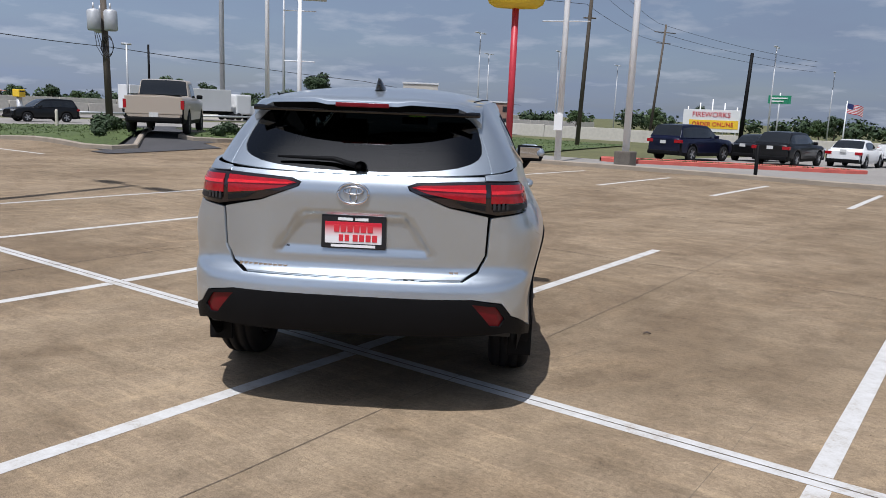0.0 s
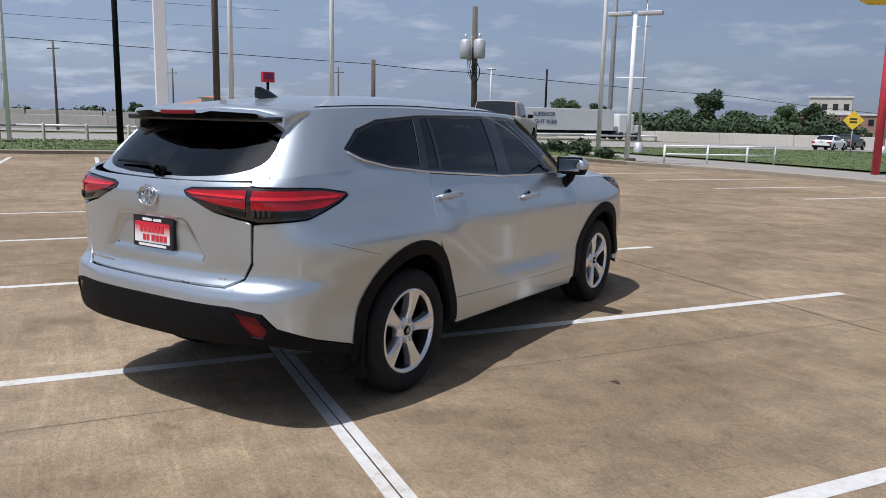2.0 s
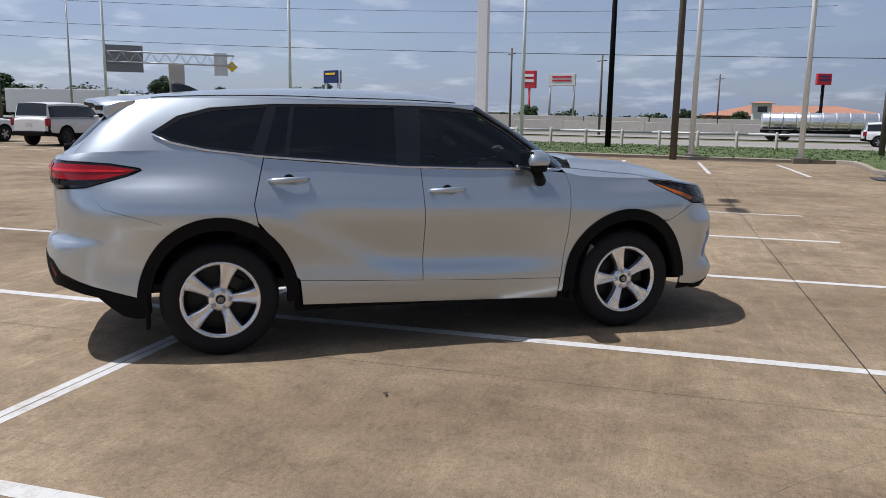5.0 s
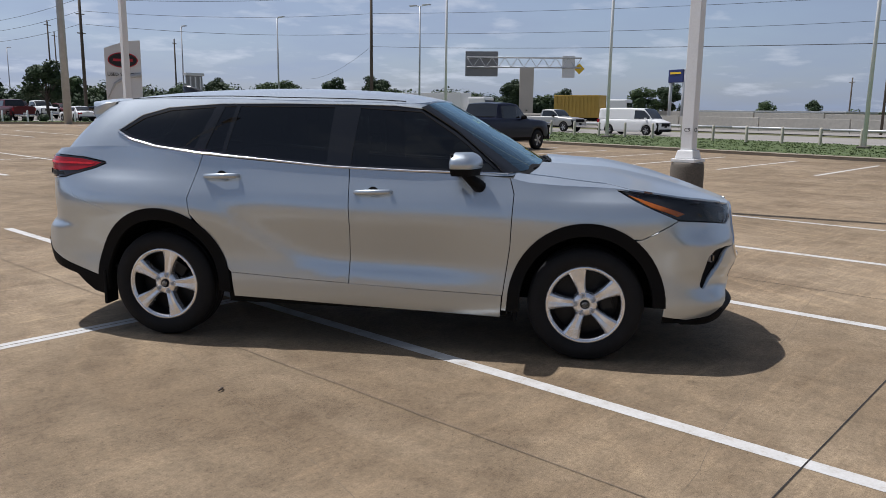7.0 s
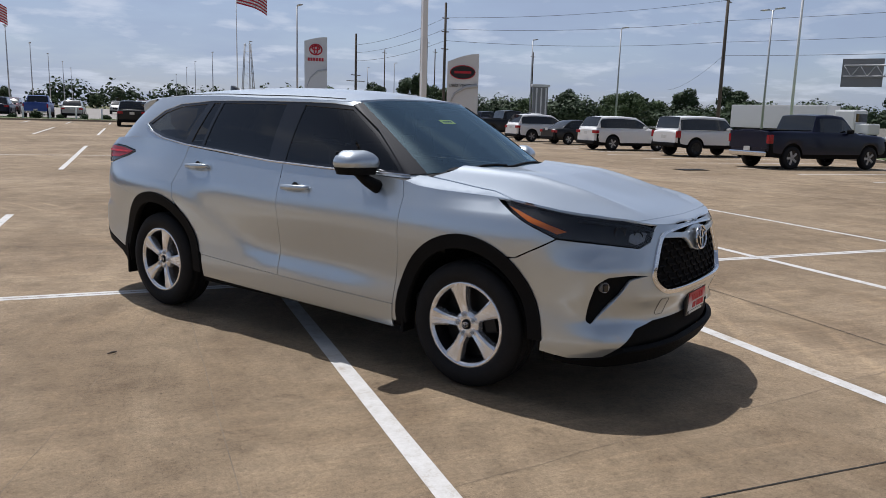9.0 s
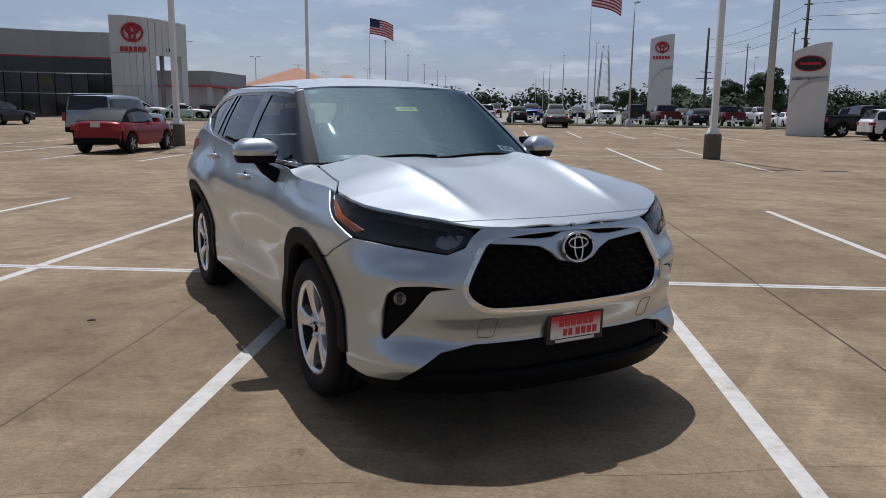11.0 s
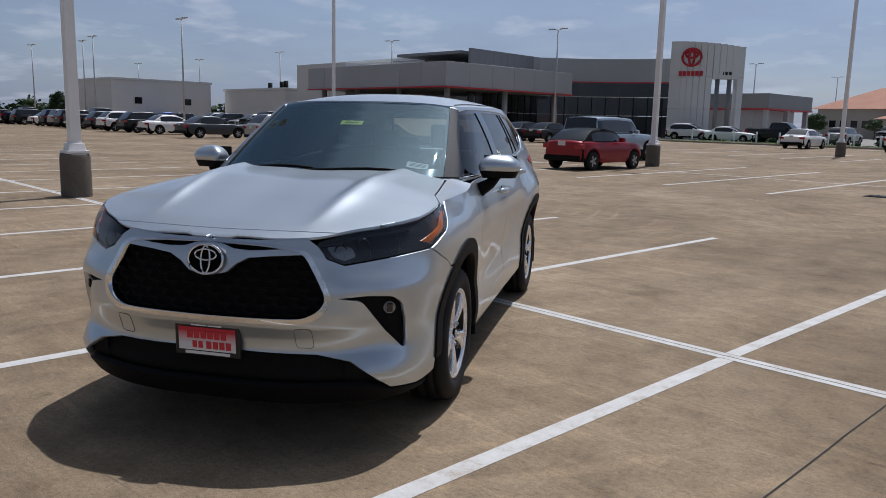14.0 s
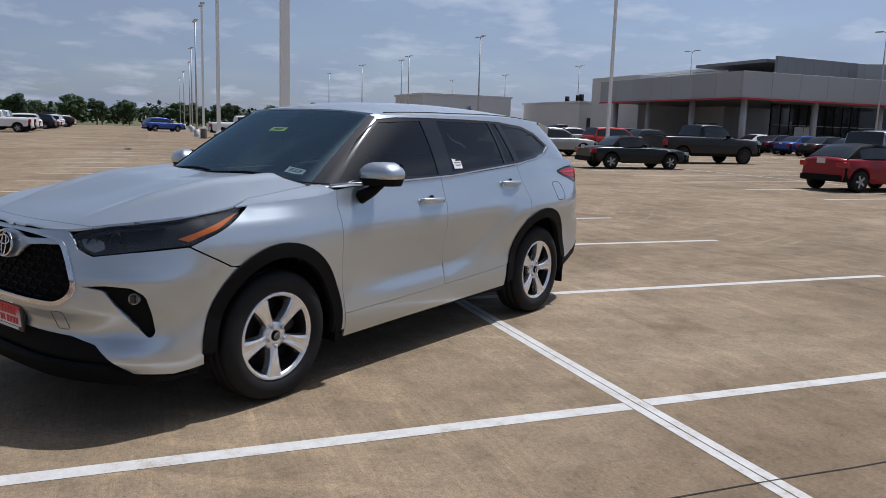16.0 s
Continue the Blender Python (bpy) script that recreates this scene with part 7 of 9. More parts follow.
# ---- poles, lamps and cables ----
def column(x, y, h=10.5, square=True, text="", camera_box=False):
    """A white lamp column on a round concrete plinth."""
    e = elev(x, y)
    c = empty("lamp_column", pose(x, y, e))
    tagged(c, "white steel lamp column on a stained concrete plinth", "lamp post", "lamp columns in the lot")
    bm = bmesh.new()
    add_lathe(bm, [(-0.1, 0.265), (0.70, 0.262), (0.76, 0.255), (0.785, 0.24), (0.785, 0.0)], 28, "z")
    part("plinth", bm, M_BASECONC, c, "stained round concrete plinth")
    bm = bmesh.new()
    add_box(bm, -0.20, 0.20, -0.20, 0.20, 0.785, 0.84, 0.01)
    add_box(bm, -0.16, 0.16, -0.16, 0.16, 0.84, 0.98, 0.02, taper=0.03)
    part("base_plate", bm, M_WPOLE, c)
    bm = bmesh.new()
    add_box(bm, -0.095, 0.095, -0.095, 0.095, 0.96, h, 0.008, taper=0.02)
    part("shaft", bm, M_WPOLE, c)
    for s in (1, -1):
        bm = bmesh.new()
        add_tube(bm, [(0, 0, h - 0.15), (s * 0.5, 0, h - 0.02)], 0.03, 8)
        add_box(bm, min(s * 0.45, s * 1.15), max(s * 0.45, s * 1.15), -0.17, 0.17, h - 0.04, h + 0.06, 0.03)
        part("lamp_head", bm, M_GALV, c)
    if text:
        for a in (0, 90, 180, 270):
            cu = bpy.data.curves.new("marker", "FONT")
            cu.body, cu.size, cu.extrude, cu.align_x = text, 0.085, 0.001, "CENTER"
            cu.materials.append(M_INK)
            ob = hang(new("bay_marker", cu), c)
            ob.matrix_local = pose(0, 0, 0, 0, 0, a) @ pose(0, -0.0985, 1.27, 90, 0, 0)
    if camera_box:
        bm = bmesh.new()
        add_box(bm, 0.10, 0.28, -0.14, 0.14, 4.35, 4.75, 0.02)
        part("speaker_box", bm, M_GALV, c)
        for dz, s in ((5.25, -1), (5.30, 1)):
            bm = bmesh.new()
            add_tube(bm, [(0, 0, dz), (s * 0.25, -0.2, dz + 0.02)], 0.02, 8)
            add_tube(bm, [(s * 0.22, -0.18, dz - 0.02), (s * 0.50, -0.42, dz - 0.08)], 0.05, 10)
            part("security_camera", bm, M_WPOLE, c, "white bullet security camera")
    return c


column(-7.8, -1.2, text="C9")
column(10.35, -1.3, camera_box=True)
column(11.1, -22.3)
column(-7.5, -19.5)
column(11.2, -42.0)
column(37.6, -26.7)
column(36.5, -2.2)
column(60.0, -3.0)


def lamp_master(arms=2, h=10.0):
    c = empty("street_lamp")
    tagged(c, "slim grey lot lamp post with flat LED heads", "lamp post", "lot lamp posts")
    bm = bmesh.new()
    add_tube(bm, [(0, 0, -0.2), (0, 0, h * 0.5), (0, 0, h)], [0.095, 0.08, 0.06], 10)
    add_lathe(bm, [(0, 0.28), (0.6, 0.28), (0.65, 0.0)], 14, "z")
    part("post", bm, M_GALV, c)
    for s in (1, -1)[:arms]:
        bm = bmesh.new()
        add_tube(bm, [(0, 0, h - 0.05), (s * 0.35, 0, h + 0.05)], 0.035, 8)
        add_box(bm, min(s * 0.3, s * 1.0), max(s * 0.3, s * 1.0), -0.16, 0.16, h + 0.02, h + 0.11, 0.03)
        part("lamp_head", bm, M_GALV, c)
    return c


LM2, LM1 = lamp_master(2), lamp_master(1)
spots = [(64.2, -29.0), (89, -30), (108, -29), (130.5, -29), (42, -55.7), (64, -53.8), (89.3, -55), (113, -55), (132, -53), (67.2, -2.9), (95, -4), (119.7, -5), (145.7, -5.3), (168.7, -5.5), (95.7, -31.2),
         (44.7, -104), (45, -136), (44, -162), (44.9, -192), (31.4, -176), (15.5, -101.3), (16, -129.8), (15.9, -156), (15.5, -182.5), (16, -214), (-10.6, -128), (-10, -158), (-9.8, -181), (-9.7, -225), (-13, -102), (-11.4, -61.3),
         (-41.8, -145), (-41.6, -127.3), (-40.6, -73.9), (-41.5, -58), (-43.1, -40.8), (-52.1, 81.7), (-15.4, 76.5), (-15, 106), (-32.8, 28.6), (-40.1, 61.4), (-40.6, 79.3), (-41.2, 98)]
used = {1: False, 2: False}
for i, (x, y) in enumerate(spots):
    one = y < -56 and x < -5
    mst = LM1 if one else LM2
    m4 = pose(x, y, elev(x, y), 0, 0, (90 if x < 20 else 0) + (i * 37 % 11))
    if not used[1 if one else 2]:
        used[1 if one else 2] = True
        mst.matrix_world = m4
    else:
        copy_thing(mst, m4)


def plain_pole(name, x, y, h, r0, r1, mat, label, lean=0.0, base=True, arms=()):
    e = elev(x, y)
    p = empty(name, pose(x, y, e, 0, lean, 0))
    tagged(p, label, "pole")
    bm = bmesh.new()
    add_tube(bm, [(0, 0, -0.3), (0, 0, h * 0.5), (0, 0, h)], [r0, 0.5 * (r0 + r1), r1], 12)
    part("shaft", bm, mat, p)
    if base:
        bm = bmesh.new()
        add_box(bm, -r0 * 2.6, r0 * 2.6, -r0 * 2.6, r0 * 2.6, -0.1, 0.22, 0.03)
        part("footing", bm, M_BASECONC, p)
    for z, w, yaw in arms:
        bm = bmesh.new()
        add_tube(bm, [(-w / 2, 0, 0), (w / 2, 0, 0)], 0.022 if mat is M_WPOLE else 0.06, 6)
        ob = part("crossarm", bm, mat, p)
        ob.matrix_local = pose(0, 0, z, 0, 0, yaw)
    return p


for x, y in ((-25.9, 7.0), (-38.2, -5.8), (-40.0, -21.2), (-41.0, -36)):
    plain_pole("lamp_pole", x, y, 13.0, 0.11, 0.075, M_WPOLE, "tall white pole on the grass verge")
plain_pole("lamp_pole", -21.3, 17.2, 13, 0.10, 0.07, M_WPOLE, "tall white pole by the exit")
p = plain_pole("banner_pole", -9.4, 20.6, 12, 0.12, 0.08, M_WPOLE, "white lamp pole with thin banner arms", base=False, arms=((5.0, 1.7, 20), (7.1, 1.7, 20)))
bm = bmesh.new(); add_box(bm, -0.17, 0.17, -0.13, -0.09, 1.15, 1.75, 0.01); part("panel", bm, M_WPOLE, p)
c2 = plain_pole("lamp_pole", -6.9, 20.9, 12, 0.13, 0.09, M_WPOLE, "white lamp pole on a grey concrete block", base=False)
bm = bmesh.new(); add_box(bm, -0.30, 0.30, -0.30, 0.30, -0.1, 0.55, 0.04); part("footing", bm, M_BASECONC, c2)
bp_ = plain_pole("banner_pole", -19.5, 17.3, 5.75, 0.10, 0.08, M_WPOLE, "white lamp pole with banner arms and flat heads", arms=((3.35, 1.2, 40), (5.3, 1.3, 40)))
for s_ in (1, -1):
    bm = bmesh.new(); add_box(bm, min(s_ * 0.1, s_ * 1.05), max(s_ * 0.1, s_ * 1.05), -0.2, 0.2, 5.72, 5.86, 0.03)
    o_ = part("lamp_head", bm, M_GALV, bp_); o_.matrix_local = pose(0, 0, 0, 0, 0, 40)
plain_pole("monopole", -95.8, 73.4, 45, 0.40, 0.28, M_GALV, "tall grey steel monopole beyond the street")
plain_pole("power_pole", -36.2, -0.8, 12, 0.16, 0.11, M_CLAD, "black-painted steel pole on the verge", base=False)
plain_pole("power_pole", -26.1, 2.4, 13, 0.14, 0.10, M_WOODPOLE, "tall grey timber pole beside the verge", base=False)
plain_pole("lamp_pole", -26.9, 3.1, 13, 0.11, 0.08, M_WPOLE, "white lamp pole beside a timber pole")
plain_pole("power_pole", -121.7, 77.7, 12.1, 0.22, 0.18, M_CLAD, "dark timber pole beyond the motorway", base=False)
plain_pole("power_pole", -34.3, 11.8, 4.75, 0.14, 0.11, M_WOODPOLE, "short weathered timber pole beside the road", base=False)
plain_pole("power_pole", -30.4, 83.8, 13.5, 0.17, 0.11, M_WOODPOLE, "timber power pole with crossarms", lean=4, base=False, arms=((12.6, 2.4, 30), (11.4, 1.6, 30)))
plain_pole("power_pole", -15.6, 67.6, 8.6, 0.2, 0.15, M_CLAD, "dark weathered timber pole beyond the street", lean=2, base=False)
plain_pole("power_pole", -21.6, 47.0, 16, 0.17, 0.10, M_WOODPOLE, "timber power pole by the side street", lean=2, base=False, arms=((9.0, 0.9, 30), (11.0, 1.2, 30)))
plain_pole("power_pole", -22.4, -60.2, 22, 0.32, 0.2, M_GALV, "tall dark steel power pole", base=False)
plain_pole("power_pole", -29.7, -73.4, 13.2, 0.18, 0.12, M_WOODPOLE, "timber power pole with insulator arms", base=False, arms=((11.6, 0.8, 0), (10.2, 0.8, 0), (8.4, 0.8, 0)))
plain_pole("power_pole", -27.3, -100.7, 12.0, 0.2, 0.14, M_WOODPOLE, "timber pole with antenna frame", base=False, arms=((5.6, 2.6, 0), (6.4, 2.2, 40), (5.0, 1.8, 80)))
plain_pole("power_pole", -57.2, -61.8, 15.5, 0.22, 0.15, M_WOODPOLE, "timber power pole with a top crossarm", base=False, arms=((14.3, 3.0, 35),))
for x, y, h in ((-85, -5, 9), (-88, -16, 10), (-100, 30, 9), (-45, -120, 14), (-60, -110, 12), (-50, -160, 15), (-58, -150, 15), (-120, 10, 9), (-130, -30, 8)):
    plain_pole("power_pole", x, y, h, 0.15, 0.1, M_WOODPOLE, "distant weathered timber utility pole", base=False, arms=((h - 0.7, 1.8, 40),))


def transformer_pole(x, y):
    e = elev(x, y)
    p = empty("transformer_pole", pose(x, y, e, 0, -2, 0) @ Matrix.Diagonal((1.45, 1.45, 1.07, 1)))
    tagged(p, "weathered timber pole carrying grey transformer cans and coiled cable", "utility pole")
    bm = bmesh.new()
    add_tube(bm, [(0, 0, -0.3), (0, 0, 4), (0, 0, 7.6)], [0.13, 0.115, 0.10], 12)
    part("shaft", bm, M_WOODPOLE, p)
    for s, yy in ((1, 0.0), (-1, 0.1), (0.1, -0.42)):
        bm = bmesh.new()
        add_lathe(bm, [(4.85, 0.0), (4.85, 0.20), (4.9, 0.23), (5.75, 0.23), (5.82, 0.19), (5.88, 0.05), (5.88, 0.0)], 18, "z", centre=(s * 0.42, yy, 0.0))
        add_tube(bm, [(s * 0.42, yy, 5.85), (s * 0.42, yy, 6.15)], 0.035, 8)
        add_box(bm, min(0, s * 0.25), max(0.01, s * 0.25), yy - 0.03, yy + 0.03, 5.3, 5.4, 0.0)
        part("transformer", bm, M_GALV, p, "grey cylindrical transformer")
    for k in range(4):
        bm = bmesh.new()
        r = 0.36 + 0.06 * k
        add_tube(bm, [(0.42 + r * math.cos(a) * 0.7, -0.1 - 0.03 * k, 4.1 + r * math.sin(a)) for a in [math.tau * j / 20 for j in range(21)]], 0.014, 5, cap=False)
        part("cable_coil", bm, M_WIRE, p)
    for k in range(3):
        bm = bmesh.new()
        add_tube(bm, [(-0.42 + 0.4 * k, 0, 5.9), (-0.85 + 0.1 * k, 0.1, 5.0), (-0.75 + 0.2 * k, 0.1, 4.2), (-0.1, 0.05, 3.4)], 0.012, 5)
        part("drop_cable", bm, M_WIRE, p)
    return p


transformer_pole(-35.0, 18.3)
plain_pole("lamp_pole", -34.2, 18.9, 4.6, 0.06, 0.05, M_GALV, "short grey pole with a small fixture", base=False, arms=((4.6, 0.5, 60),))


def cable(a, b, sag, label="thin black overhead cable between poles", r=0.018):
    pts = []
    for k in range(25):
        t = k / 24
        p = Vector(a).lerp(Vector(b), t)
        p.z -= sag * 4 * t * (1 - t)
        pts.append(p)
    bm = bmesh.new()
    add_tube(bm, pts, r, 4, cap=False)
    ob = part("overhead_cable", bm, M_WIRE, None)
    return tagged(ob, label, "cable", "overhead cables")


cable((-57.2, -61.8, 8.6), (-34.3, 11.8, 4.35), 0.35)
cable((-34.3, 11.8, 4.35), (-35.0, 18.3, 4.22), 0.05)
cable((-35.0, 18.3, 4.22), (-36.6, 40.3, 3.6), 0.08)
cable((-36.6, 40.3, 3.6), (-40.0, 70.0, 2.6), 0.2)
cable((-57.2, -61.8, 8.6), (-95, -120, 7.5), 0.8)
for dz in (0, 2.2, 4.3):
    cable((-29.7, -73.4, 9.4 + dz * 0.55), (-57.2, -61.8, 10.0 + dz), 0.5)
    cable((-57.2, -61.8, 10.0 + dz), (-92, 20, 12 + dz), 1.0)
    cable((-29.7, -73.4, 9.4 + dz * 0.55), (-27.3, -100.7, 8.6 + dz * 0.5), 0.5)
for dz in (0, 1.0, 2.0):
    cable((-21.6, 47.0, 9.5 + dz * 1.6), (-30.4, 83.8, 10.6 + dz), 0.4)
    cable((-21.6, 47.0, 9.5 + dz * 1.6), (-52, 10, 12.5 + dz * 1.6), 0.6)
    cable((-30.4, 83.8, 10.6 + dz), (-15.6, 97.6, 8.0 + dz * 0.6), 0.4)

# ---- kerbs, verge, islands ----
W_KERB = [(-32.5, -62), (-30.0, -24), (-28.4, -14), (-27.2, -4), (-26.4, 3.8), (-26.0, 8.3), (-19.0, 7.9), (-18.1, 8.3), (-18.0, 9.0), (-22.4, 12.4), (-29.5, 16.5)]
kerb("kerb", W_KERB, "weathered concrete kerb of the grass verge")
turf("grass_verge", [(-32.4, -62), (-29.9, -24), (-28.3, -14), (-27.1, -4), (-26.3, 3.9), (-25.9, 8.4), (-19.0, 8.0), (-18.2, 8.5), (-22.5, 12.5), (-29.6, 16.6), (-43.5, 24), (-43.0, 8), (-43.6, -8), (-46.5, -24), (-52, -62)], "mown green grass verge with low posts", 0.12, dens=5.0)
N_ISL = [(-28.5, 20.2), (-24.6, 17.2), (-19.8, 12.1), (-19.1, 11.4), (-18.5, 11.5), (-18.2, 12.2), (-18.1, 16.2), (-17.3, 17.7), (-13.6, 18.7), (-9.9, 18.7), (-4.6, 19.3), (1.5, 19.3), (14, 19.6), (40, 20.2)]
kerb("kerb", N_ISL, "weathered concrete kerb along the north side")
turf("grass_island", [(-28.4, 20.3), (-24.5, 17.3), (-19.7, 12.2), (-19.0, 11.6), (-18.5, 11.7), (-18.3, 12.3), (-18.2, 16.2), (-19.6, 17.8), (-22.5, 19.6), (-26, 21.6)], "mown grass island beside the exit ramp", 0.12, dens=8.0, seed=5)
ramp_way = drape("driveway", steps(-46, -16, 60), steps(7, 38, 62), M_ASPHALT, 0.022, lambda x, y: -2.3 < (x + 17.4) * 0.57 + (y - 9.4) * 0.82 + 0.0 and abs((x + 17.4) * 0.50 + (y - 9.4) * 0.866) < 1.75 + 0.06 * max(0, -17 - x) and x < -17.2)
tagged(ramp_way, "dark asphalt exit ramp between kerbed islands", "driveway", kind="structure")
# street and motorway beyond the verge
street = drape("road", steps(-66, -44, 6), steps(-180, 200, 60), M_ROAD, 0.02, lambda x, y: True)
tagged(street, "pale concrete frontage road", "road", kind="structure")
side_st = drape("side_road", steps(-60, 60, 48), steps(20, 25, 4), M_ROAD, 0.015, None)
tagged(side_st, "pale concrete side street", "road", kind="structure")
nlot = drape("north_lot", steps(-9, 60, 28), steps(25, 62, 18), M_ROAD, 0.012, None)
tagged(nlot, "pale concrete lot beyond the side street", "pavement", kind="structure")
kerb("red_kerb", [(-9.0, 23.6), (-9.4, 24.6), (-8.6, 25.4), (-1.4, 31.2), (-0.6, 30.6), (-1.2, 29.6), (-7.6, 23.8)], "red-painted kerb round a planted island", material=M_REDKERB, height=0.17, closed=True)
turf("planted_island", [(-9.0, 24.6), (-8.4, 25.2), (-1.4, 31.0), (-1.0, 30.2), (-7.4, 24.2)], "low planting inside the red kerb", 0.13, dens=14, seed=8)
turf("far_lawn", [(-42, 27), (-14, 27), (-22, 58), (-44, 60)], "green lawn beyond the side street", 0.015, dens=2.0, seed=9)
slot = drape("sales_lot", steps(-60, 70, 40), steps(-240, -66.5, 60), M_ROAD, 0.01, None)
tagged(slot, "pale concrete sales lot to the south", "pavement", kind="structure")
kerb("kerb", [(-34, -61.5), (-8, -62), (15, -61.2), (28, -58.5), (36, -58)], "planted kerb at the south end of the lot")
turf("planting_bed", [(-34, -61.7), (-8, -62.2), (15, -61.4), (28, -58.7), (34, -60), (30, -66), (-34, -66.5)], "planting bed with grass along the south kerb", 0.13, dens=4, seed=12)

# bollards along the verge
bm = bmesh.new()
add_lathe(bm, [(0, 0.085), (0.86, 0.085), (0.93, 0.06), (0.96, 0.0)], 14, "z")
bol = part("bollard", bm, surface("pale_timber_post", (0.52, 0.48, 0.40), 0.85, vary=0.2, scale=4, fine=40), None, smooth=True)
tagged(bol, "low pale timber post on the grass verge", "bollard", "verge posts")
first = True
for k in range(-24, 11):
    y = -2.3 + 2.06 * k
    x = -39.6 + 0.10 * min(0, y) - 0.05 * max(0, y)
    if 9 < y < 18:
        continue
    m4 = pose(x, y, elev(x, y) + 0.10)
    if first:
        bol.matrix_world = m4
        first = False
    else:
        copy_thing(bol, m4)
bm = bmesh.new()
add_lathe(bm, [(0, 0.06), (1.0, 0.06), (1.03, 0.0)], 12, "z")
bk = part("marker_post", bm, M_CLAD, None, smooth=True)
tagged(bk, "slim black marker post by the north kerb", "bollard")
bk.matrix_world = pose(-2.6, 21.4, elev(-2.6, 21.4))
bm = bmesh.new()
add_lathe(bm, [(0, 0.07), (0.9, 0.07), (0.95, 0.0)], 12, "z")
wb0 = part("white_post", bm, M_WPOLE, None, smooth=True)
tagged(wb0, "short white post in the planting bed", "bollard", "white bed posts")
for i in range(34):
    x = -32 + 1.9 * i
    m4 = pose(x, -63.6 + (0.10 * max(0, x - 10)), elev(x, -63.6) + 0.1)
    if i == 0:
        wb0.matrix_world = m4
    else:
        copy_thing(wb0, m4)

# ---- foliage ----
M_LEAF = surface("leaf_green", (0.050, 0.085, 0.026), 0.75, vary=0.5, scale=0.8, fine=5)
M_LEAF2 = surface("leaf_dark_green", (0.034, 0.060, 0.022), 0.75, vary=0.5, scale=0.8, fine=5)
M_BARK = surface("bark", (0.09, 0.07, 0.055), 0.9, vary=0.3, scale=3, fine=20, bump=0.4)


def leaves(verts, faces, centre, rad, n, size, rnd, inner=0.55):
    """Small leaf clumps scattered through a lump of foliage."""
    for _ in range(n):
        d = Vector((rnd.gauss(0, 1), rnd.gauss(0, 1), rnd.gauss(0, 1))).normalized()
        r = rnd.uniform(inner, 1.08 if inner > 0.5 else 1.0)
        c = Vector(centre) + Vector((d.x * rad[0], d.y * rad[1], d.z * rad[2])) * r
        a = Vector((rnd.uniform(-1, 1), rnd.uniform(-1, 1), rnd.uniform(-0.6, 0.6))).normalized()
        b = a.cross(d).normalized() if a.cross(d).length > 0.1 else a.cross(Vector((0, 0, 1))).normalized()
        s = size * rnd.uniform(0.6, 1.4)
        i = len(verts)
        verts += [c - a * s, c + b * s * 0.7, c + a * s, c - b * s * 0.7]
        faces.append((i, i + 1, i + 2, i + 3))


def tree(name, h, spread, seed, mat, label, leaf=0.22, lumps=18, per=260, trunk=0.35):
    rnd = random.Random(seed)
    t = empty(name)
    tagged(t, label, "tree", "trees round the lot")
    bm = bmesh.new()
    add_tube(bm, [(0, 0, -0.2), (0.1, 0, h * trunk), (0.05, 0.1, h * 0.8)], [h * 0.03, h * 0.022, h * 0.006], 9)
    cents = []
    for i in range(lumps):
        a, rr_ = rnd.uniform(0, math.tau), spread * math.sqrt(rnd.random()) * 0.85
        z = h * rnd.uniform(trunk + 0.06, 0.92)
        rr_ *= 1.0 - 0.55 * max(0, (z / h - 0.55)) / 0.4
        cents.append(Vector((rr_ * math.cos(a), rr_ * math.sin(a), z)))
    for c in cents[: lumps // 2]:
        add_tube(bm, [(0.05, 0, h * trunk * rnd.uniform(0.7, 1.2)), c * 0.6 + Vector((0, 0, h * trunk * 0.4)), c], [h * 0.012, h * 0.008, h * 0.003], 6)
    part("trunk", bm, M_BARK, t)
    verts, faces = [], []
    for c in cents:
        r = spread * rnd.uniform(0.28, 0.48)
        leaves(verts, faces, c, (r, r, r * 0.75), per, leaf, rnd)
    hang(new("crown", mesh_of("crown", verts, faces, mat, smooth=False)), t)
    return t


TREES = [tree("tree", 9.0, 4.2, 1, M_LEAF, "broad green roadside tree with dense crown", 0.26), tree("tree", 10.5, 3.6, 2, M_LEAF2, "tall dark green tree with uneven crown", 0.26), tree("tree", 7.0, 3.4, 3, M_LEAF, "rounded green tree with low crown", 0.24, 12, 140)]
placed = [0, 0, 0]
tspots = []
tr = random.Random(21)
for a, b, n, s0, s1 in (((-60, -105), (-105, -66), 14, 0.45, 0.68), ((-45, -110), (-20, -150), 7, 0.5, 0.65), ((-60, -88), (-82, -80), 5, 0.4, 0.55), ((-108, -62), (-122, -50), 4, 0.5, 0.66), ((-125, -45), (-140, -20), 4, 0.4, 0.5),
                          ((-150, 5), (-140, 60), 8, 0.36, 0.5), ((-118, 82), (-78, 98), 8, 0.55, 0.8), ((-150, 60), (-122, 84), 6, 0.4, 0.55), ((-70, 150), (10, 160), 9, 0.5, 0.65), ((10, 70), (40, 80), 6, 0.9, 1.1),
                          ((150, 40), (190, -10), 16, 0.5, 0.66), ((190, -12), (170, -60), 9, 0.45, 0.6), ((60, -180), (-60, -230), 16, 0.35, 0.5), ((-30, -80), (-52, -74), 3, 0.5, 0.6), ((25, -116), (40, -112), 3, 0.35, 0.5)):
    for i in range(n):
        t = (i + tr.uniform(-0.3, 0.3)) / max(1, n - 1)
        tspots.append((a[0] + (b[0] - a[0]) * t + tr.uniform(-3, 3), a[1] + (b[1] - a[1]) * t + tr.uniform(-3, 3), tr.uniform(s0, s1)))
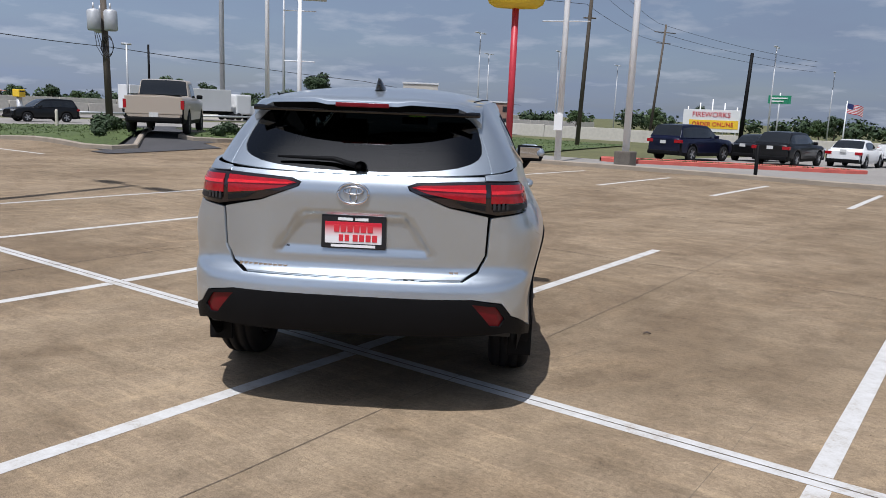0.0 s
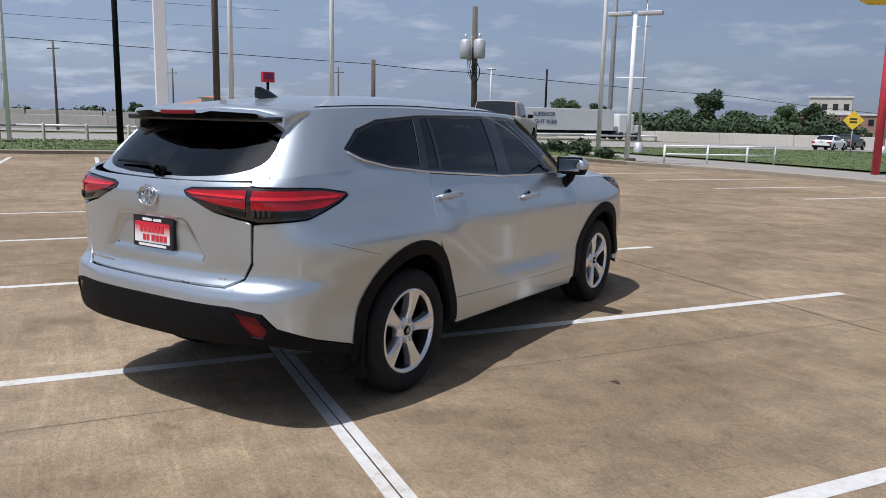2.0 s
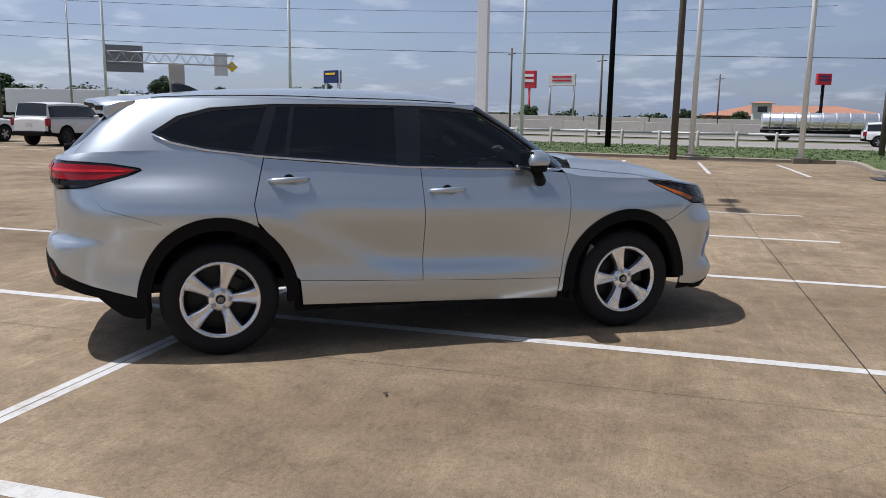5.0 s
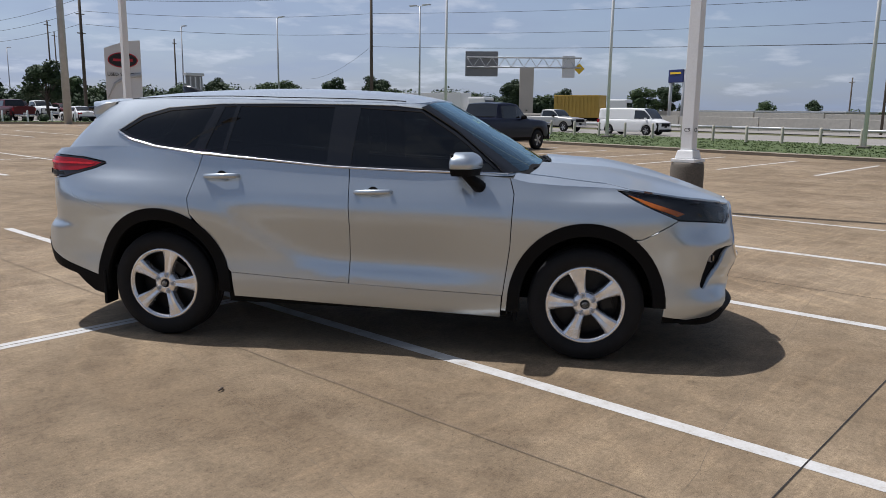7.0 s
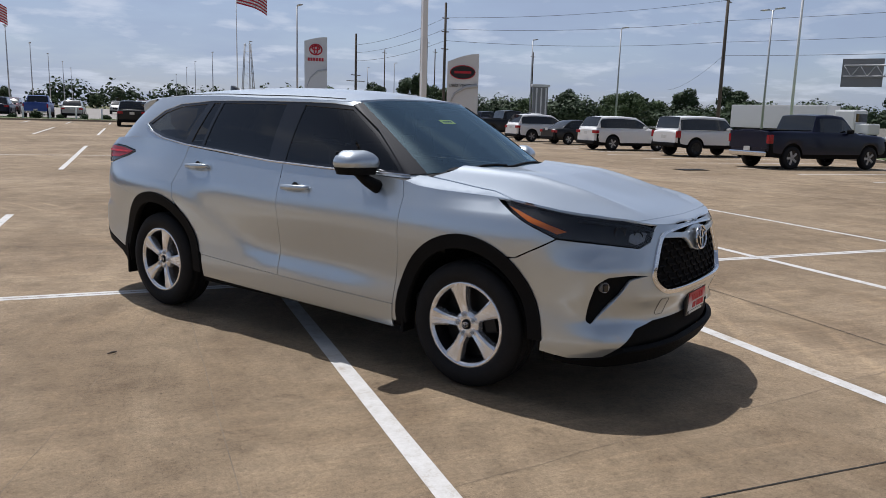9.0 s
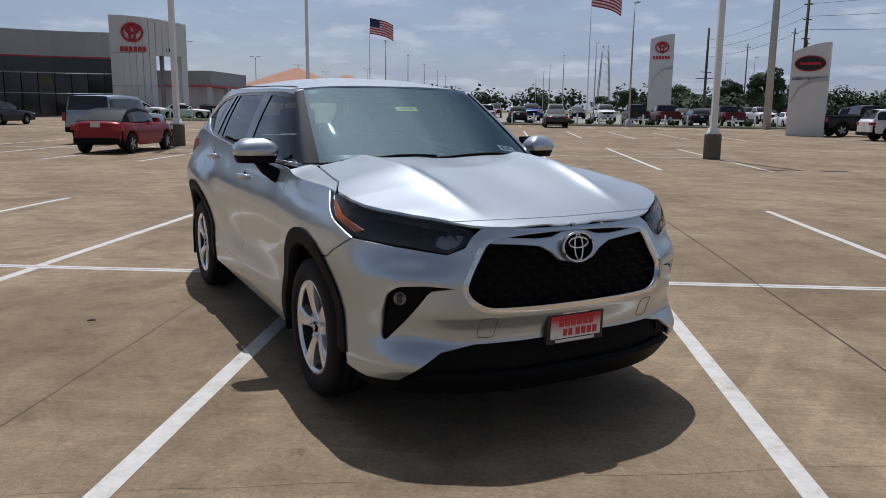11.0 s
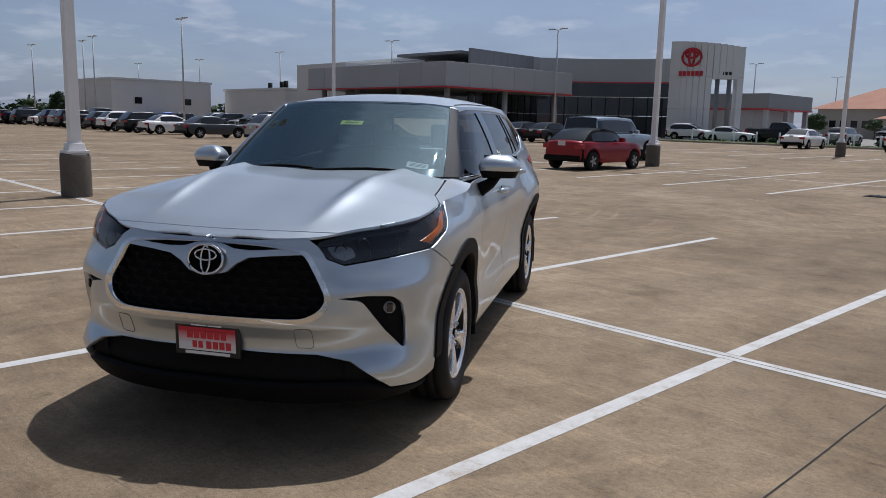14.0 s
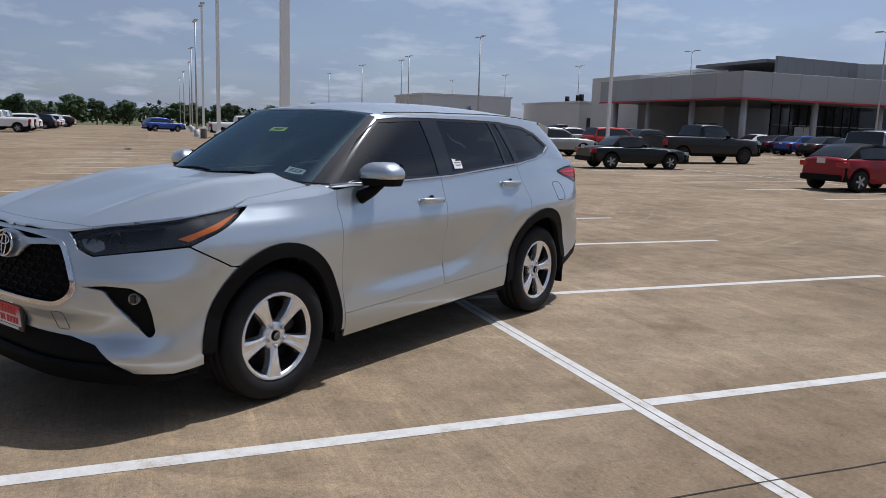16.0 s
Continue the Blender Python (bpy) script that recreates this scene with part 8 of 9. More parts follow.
for i, (x, y, s) in enumerate(tspots):
    j = i % 3
    m4 = pose(x, y, elev(x, y), 0, 0, i * 77 % 360)
    if not placed[j]:
        TREES[j].matrix_world = m4 @ Matrix.Diagonal((s, s, s, 1))
        placed[j] = 1
    else:
        ob = copy_thing(TREES[j], m4)
        ob.scale = (s, s, s)


def woods(name, a, b, n, h, seed, label, per=150, leaf=0.62, deep=6.0):
    """A far belt of woodland: many clumps of small leaves with an uneven top."""
    rnd = random.Random(seed)
    verts, faces = [], []
    for i in range(n):
        t = i / (n - 1)
        x, y = a[0] + (b[0] - a[0]) * t + rnd.uniform(-deep, deep), a[1] + (b[1] - a[1]) * t + rnd.uniform(-deep, deep)
        hh = h * rnd.uniform(0.6, 1.15)
        leaves(verts, faces, (x, y, elev(x, y) + hh * 0.45), (3.6, 3.6, hh * 0.55), per, leaf, rnd, 0.35)
    ob = new(name, mesh_of(name, verts, faces, M_LEAF2, smooth=False))
    return tagged(ob, label, "trees", kind="stuff")


woods("far_woods", (205, 60), (235, -120), 60, 5.5, 31, "dark green belt of far woodland")
woods("far_woods", (-260, 120), (-120, 250), 60, 5.0, 32, "dark green belt of far woodland")
woods("far_woods", (-250, -60), (-260, 110), 50, 4.0, 33, "dark green belt of far woodland")
woods("far_woods", (90, -260), (-130, -250), 60, 9, 34, "dark green belt of far woodland")
woods("far_woods", (-100, 240), (80, 260), 50, 6, 35, "dark green belt of far woodland")
woods("far_woods", (-70, -125), (-150, -90), 34, 5, 36, "green belt of trees behind the road")
woods("roadside_woods", (-30, -116), (-54, -106), 16, 4.7, 37, "dense green treeline beyond the sales lot", 1000, 0.25, 3.0)
woods("roadside_woods", (-54, -106), (-104, -66), 40, 4.8, 38, "dense green treeline beyond the road", 1000, 0.25, 3.0)
woods("roadside_woods", (-94, 78), (-70, 96), 16, 4.2, 39, "dense green treeline beyond the north road", 1000, 0.25, 3.0)


def shrub(r, seed):
    rnd = random.Random(seed)
    verts, faces = [], []
    for _ in range(6):
        leaves(verts, faces, (rnd.uniform(-r, r) * 0.5, rnd.uniform(-r, r) * 0.5, r * rnd.uniform(0.35, 0.7)), (r * 0.55, r * 0.55, r * 0.5), 110, 0.07, rnd)
    ob = new("shrub", mesh_of("shrub", verts, faces, M_LEAF2, smooth=False))
    return tagged(ob, "low dark green shrub in the planting", "shrub", "planting shrubs")


sh = [shrub(0.55, 41), shrub(0.42, 42)]
sspots = [(-22.4, 10.6, 1.0), (-23.4, 11.4, 1.1), (-21.4, 9.9, 0.8), (-24.4, 12.1, 1.0), (-25.4, 13.2, 0.9), (-20.6, 9.3, 0.6), (-20.0, 14.2, 0.8), (-21.0, 14.9, 0.9), (-19.0, 13.0, 0.7), (-22.6, 16.4, 0.9), (-19.4, 14.9, 1.1), (-19.0, 15.9, 1.0)]
sspots += [(-33 + 1.75 * i, -64.6 + tr.uniform(-0.8, 0.8), tr.uniform(0.7, 1.2)) for i in range(36)]
for i, (x, y, s) in enumerate(sspots):
    o = sh[i % 2]
    m4 = pose(x, y, elev(x, y) + 0.1, 0, 0, i * 50)
    if i < 2:
        o.matrix_world = m4 @ Matrix.Diagonal((s, s, s, 1))
    else:
        o2 = copy_thing(o, m4)
        o2.scale = (s, s, s)
# loose twig and drain grates
bm = bmesh.new()
add_tube(bm, [(-0.03, 0, 0.006), (0.0, 0.01, 0.012), (0.03, 0.0, 0.006)], [0.004, 0.008, 0.003], 6)
leaf_ob = part("dead_leaf", bm, M_BARK, None)
tagged(leaf_ob, "small curled brown leaf on the concrete", "leaf")
leaf_ob.matrix_world = pose(1.885, 0.51, 0.004, 0, 0, 30)


def grate(x, y):
    g = empty("drain_grate", pose(x, y, elev(x, y) + 0.004))
    tagged(g, "dark slotted steel drain grate in concrete", "drain")
    bm = bmesh.new()
    add_box(bm, -0.5, 0.5, -0.3, 0.3, -0.002, 0.006)
    part("frame", bm, M_DARK, g)
    for k in range(9):
        bm = bmesh.new()
        add_box(bm, -0.47 + k * 0.11, -0.41 + k * 0.11, -0.26, 0.26, 0.006, 0.018, 0.004)
        part("bar", bm, M_ALLOYDK, g)


grate(1.25, -16.4)
grate(-15.0, -14.6)

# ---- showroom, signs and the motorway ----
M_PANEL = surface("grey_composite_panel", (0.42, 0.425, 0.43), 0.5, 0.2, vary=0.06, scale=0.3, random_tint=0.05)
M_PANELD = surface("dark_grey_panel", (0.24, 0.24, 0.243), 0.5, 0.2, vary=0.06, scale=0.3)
M_STUCCO = surface("white_stucco", (0.70, 0.70, 0.68), 0.85, vary=0.06, scale=0.4, fine=20)
M_REDLINE = surface("red_fascia_line", (0.50, 0.03, 0.035), 0.45, vary=0.06)
M_SHOWGL = surface("dark_showroom_glass", (0.02, 0.022, 0.025), 0.08, vary=0.2, scale=0.5, coat=0.4)
M_FRAME = surface("white_aluminium_frame", (0.66, 0.66, 0.65), 0.4, 0.2, vary=0.05)
M_ORANGE = surface("terracotta_roof", (0.40, 0.19, 0.12), 0.8, vary=0.15, scale=0.5, fine=6)
M_BEIGE = surface("beige_wall", (0.50, 0.46, 0.40), 0.85, vary=0.1, scale=0.4)
M_BARRIER = surface("pale_concrete_barrier", (0.52, 0.49, 0.43), 0.85, vary=0.14, scale=0.08, fine=3)
M_SIGNWHITE = surface("white_sign_face", (0.72, 0.72, 0.71), 0.4, vary=0.04, scale=0.5)
M_SIGNGREY = surface("silver_sign_face", (0.50, 0.51, 0.52), 0.4, 0.2, vary=0.05, scale=0.5)
M_SIGNRED = surface("sign_red", (0.52, 0.02, 0.035), 0.45, vary=0.05)
M_SIGNYEL = surface("sign_yellow", (0.80, 0.52, 0.03), 0.45, vary=0.05)
M_SIGNBLUE = surface("sign_navy", (0.02, 0.03, 0.12), 0.45, vary=0.05)
M_SIGNGRN = surface("sign_green", (0.02, 0.22, 0.11), 0.45, vary=0.05)
M_POLERED = surface("red_painted_pole", (0.50, 0.035, 0.05), 0.45, vary=0.08)
M_RUSTY = surface("ochre_container", (0.42, 0.27, 0.05), 0.6, vary=0.15, scale=0.6)
M_BRICK = surface("far_brick", (0.28, 0.17, 0.13), 0.85, vary=0.12, scale=0.5)


def block(name, x0, x1, y0, y1, z0, z1, mat, parent, label="", bev=0.03):
    bm = bmesh.new()
    add_box(bm, x0, x1, y0, y1, z0, z1, bev)
    return part(name, bm, mat, parent, label)


def lettering(text, size, mat, parent, m4, name="lettering"):
    cu = bpy.data.curves.new(name, "FONT")
    cu.body, cu.size, cu.extrude, cu.align_x, cu.align_y = text, size, 0.02, "CENTER", "CENTER"
    cu.materials.append(mat)
    ob = hang(new(name, cu), parent)
    ob.matrix_local = m4
    return ob


def oval(parent, mat, m4, a, b, r, name="oval_mark"):
    bm = bmesh.new()
    for cx, cz, ax, bz in ((0, 0, a, b), (0, b * 0.3, a * 0.62, b * 0.36), (0, 0, a * 0.27, b * 0.92)):
        add_tube(bm, [(cx + ax * math.cos(math.tau * k / 30), 0, cz + bz * math.sin(math.tau * k / 30)) for k in range(31)], r, 6, cap=False)
    ob = part(name, bm, mat, parent, "", True)
    ob.matrix_local = m4
    return ob


def showroom():
    b = empty("showroom", pose(0, 0, 0.3))
    tagged(b, "grey-panelled car showroom with red fascia line and white portal", "building")
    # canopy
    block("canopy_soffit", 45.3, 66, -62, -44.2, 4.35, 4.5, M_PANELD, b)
    for i in range(6):
        y0 = -44.0 - 3.05 * i
        block("fascia_panel", 45.0, 45.18, y0 - 3.03, y0, 4.42, 6.55, M_PANEL, b)
    for i in range(7):
        x0 = 45.2 + 3.0 * i
        block("fascia_panel", x0, x0 + 2.98, -44.18, -44.0, 4.42, 6.55, M_PANEL, b)
    block("red_line", 44.9, 66.2, -44.10, -43.88, 4.28, 4.42, M_REDLINE, b, "red fascia line")
    block("red_line", 44.88, 45.1, -62.3, -44.12, 4.28, 4.42, M_REDLINE, b, "red fascia line")
    block("canopy_roof", 45.2, 66, -62, -44.2, 6.35, 6.5, M_PANELD, b)
    for x, y in ((46.2, -45.4), (46.2, -53.2), (46.2, -61.0), (52.8, -45.4), (59.4, -45.4), (65.2, -45.4)):
        bm = bmesh.new()
        add_tube(bm, [(x, y, -0.3), (x, y, 4.36)], 0.28, 14)
        part("canopy_post", bm, M_PANEL, b)
    # rear white volume
    block("white_wall", 60.6, 61.0, -100, -55.8, -0.5, 8.35, M_STUCCO, b)
    block("white_wall", 61.02, 76, -56.1, -55.8, -0.5, 8.1, M_STUCCO, b)
    block("parapet", 60.4, 76.2, -56.3, -55.6, 8.12, 8.45, M_FRAME, b)
    block("service_wall", 66.3, 76, -55.6, -49.0, -0.5, 7.6, M_STUCCO, b)
    for k in range(3):
        block("service_door", 61.5 + 1.7 * k, 63.0 + 1.7 * k, -55.82, -55.70, -0.3, 2.6, M_PANELD, b)
    # glazed front under the canopy and round to the portal
    def curve_pt(t):
        return Vector((50.0, -52.0)).lerp(Vector((51.0, -64.0)), min(1, t * 2)) if t < 0.5 else Vector((51.0, -64.0)).lerp(Vector((38.6, -72.5)), (t - 0.5) * 2) + Vector((0.9, -1.2)) * math.sin(math.pi * (t - 0.5) * 2)
    n = 20
    pts = [curve_pt(i / n) for i in range(n + 1)]
    for i in range(n):
        p, q = pts[i], pts[i + 1]
        d = q - p
        ang = math.degrees(math.atan2(d.y, d.x))
        for z0, z1 in ((0.0, 2.4), (2.46, 4.4)):
            bm = bmesh.new()
            add_box(bm, 0.03, d.length - 0.03, -0.02, 0.02, z0, z1)
            ob = part("glass_pane", bm, M_SHOWGL, b)
            ob.matrix_local = pose(p.x, p.y, 0, 0, 0, ang)
        bm = bmesh.new()
        add_box(bm, -0.04, 0.04, -0.06, 0.06, -0.3, 4.45)
        ob = part("mullion", bm, M_CLAD, b)
        ob.matrix_local = pose(p.x, p.y, 0, 0, 0, ang)
        # upper curved wall
        bm = bmesh.new()
        hi = 8.55
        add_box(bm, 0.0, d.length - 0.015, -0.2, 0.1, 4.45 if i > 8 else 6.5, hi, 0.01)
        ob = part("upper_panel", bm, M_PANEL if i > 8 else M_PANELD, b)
        off = Vector((-d.y, d.x)).normalized() * (-1.2 if i > 8 else 3.0)
        ob.matrix_local = pose(p.x + off.x * 0, p.y + off.y * 0, 0, 0, 0, ang)
        if i > 8:
            bm = bmesh.new()
            add_box(bm, 0.0, d.length, -0.26, 0.16, 5.95, 6.08)
            ob = part("red_line", bm, M_REDLINE, b, "red fascia line")
            ob.matrix_local = pose(p.x, p.y, 0, 0, 0, ang)
            bm = bmesh.new()
            add_box(bm, 0.0, d.length - 0.01, -0.23, 0.13, 4.5, 5.94)
            ob = part("shaded_glazing", bm, M_SHOWGL, b)
            ob.matrix_local = pose(p.x, p.y, 0, 0, 0, ang)
    for i in (3, 4):
        p = pts[i]
        block("entrance_door", p.x - 0.18, p.x - 0.10, p.y - 0.55, p.y + 0.5, -0.2, 2.3, M_FRAME, b, "white-framed glass door")
    block("main_roof", 51.2, 61, -100, -52, 8.1, 8.4, M_PANELD, b)
    # portal tower
    tw = empty("portal_tower"); tw.parent = b
    tw["label"] = "curved white portal tower with red emblem"
    m = 12
    A, B = Vector((38.0, -69.9)), Vector((31.9, -72.9))
    def tp(t):
        d = B - A
        return A + d * t + Vector((d.y, -d.x)).normalized() * 0.9 * math.sin(math.pi * t)
    for i in range(m):
        p, q = tp(i / m), tp((i + 1) / m)
        d = q - p
        ang = math.degrees(math.atan2(d.y, d.x))
        top_z = 10.0 - 0.7 * (i / m) ** 1.5
        open_ = 7 <= i <= 10
        for z0, z1 in (((6.2, top_z),) if open_ else ((-0.3, 3.2), (3.22, 6.4), (6.42, top_z))):
            bm = bmesh.new()
            add_box(bm, 0.0, d.length + 0.01, -0.5, 0.5, z0, z1 - 0.004, 0.003)
            ob = part("portal_panel", bm, M_SIGNWHITE, tw)
            ob.matrix_local = pose(p.x, p.y, 0, 0, 0, ang)
    for i in (8, 10):
        p = tp(i / m)
        bm = bmesh.new(); add_tube(bm, [(p.x, p.y, -0.3), (p.x, p.y, 6.25)], 0.22, 12)
        part("portal_post", bm, M_PANELD, tw)
    mid = tp(0.30)
    d = tp(0.36) - tp(0.24)
    ang = math.degrees(math.atan2(d.y, d.x))
    nrm = Vector((-d.y, d.x)).normalized()
    if nrm.y < 0:
        nrm = -nrm
    base = pose(mid.x + nrm.x * 0.56, mid.y + nrm.y * 0.56, 0, 0, 0, ang)
    oval(tw, M_SIGNRED, base @ pose(0, 0, 8.35), 0.95, 0.85, 0.12)
    for k in range(6):
        block_m = base @ pose(-1.05 + 0.42 * k, 0, 6.75)
        bm = bmesh.new(); add_box(bm, -0.16, 0.16, -0.04, 0.04, -0.24, 0.24, 0.02)
        ob = part("letter_bar", bm, M_SIGNRED, tw); ob.matrix_local = block_m
    q = tp(0.78)
    for k in range(4):
        bm = bmesh.new(); add_box(bm, -0.12, 0.12, -0.04, 0.04, -0.16, 0.16, 0.02)
        ob = part("letter_bar", bm, M_INK, tw); ob.matrix_local = pose(q.x + 0.5 - 0.33 * k + nrm.x * 0.56, q.y + 0.22 - 0.15 * k + nrm.y * 0.58, 6.75, 0, 0, ang)
    # right-hand wing
    block("wing", 32.0, 44, -92, -80, 3.6, 5.2, M_PANELD, b)
    block("wing_red_line", 31.9, 44.1, -92.1, -79.9, 3.45, 3.6, M_REDLINE, b)
    block("wing_wall", 34, 44, -92, -81, -0.4, 3.45, M_PANEL, b)
    for y in (-80.6, -86, -91.4):
        block("wing_post", 32.2, 32.7, y - 0.25, y + 0.25, -0.4, 3.45, M_PANEL, b)
    return b


showroom()


def plain_building(name, x0, x1, y0, y1, h, mat, label, windows=(), roof=None, yaw=0.0, pitch=0.24):
    cx, cy = (x0 + x1) / 2, (y0 + y1) / 2
    b = empty(name, pose(cx, cy, elev(cx, cy), 0, 0, yaw))
    tagged(b, label, "building")
    hx, hy = (x1 - x0) / 2, (y1 - y0) / 2
    block("wall", -hx, hx, -hy, hy, -0.5, h, mat, b)
    if roof == "hip":
        bm = bmesh.new()
        o = 0.8
        vs = [bm.verts.new(c) for c in ((-hx - o, -hy - o, h), (hx + o, -hy - o, h), (hx + o, hy + o, h), (-hx - o, hy + o, h))]
        rh = min(hx, hy) * pitch
        if hx >= hy:
            r = [bm.verts.new((-hx + hy, 0, h + rh)), bm.verts.new((hx - hy, 0, h + rh))]
            fs = ((vs[0], vs[1], r[1], r[0]), (vs[1], vs[2], r[1]), (vs[2], vs[3], r[0], r[1]), (vs[3], vs[0], r[0]))
        else:
            r = [bm.verts.new((0, -hy + hx, h + rh)), bm.verts.new((0, hy - hx, h + rh))]
            fs = ((vs[0], vs[1], r[0]), (vs[1], vs[2], r[1], r[0]), (vs[2], vs[3], r[1]), (vs[3], vs[0], r[0], r[1]))
        for f in fs:
            bm.faces.new(f)
        bm.faces.new(vs[::-1])
        bmesh.ops.remove_doubles(bm, verts=bm.verts[:], dist=0.001)
        part("roof", bm, M_ORANGE, b, "terracotta hipped roof")
    else:
        block("parapet", -hx - 0.15, hx + 0.15, -hy - 0.15, hy + 0.15, h + 0.004, h + 0.3, M_FRAME, b)
    for face, z0, z1, n, w in windows:
        for i in range(n):
            t = (i + 0.5) / n * 2 - 1
            if face in "ns":
                s = 1 if face == "n" else -1
                block("window", t * hx - w / 2, t * hx + w / 2, s * hy - 0.05, s * hy + 0.03, z0, z1, M_SHOWGL, b, bev=0.0)
            else:
                s = 1 if face == "e" else -1
                block("window", s * hx - 0.05, s * hx + 0.03, t * hy - w / 2, t * hy + w / 2, z0, z1, M_SHOWGL, b, bev=0.0)
    return b


plain_building("service_building", 92, 104, -46, -33, 5.4, M_STUCCO, "low white service building", (("w", 2.6, 3.4, 2, 0.9),))
plain_building("service_building", 77, 92, -60, -48, 4.5, M_STUCCO, "long white service building", (("w", 0.2, 2.8, 3, 1.8),))
for x, y in ((80, -50), (82.5, -51), (87, -52)):
    bm = bmesh.new(); add_tube(bm, [(x, y, 4.3), (x, y, 6.2)], 0.3, 10)
    tagged(part("roof_vent", bm, M_CLAD, None), "dark vent pipe on the service roof", "vent")
plain_building("orange_roof_building", 27.5, 41, -131, -118, 4.3, M_BEIGE, "beige building with orange hipped roof", (("n", 1.6, 2.6, 9, 0.9), ("w", 1.6, 2.6, 7, 0.9)), "hip", pitch=0.5)
plain_building("orange_roof_tower", 23.3, 27.3, -126, -121, 5.2, M_BEIGE, "square beige tower with orange roof", (("n", 2.6, 3.4, 3, 0.7),), "hip", pitch=0.6)
plain_building("orange_roof_porch", 27.4, 31.5, -119, -116, 2.9, M_BEIGE, "small porch with orange hipped roof", (), "hip", pitch=0.6)
plain_building("beige_warehouse", -150, -120, -50, -28, 2.4, M_BEIGE, "long beige warehouse beyond the motorway", (("e", 1.2, 1.9, 8, 1.6),), yaw=0)
plain_building("restaurant", -172, -154, 10, 44, 3.0, M_BRICK, "low red-brown restaurant beyond the motorway", (("e", 1.0, 2.6, 8, 1.6),), "hip")
plain_building("red_roof_store", -148, -139, 50, 60, 3.0, M_BRICK, "low store with red tiled roof", (("e", 1.0, 2.6, 9, 1.6),), "hip")
for x, y in ((-142.7, 18.8), (-134.5, 52.3)):
    plain_building("roof_pavilion", x - 1.5, x + 1.5, y - 1.5, y + 1.5, 5.2, M_STUCCO, "small pavilion with red emblem roof", (("e", 3.6, 4.6, 1, 1.6),), "hip")
plain_building("office_block", -96, -73, 112, 124, 4.6, M_BRICK, "brick and beige office block with stepped roof", (("s", 0.8, 1.8, 12, 0.8), ("s", 3.0, 4.0, 12, 0.8), ("w", 1.5, 3.2, 6, 0.8)), yaw=36.6)
plain_building("office_block", -91, -84.5, 110, 117, 7.4, M_BEIGE, "taller beige bay of the office block", (("s", 0.8, 1.8, 4, 0.8), ("s", 3.0, 4.0, 4, 0.8), ("s", 5.4, 6.4, 4, 0.8)), yaw=36.6)


# pylon signs
def pylon(x, y, h, w, yaw, label, mark):
    e = elev(x, y)
    p = empty("pylon_sign", pose(x, y, e, 0, 0, yaw))
    tagged(p, label, "sign")
    bm = bmesh.new()
    n = 14
    prof = [(-w / 2, -0.3), (w / 2, -0.3), (w / 2, h - 0.55)] + [(w / 2 - w * k / n, h - 0.55 * (1 - math.sin(math.pi / 2 * k / n))) for k in range(1, n)] + [(-w / 2, h)]
    f0 = [bm.verts.new((x_, -0.45, z_)) for x_, z_ in prof]
    f1 = [bm.verts.new((x_, 0.45, z_)) for x_, z_ in prof]
    bm.faces.new(f0); bm.faces.new(f1[::-1])
    for i in range(len(prof)):
        bm.faces.new((f0[i], f1[i], f1[(i + 1) % len(prof)], f0[(i + 1) % len(prof)]))
    bmesh.ops.recalc_face_normals(bm, faces=bm.faces[:])
    part("panel", bm, M_SIGNWHITE, p)
    for s in (1, -1):
        bm = bmesh.new()
        pts = [(-w / 2 + 0.02, s * 0.47, h * 0.62), (-w * 0.1, s * 0.47, h * 0.60), (w * 0.25, s * 0.47, h * 0.52), (w * 0.46, s * 0.47, h * 0.36)]
        add_tube(bm, pts, [0.16, 0.13, 0.09, 0.03], 6)
        part("silver_sweep", bm, M_SIGNGREY, p)
        if mark == "certified":
            bm = bmesh.new()
            vs = [bm.verts.new((w * 0.40 * math.cos(math.tau * k / 30), s * 0.48, h - 1.25 + 0.45 * math.sin(math.tau * k / 30))) for k in range(30)]
            bm.faces.new(vs)
            part("oval_plate", bm, M_INK, p, "black oval plate")
            bm = bmesh.new()
            add_tube(bm, [(w * 0.40 * math.cos(math.tau * k / 30), s * 0.49, h - 1.25 + 0.45 * math.sin(math.tau * k / 30)) for k in range(31)], 0.03, 5, cap=False)
            part("oval_rim", bm, M_SIGNRED, p)
            block("name_bar", -w * 0.27, w * 0.27, s * 0.49 - 0.01, s * 0.49 + 0.01, h - 1.33, h - 1.17, M_SIGNRED, p, bev=0)
            lettering("USED VEHICLES", 0.275, M_INK, p, pose(0, s * 0.47, h - 2.15, 90, 0, 0 if s < 0 else 180))
        else:
            oval(p, M_SIGNRED, pose(0, s * 0.49, h - 1.55), 0.75, 0.62, 0.09)
            for k in range(6):
                block("letter_bar", -0.95 + 0.34 * k, -0.70 + 0.34 * k, s * 0.48 - 0.01, s * 0.48 + 0.02, h - 2.95, h - 2.55, M_SIGNRED, p, bev=0)
    return p


pylon(-19.7, -44.7, 5.65, 2.14, -26, "white used-car pylon sign with black oval plate", "certified")
pylon(-19.8, -92.2, 10.4, 2.8, -12, "white dealer pylon sign with red oval emblem", "dealer")
g1 = plain_building("striped_panel_sign", -42.5, -40.6, -73.5, -73.2, 4.9, M_PANELD, "grey striped panel sign", ())
for k in range(3):
    block("white_stripe", -0.75 + 0.6 * k, -0.58 + 0.6 * k, 0.15, 0.19, 0.3, 4.8, M_SIGNWHITE, g1, bev=0)

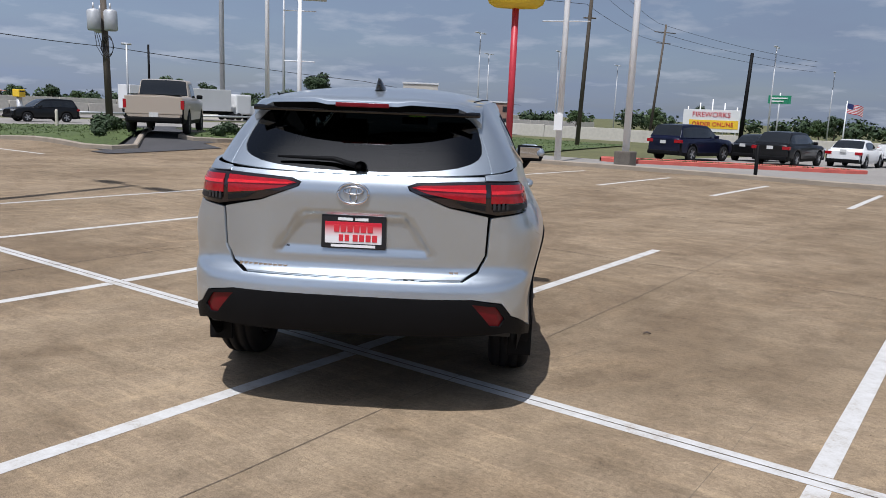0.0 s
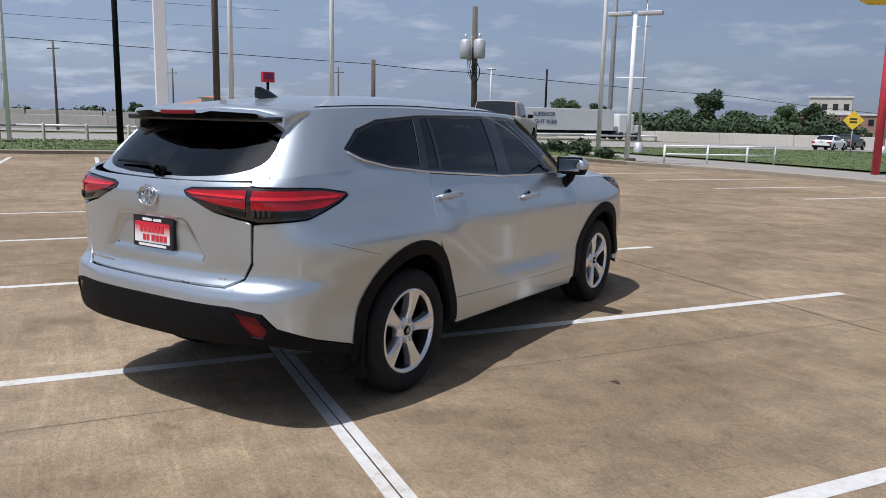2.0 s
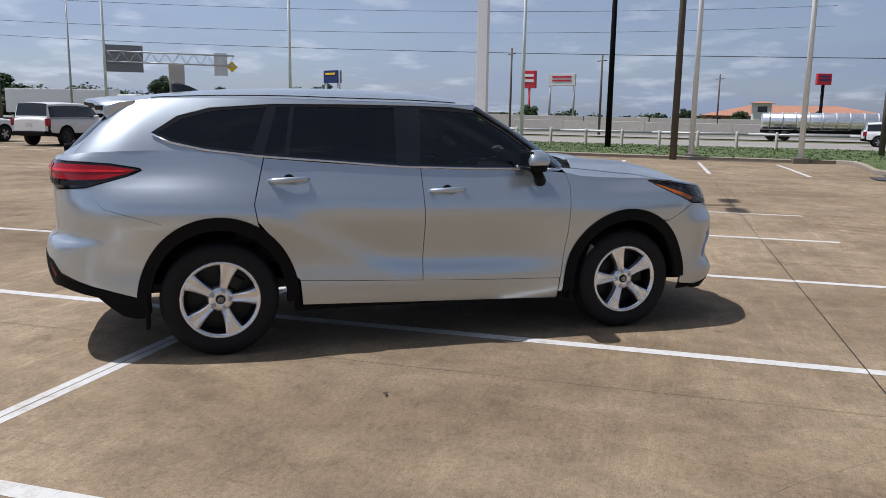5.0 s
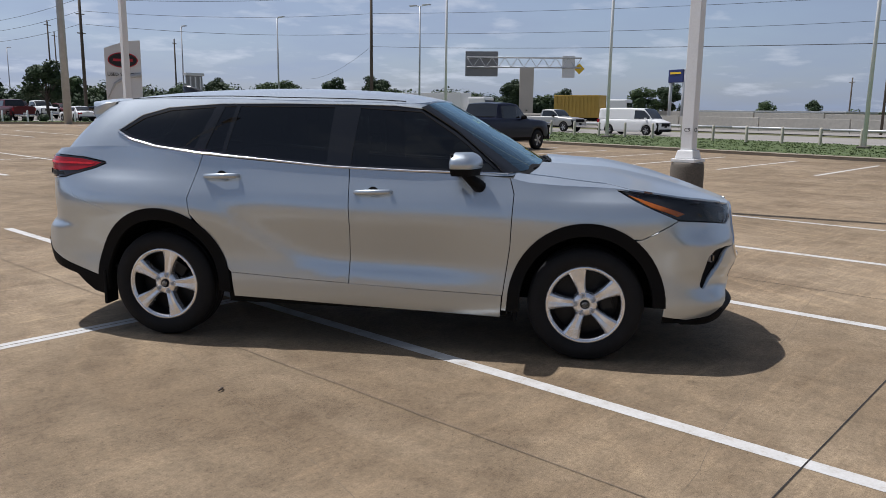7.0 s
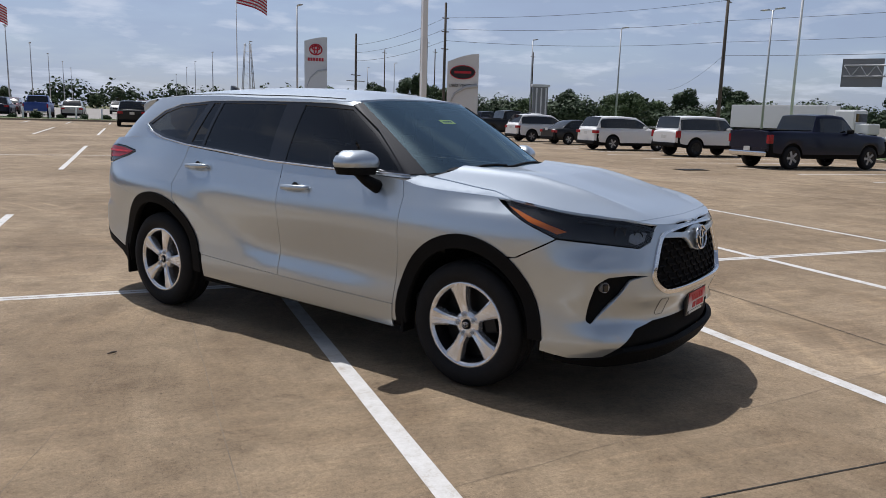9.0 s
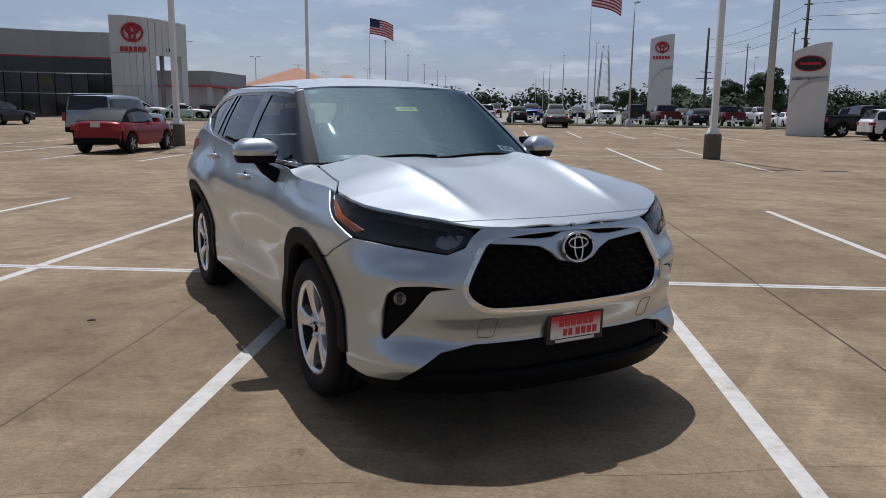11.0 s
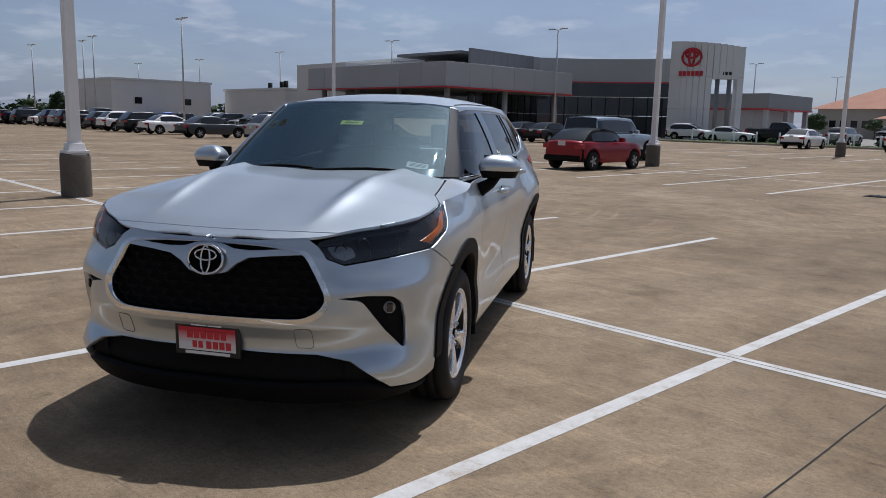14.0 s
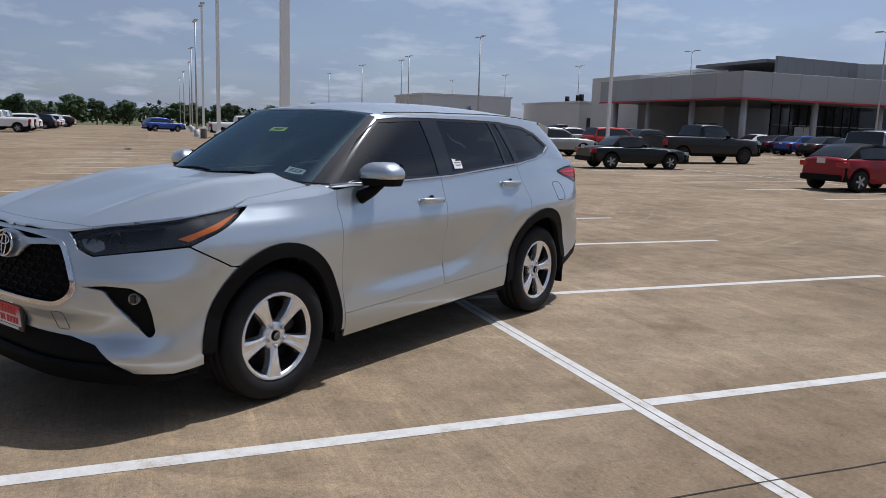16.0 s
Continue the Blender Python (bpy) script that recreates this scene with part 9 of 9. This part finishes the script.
# restaurant pole sign with yellow head on a red mast
rs = empty("pole_sign", pose(-13.7, 24.2, elev(-13.7, 24.2)))
tagged(rs, "yellow oval sign on a tall red mast", "sign")
bm = bmesh.new(); add_tube(bm, [(0, 0, -0.3), (0, 0, 6.2)], 0.145, 16); part("mast", bm, M_POLERED, rs)
bm = bmesh.new()
add_lathe(bm, [(6.1, 0.0), (6.15, 0.9), (6.3, 1.15), (6.9, 1.35), (7.6, 1.15), (7.9, 0.5), (7.95, 0.0)], 30, "z")
hd = part("sign_head", bm, M_SIGNYEL, rs, "yellow rounded sign head", True)
hd.scale = (1.0, 0.45, 1.0)
hd.matrix_local = pose(0, 0, 0, 0, 0, 35) @ Matrix.Diagonal((1.0, 0.45, 1.0, 1))

# fireworks board
fb = empty("roadside_board", pose(-31.3, 110.0, elev(-31.3, 110.0) - 0.1, 0, 0, -3))
tagged(fb, "white and orange roadside sales board with red lettering", "sign")
for x in (-3.6, -1.8, 0, 1.8, 3.6):
    bm = bmesh.new(); add_tube(bm, [(x, 0.1, -0.3), (x, 0.1, 6.5 - 0.3 * abs(x))], 0.09, 8); part("post", bm, M_WPOLE, fb)
block("face", -4.2, 4.2, -0.15, 0.0, 1.8, 5.0, M_SIGNWHITE, fb, "white board face")
block("band", -3.2, 4.0, -0.19, -0.153, 2.3, 3.5, M_SIGNYEL, fb, "orange band", bev=0)
lettering("FIREWORKS", 1.05, M_SIGNRED, fb, pose(0, -0.18, 4.25, 90, 0, 0))
lettering("ORDER ONLINE", 0.85, M_SIGNRED, fb, pose(0.3, -0.22, 2.9, 90, 0, 0))
gs = empty("street_name_sign", pose(-24, 118, elev(-24, 118)))
tagged(gs, "green overhead street sign on a pole", "sign")
bm = bmesh.new(); add_tube(bm, [(0, 0, -0.3), (0, 0, 8.0)], 0.12, 8); part("post", bm, M_GALV, gs)
block("panel", -1.6, 1.6, -0.12, -0.05, 6.4, 7.6, M_SIGNGRN, gs)
for k in range(2):
    block("text_bar", -1.2, 1.1 - 0.5 * k, -0.15, -0.122, 7.1 - 0.45 * k, 7.3 - 0.45 * k, M_SIGNWHITE, gs, bev=0)
# yellow diamond warning sign
ys = empty("warning_sign", pose(-30.6, 44.8, elev(-30.6, 44.8), 0, 0, 36))
tagged(ys, "yellow diamond warning sign on a steel post", "sign")
bm = bmesh.new(); add_tube(bm, [(0, 0, -0.3), (0, 0, 3.0)], 0.04, 8); part("post", bm, M_GALV, ys)
bm = bmesh.new(); add_box(bm, -0.46, 0.46, -0.02, 0.02, -0.46, 0.46, 0.015)
o = part("plate", bm, M_SIGNYEL, ys); o.matrix_local = pose(0, -0.06, 2.45, 0, 45, 0)
for k in range(2):
    block("text_bar", -0.22, 0.22, -0.095, -0.083, 2.5 - 0.2 * k, 2.6 - 0.2 * k, M_INK, ys, bev=0)
# tall roadside signs over the motorway
def mast_sign(x, y, h, w, hh, yaw, face, mat, label, legs=1, bars=2, legm=None):
    s = empty("mast_sign", pose(x, y, elev(x, y), 0, 0, yaw))
    tagged(s, label, "sign")
    for lx in ((0,) if legs == 1 else (-w * 0.45, w * 0.45)):
        bm = bmesh.new(); add_tube(bm, [(lx, 0, -0.5), (lx, 0, h - (hh if legs == 1 else 0.0))], 0.22, 10); part("mast", bm, legm or M_GALV, s)
    block("cabinet", -w / 2, w / 2, -0.4, 0.4, h - hh, h, mat, s, bev=0.06)
    for k in range(bars):
        block("text_bar", -w * 0.36, w * 0.36, -0.46, -0.41, h - hh * (0.35 + 0.3 * k), h - hh * (0.2 + 0.3 * k), face, s, bev=0)
        block("text_bar", -w * 0.36, w * 0.36, 0.41, 0.46, h - hh * (0.35 + 0.3 * k), h - hh * (0.2 + 0.3 * k), face, s, bev=0)
    return s


mast_sign(-143.1, -22.9, 10.7, 2.6, 3.3, 80, M_SIGNWHITE, M_SIGNRED, "red box sign on a red mast", legm=M_POLERED)
mast_sign(-144.0, -16.8, 10.2, 5.2, 2.2, 82, M_SIGNRED, M_SIGNWHITE, "white arched sign on lattice legs", legs=2)
mast_sign(-95.2, -42.6, 7.7, 2.9, 1.7, 65, M_SIGNYEL, M_SIGNBLUE, "navy and yellow sign on two grey posts", legs=2, bars=1)
mast_sign(-118, 24, 9.0, 2.0, 1.6, 100, M_SIGNBLUE, M_SIGNRED, "red and blue round-topped sign on a dark mast", legm=M_CLAD)
mast_sign(-61, 26, 2.4, 0.6, 0.6, 100, M_INK, M_SIGNYEL, "yellow road sign on a post", bars=1)
# overhead gantry with the back of a sign board
gy = empty("sign_gantry", pose(-97.6, -69.2, elev(-97.6, -69.2), 0, 0, 127.5))
tagged(gy, "steel lattice gantry on a pale concrete pier with sign boards", "gantry")
block("pier", -1.1, 1.1, -1.2, 1.2, -0.5, 8.6, M_BEIGE, gy)
for z in (8.7, 10.2):
    for yy in (-0.5, 0.5):
        bm = bmesh.new(); add_tube(bm, [(-9.5, yy, z), (8.5, yy, z)], 0.09, 6); part("chord", bm, M_GALV, gy)
for k in range(18):
    x = -9.5 + k
    bm = bmesh.new(); add_tube(bm, [(x, -0.5, 8.7 if k % 2 else 10.2), (x + 1, -0.5, 10.2 if k % 2 else 8.7)], 0.05, 5); part("brace", bm, M_GALV, gy)
block("board_back", -9.8, -4.6, 0.6, 0.8, 7.3, 11.2, M_PANELD, gy, "dark grey back of a sign board")
block("board", 5.6, 7.6, 0.6, 0.8, 7.2, 10.6, M_SIGNWHITE, gy, "white sign board")
bm = bmesh.new(); add_box(bm, -0.6, 0.6, -0.04, 0.04, -0.6, 0.6); o = part("diamond", bm, M_SIGNYEL, gy); o.matrix_local = pose(8.3, 0.7, 8.6, 0, 45, 0)

# motorway barrier walls, guard rail, embankment
for xb, h, lab in ((-92, 1.55, "long pale concrete motorway barrier"), (-118, 2.3, "long pale concrete motorway wall")):
    w = empty("barrier_wall", pose(0, 0, 0))
    tagged(w, lab, "wall", kind="structure")
    for i in range(42):
        y = -210 + 10 * i
        x = xb - 0.05 * (y + 20) * (1 if y < 0 else 0.4)
        x2 = xb - 0.05 * (y + 10 + 20) * (1 if y + 10 < 0 else 0.4)
        bm = bmesh.new()
        add_box(bm, -0.3, 0.3, 0.02, math.hypot(10, x2 - x) - 0.02, -0.4, h, 0.03, taper=0.08)
        ob = part("barrier_panel", bm, M_BARRIER, w)
        ob.matrix_local = pose(x, y, elev(x, y), 0, 0, math.degrees(math.atan2(-(x2 - x), 10)))
gr = empty("guard_rail", pose(0, 0, 0))
tagged(gr, "grey steel guard rail along the motorway", "guard rail", kind="structure")
for i in range(36):
    y = -170 + 9 * i
    x = -74 - 0.04 * y
    bm = bmesh.new()
    add_tube(bm, [(x, y, elev(x, y) + 0.55), (x - 0.36, y + 9, elev(x, y + 9) + 0.55)], 0.14, 6)
    part("rail", bm, M_GALV, gr)
nw = empty("barrier_wall", pose(0, 0, 0))
tagged(nw, "pale concrete wall along the north motorway", "wall", kind="structure")
for i in range(22):
    x0, y0, x1, y1 = -95 + 9 * i, 62 + 2.6 * i, -95 + 9 * (i + 1), 62 + 2.6 * (i + 1)
    bm = bmesh.new()
    add_box(bm, 0.02, math.hypot(x1 - x0, y1 - y0) - 0.02, -0.3, 0.3, -0.4, 1.3, 0.03)
    ob = part("barrier_panel", bm, M_BARRIER, nw)
    ob.matrix_local = pose(x0, y0, elev(x0, y0), 0, 0, math.degrees(math.atan2(y1 - y0, x1 - x0)))
hw = drape("motorway", steps(-117, -76, 8), steps(-200, 200, 50), M_ROAD, 0.02, lambda x, y: True)
tagged(hw, "pale concrete motorway lanes", "road", kind="structure")


def trailer(x, y, yaw, L, mat, label, dz=0.0, ribs=False, words=()):
    t = empty("trailer_truck", pose(x, y, elev(x, y) + dz, 0, 0, yaw))
    tagged(t, label, "truck")
    block("box", -1.25, 1.25, -L / 2, L / 2, 1.15, 3.9, mat, t, bev=0.05)
    if ribs:
        for k in range(int(L / 0.5)):
            for s in (1, -1):
                block("rib", s * 1.25 - 0.04, s * 1.25 + 0.04, -L / 2 + 0.2 + 0.5 * k, -L / 2 + 0.45 + 0.5 * k, 1.25, 3.8, mat, t, bev=0)
    block("chassis", -0.5, 0.5, -L / 2, L / 2 + 1.5, 0.75, 1.14, M_DARK, t)
    block("cab", -1.15, 1.15, L / 2 + 0.9, L / 2 + 3.4, 0.8, 3.4, PAINTS["white"], t, bev=0.2)
    block("cab_window", -1.0, 1.0, L / 2 + 3.36, L / 2 + 3.43, 2.1, 3.0, M_CARGLASS, t, bev=0.02)
    block("bonnet", -1.0, 1.0, L / 2 + 3.3, L / 2 + 5.0, 0.8, 1.95, PAINTS["white"], t, bev=0.15)
    for yy in (-L / 2 + 1.0, -L / 2 + 2.2, L / 2 + 0.2, L / 2 + 1.3, L / 2 + 4.2):
        for s in (1, -1):
            bm = bmesh.new()
            add_lathe(bm, [(-0.15, 0.0), (-0.15, 0.48), (0.15, 0.48), (0.15, 0.0)], 18, "x", centre=(s * 1.05, yy, 0.5))
            part("tyre", bm, M_RUBBER, t)
    for k, wd in enumerate(words):
        lettering(wd, 0.75, M_SIGNBLUE, t, pose(1.27, -L / 2 + 3.6, 3.1 - 0.95 * k, 90, 0, 90))
    return t


trailer(-70.5, -66, 8, 13, M_SIGNWHITE, "white box trailer truck on the motorway")
trailer(-80.5, -48.5, 10, 6.0, M_RUSTY, "ochre ribbed container on a truck chassis", ribs=True)
trailer(-80, 54.2, 0, 14.5, M_SIGNWHITE, "white box trailer with dark lettering on the motorway", words=("SUPERIOR", "LIGHT BEER"))


def tanker(x, y, yaw):
    """A semi-trailer with a long ribbed steel tank behind a dark tractor."""
    t = empty("tanker_truck", pose(x, y, elev(x, y), 0, 0, yaw))
    tagged(t, "polished steel tank trailer truck on the motorway", "truck")
    bm = bmesh.new()
    add_lathe(bm, [(-5.6, 0.0), (-5.6, 0.6), (-5.45, 0.78), (5.0, 0.86), (5.15, 0.7), (5.15, 0.0)], 28, "y", centre=(0, 0, 1.9))
    tank = part("tank", bm, M_ALLOY, t, "polished steel tank", True)
    for k in range(9):
        bm = bmesh.new()
        add_lathe(bm, [(-0.04, 0.80), (-0.04, 0.89), (0.04, 0.89), (0.04, 0.80)], 28, "y", centre=(0, -4.9 + 1.2 * k, 1.9))
        part("band", bm, M_GALV, tank)
    block("chassis", -0.5, 0.5, -5.6, 6.4, 0.75, 1.05, M_DARK, t)
    block("cab", -1.1, 1.1, 5.7, 7.6, 0.8, 2.9, PAINTS["navy"], t, bev=0.2)
    block("cab_window", -0.95, 0.95, 7.56, 7.63, 1.9, 2.6, M_CARGLASS, t, bev=0.02)
    block("bonnet", -0.9, 0.9, 7.5, 9.0, 0.8, 1.8, PAINTS["navy"], t, bev=0.15)
    for yy in (-4.6, -3.4, 5.0, 6.2, 8.4):
        for sx in (1, -1):
            bm = bmesh.new()
            add_lathe(bm, [(-0.15, 0.0), (-0.15, 0.48), (0.15, 0.48), (0.15, 0.0)], 18, "x", centre=(sx * 1.0, yy, 0.5))
            part("tyre", bm, M_RUBBER, t)
    return t


tanker(-77.0, 17.0, -3)

# white pipe barrier by the north kerb
pb = empty("pipe_barrier", pose(0, 0, 0))
tagged(pb, "white painted pipe barrier beside the exit island", "barrier")
ends = [(-20.3, 19.9), (-20.0, 22.0), (-19.9, 24.2), (-20.2, 26.2)]
for x, y in ends:
    bm = bmesh.new(); add_tube(bm, [(x, y, elev(x, y) - 0.1), (x, y, elev(x, y) + 0.8)], 0.045, 8); part("post", bm, M_WPOLE, pb)
for dz in (0.4, 0.76):
    bm = bmesh.new(); add_tube(bm, [(x, y, elev(x, y) + dz) for x, y in ends], 0.035, 8); part("rail", bm, M_WPOLE, pb)


def flag(x, y, h, fw, yaw):
    f = empty("flagpole", pose(x, y, elev(x, y), 0, 0, yaw))
    tagged(f, "striped national flag flying from a tall white pole", "flag")
    bm = bmesh.new(); add_tube(bm, [(0, 0, -0.3), (0, 0, h)], [0.13, 0.06], 10); part("pole", bm, M_WPOLE, f)
    nx, nz = 26, 13
    fh = fw * 0.55
    verts, faces, fm = [], [], []
    for i in range(nx + 1):
        for j in range(nz + 1):
            u, v = i / nx, j / nz
            verts.append((u * fw * 0.86, 0.30 * math.sin(u * 7 + v) * u, h - 0.3 - v * fh - 0.55 * u * u * fw * 0.5 - 0.10 * math.sin(u * 5)))
    for i in range(nx):
        for j in range(nz):
            a = i * (nz + 1) + j
            faces.append((a, a + nz + 1, a + nz + 2, a + 1))
            fm.append(2 if (i < nx * 0.4 and j < 7) else j % 2)
    hang(new("flag", mesh_of("flag", verts, faces, [M_SIGNRED, M_SIGNWHITE, M_SIGNBLUE], True, None, fm)), f)


flag(24.9, -142.5, 18.0, 5.2, 185)
flag(-16.0, -140.0, 23.5, 6.5, 185)
flag(-14.5, 115.0, 7.0, 2.4, 0)
# lattice mast far to the south
lm = empty("lattice_mast", pose(-30, -230, elev(-30, -230)))
tagged(lm, "distant steel lattice mast", "mast")
for sx, sy in ((1, 1), (1, -1), (-1, 1), (-1, -1)):
    bm = bmesh.new(); add_tube(bm, [(sx * 2.0, sy * 2.0, 0), (sx * 0.8, sy * 0.8, 20)], 0.14, 5); part("leg", bm, M_GALV, lm)
for k in range(9):
    z, w = 2.1 * k + 1, 2.0 - 0.06 * 2.1 * k
    bm = bmesh.new(); add_tube(bm, [(-w, w, z), (w, w, z + 2.0), (-w, w, z + 2.1)], 0.08, 4); part("brace", bm, M_GALV, lm)
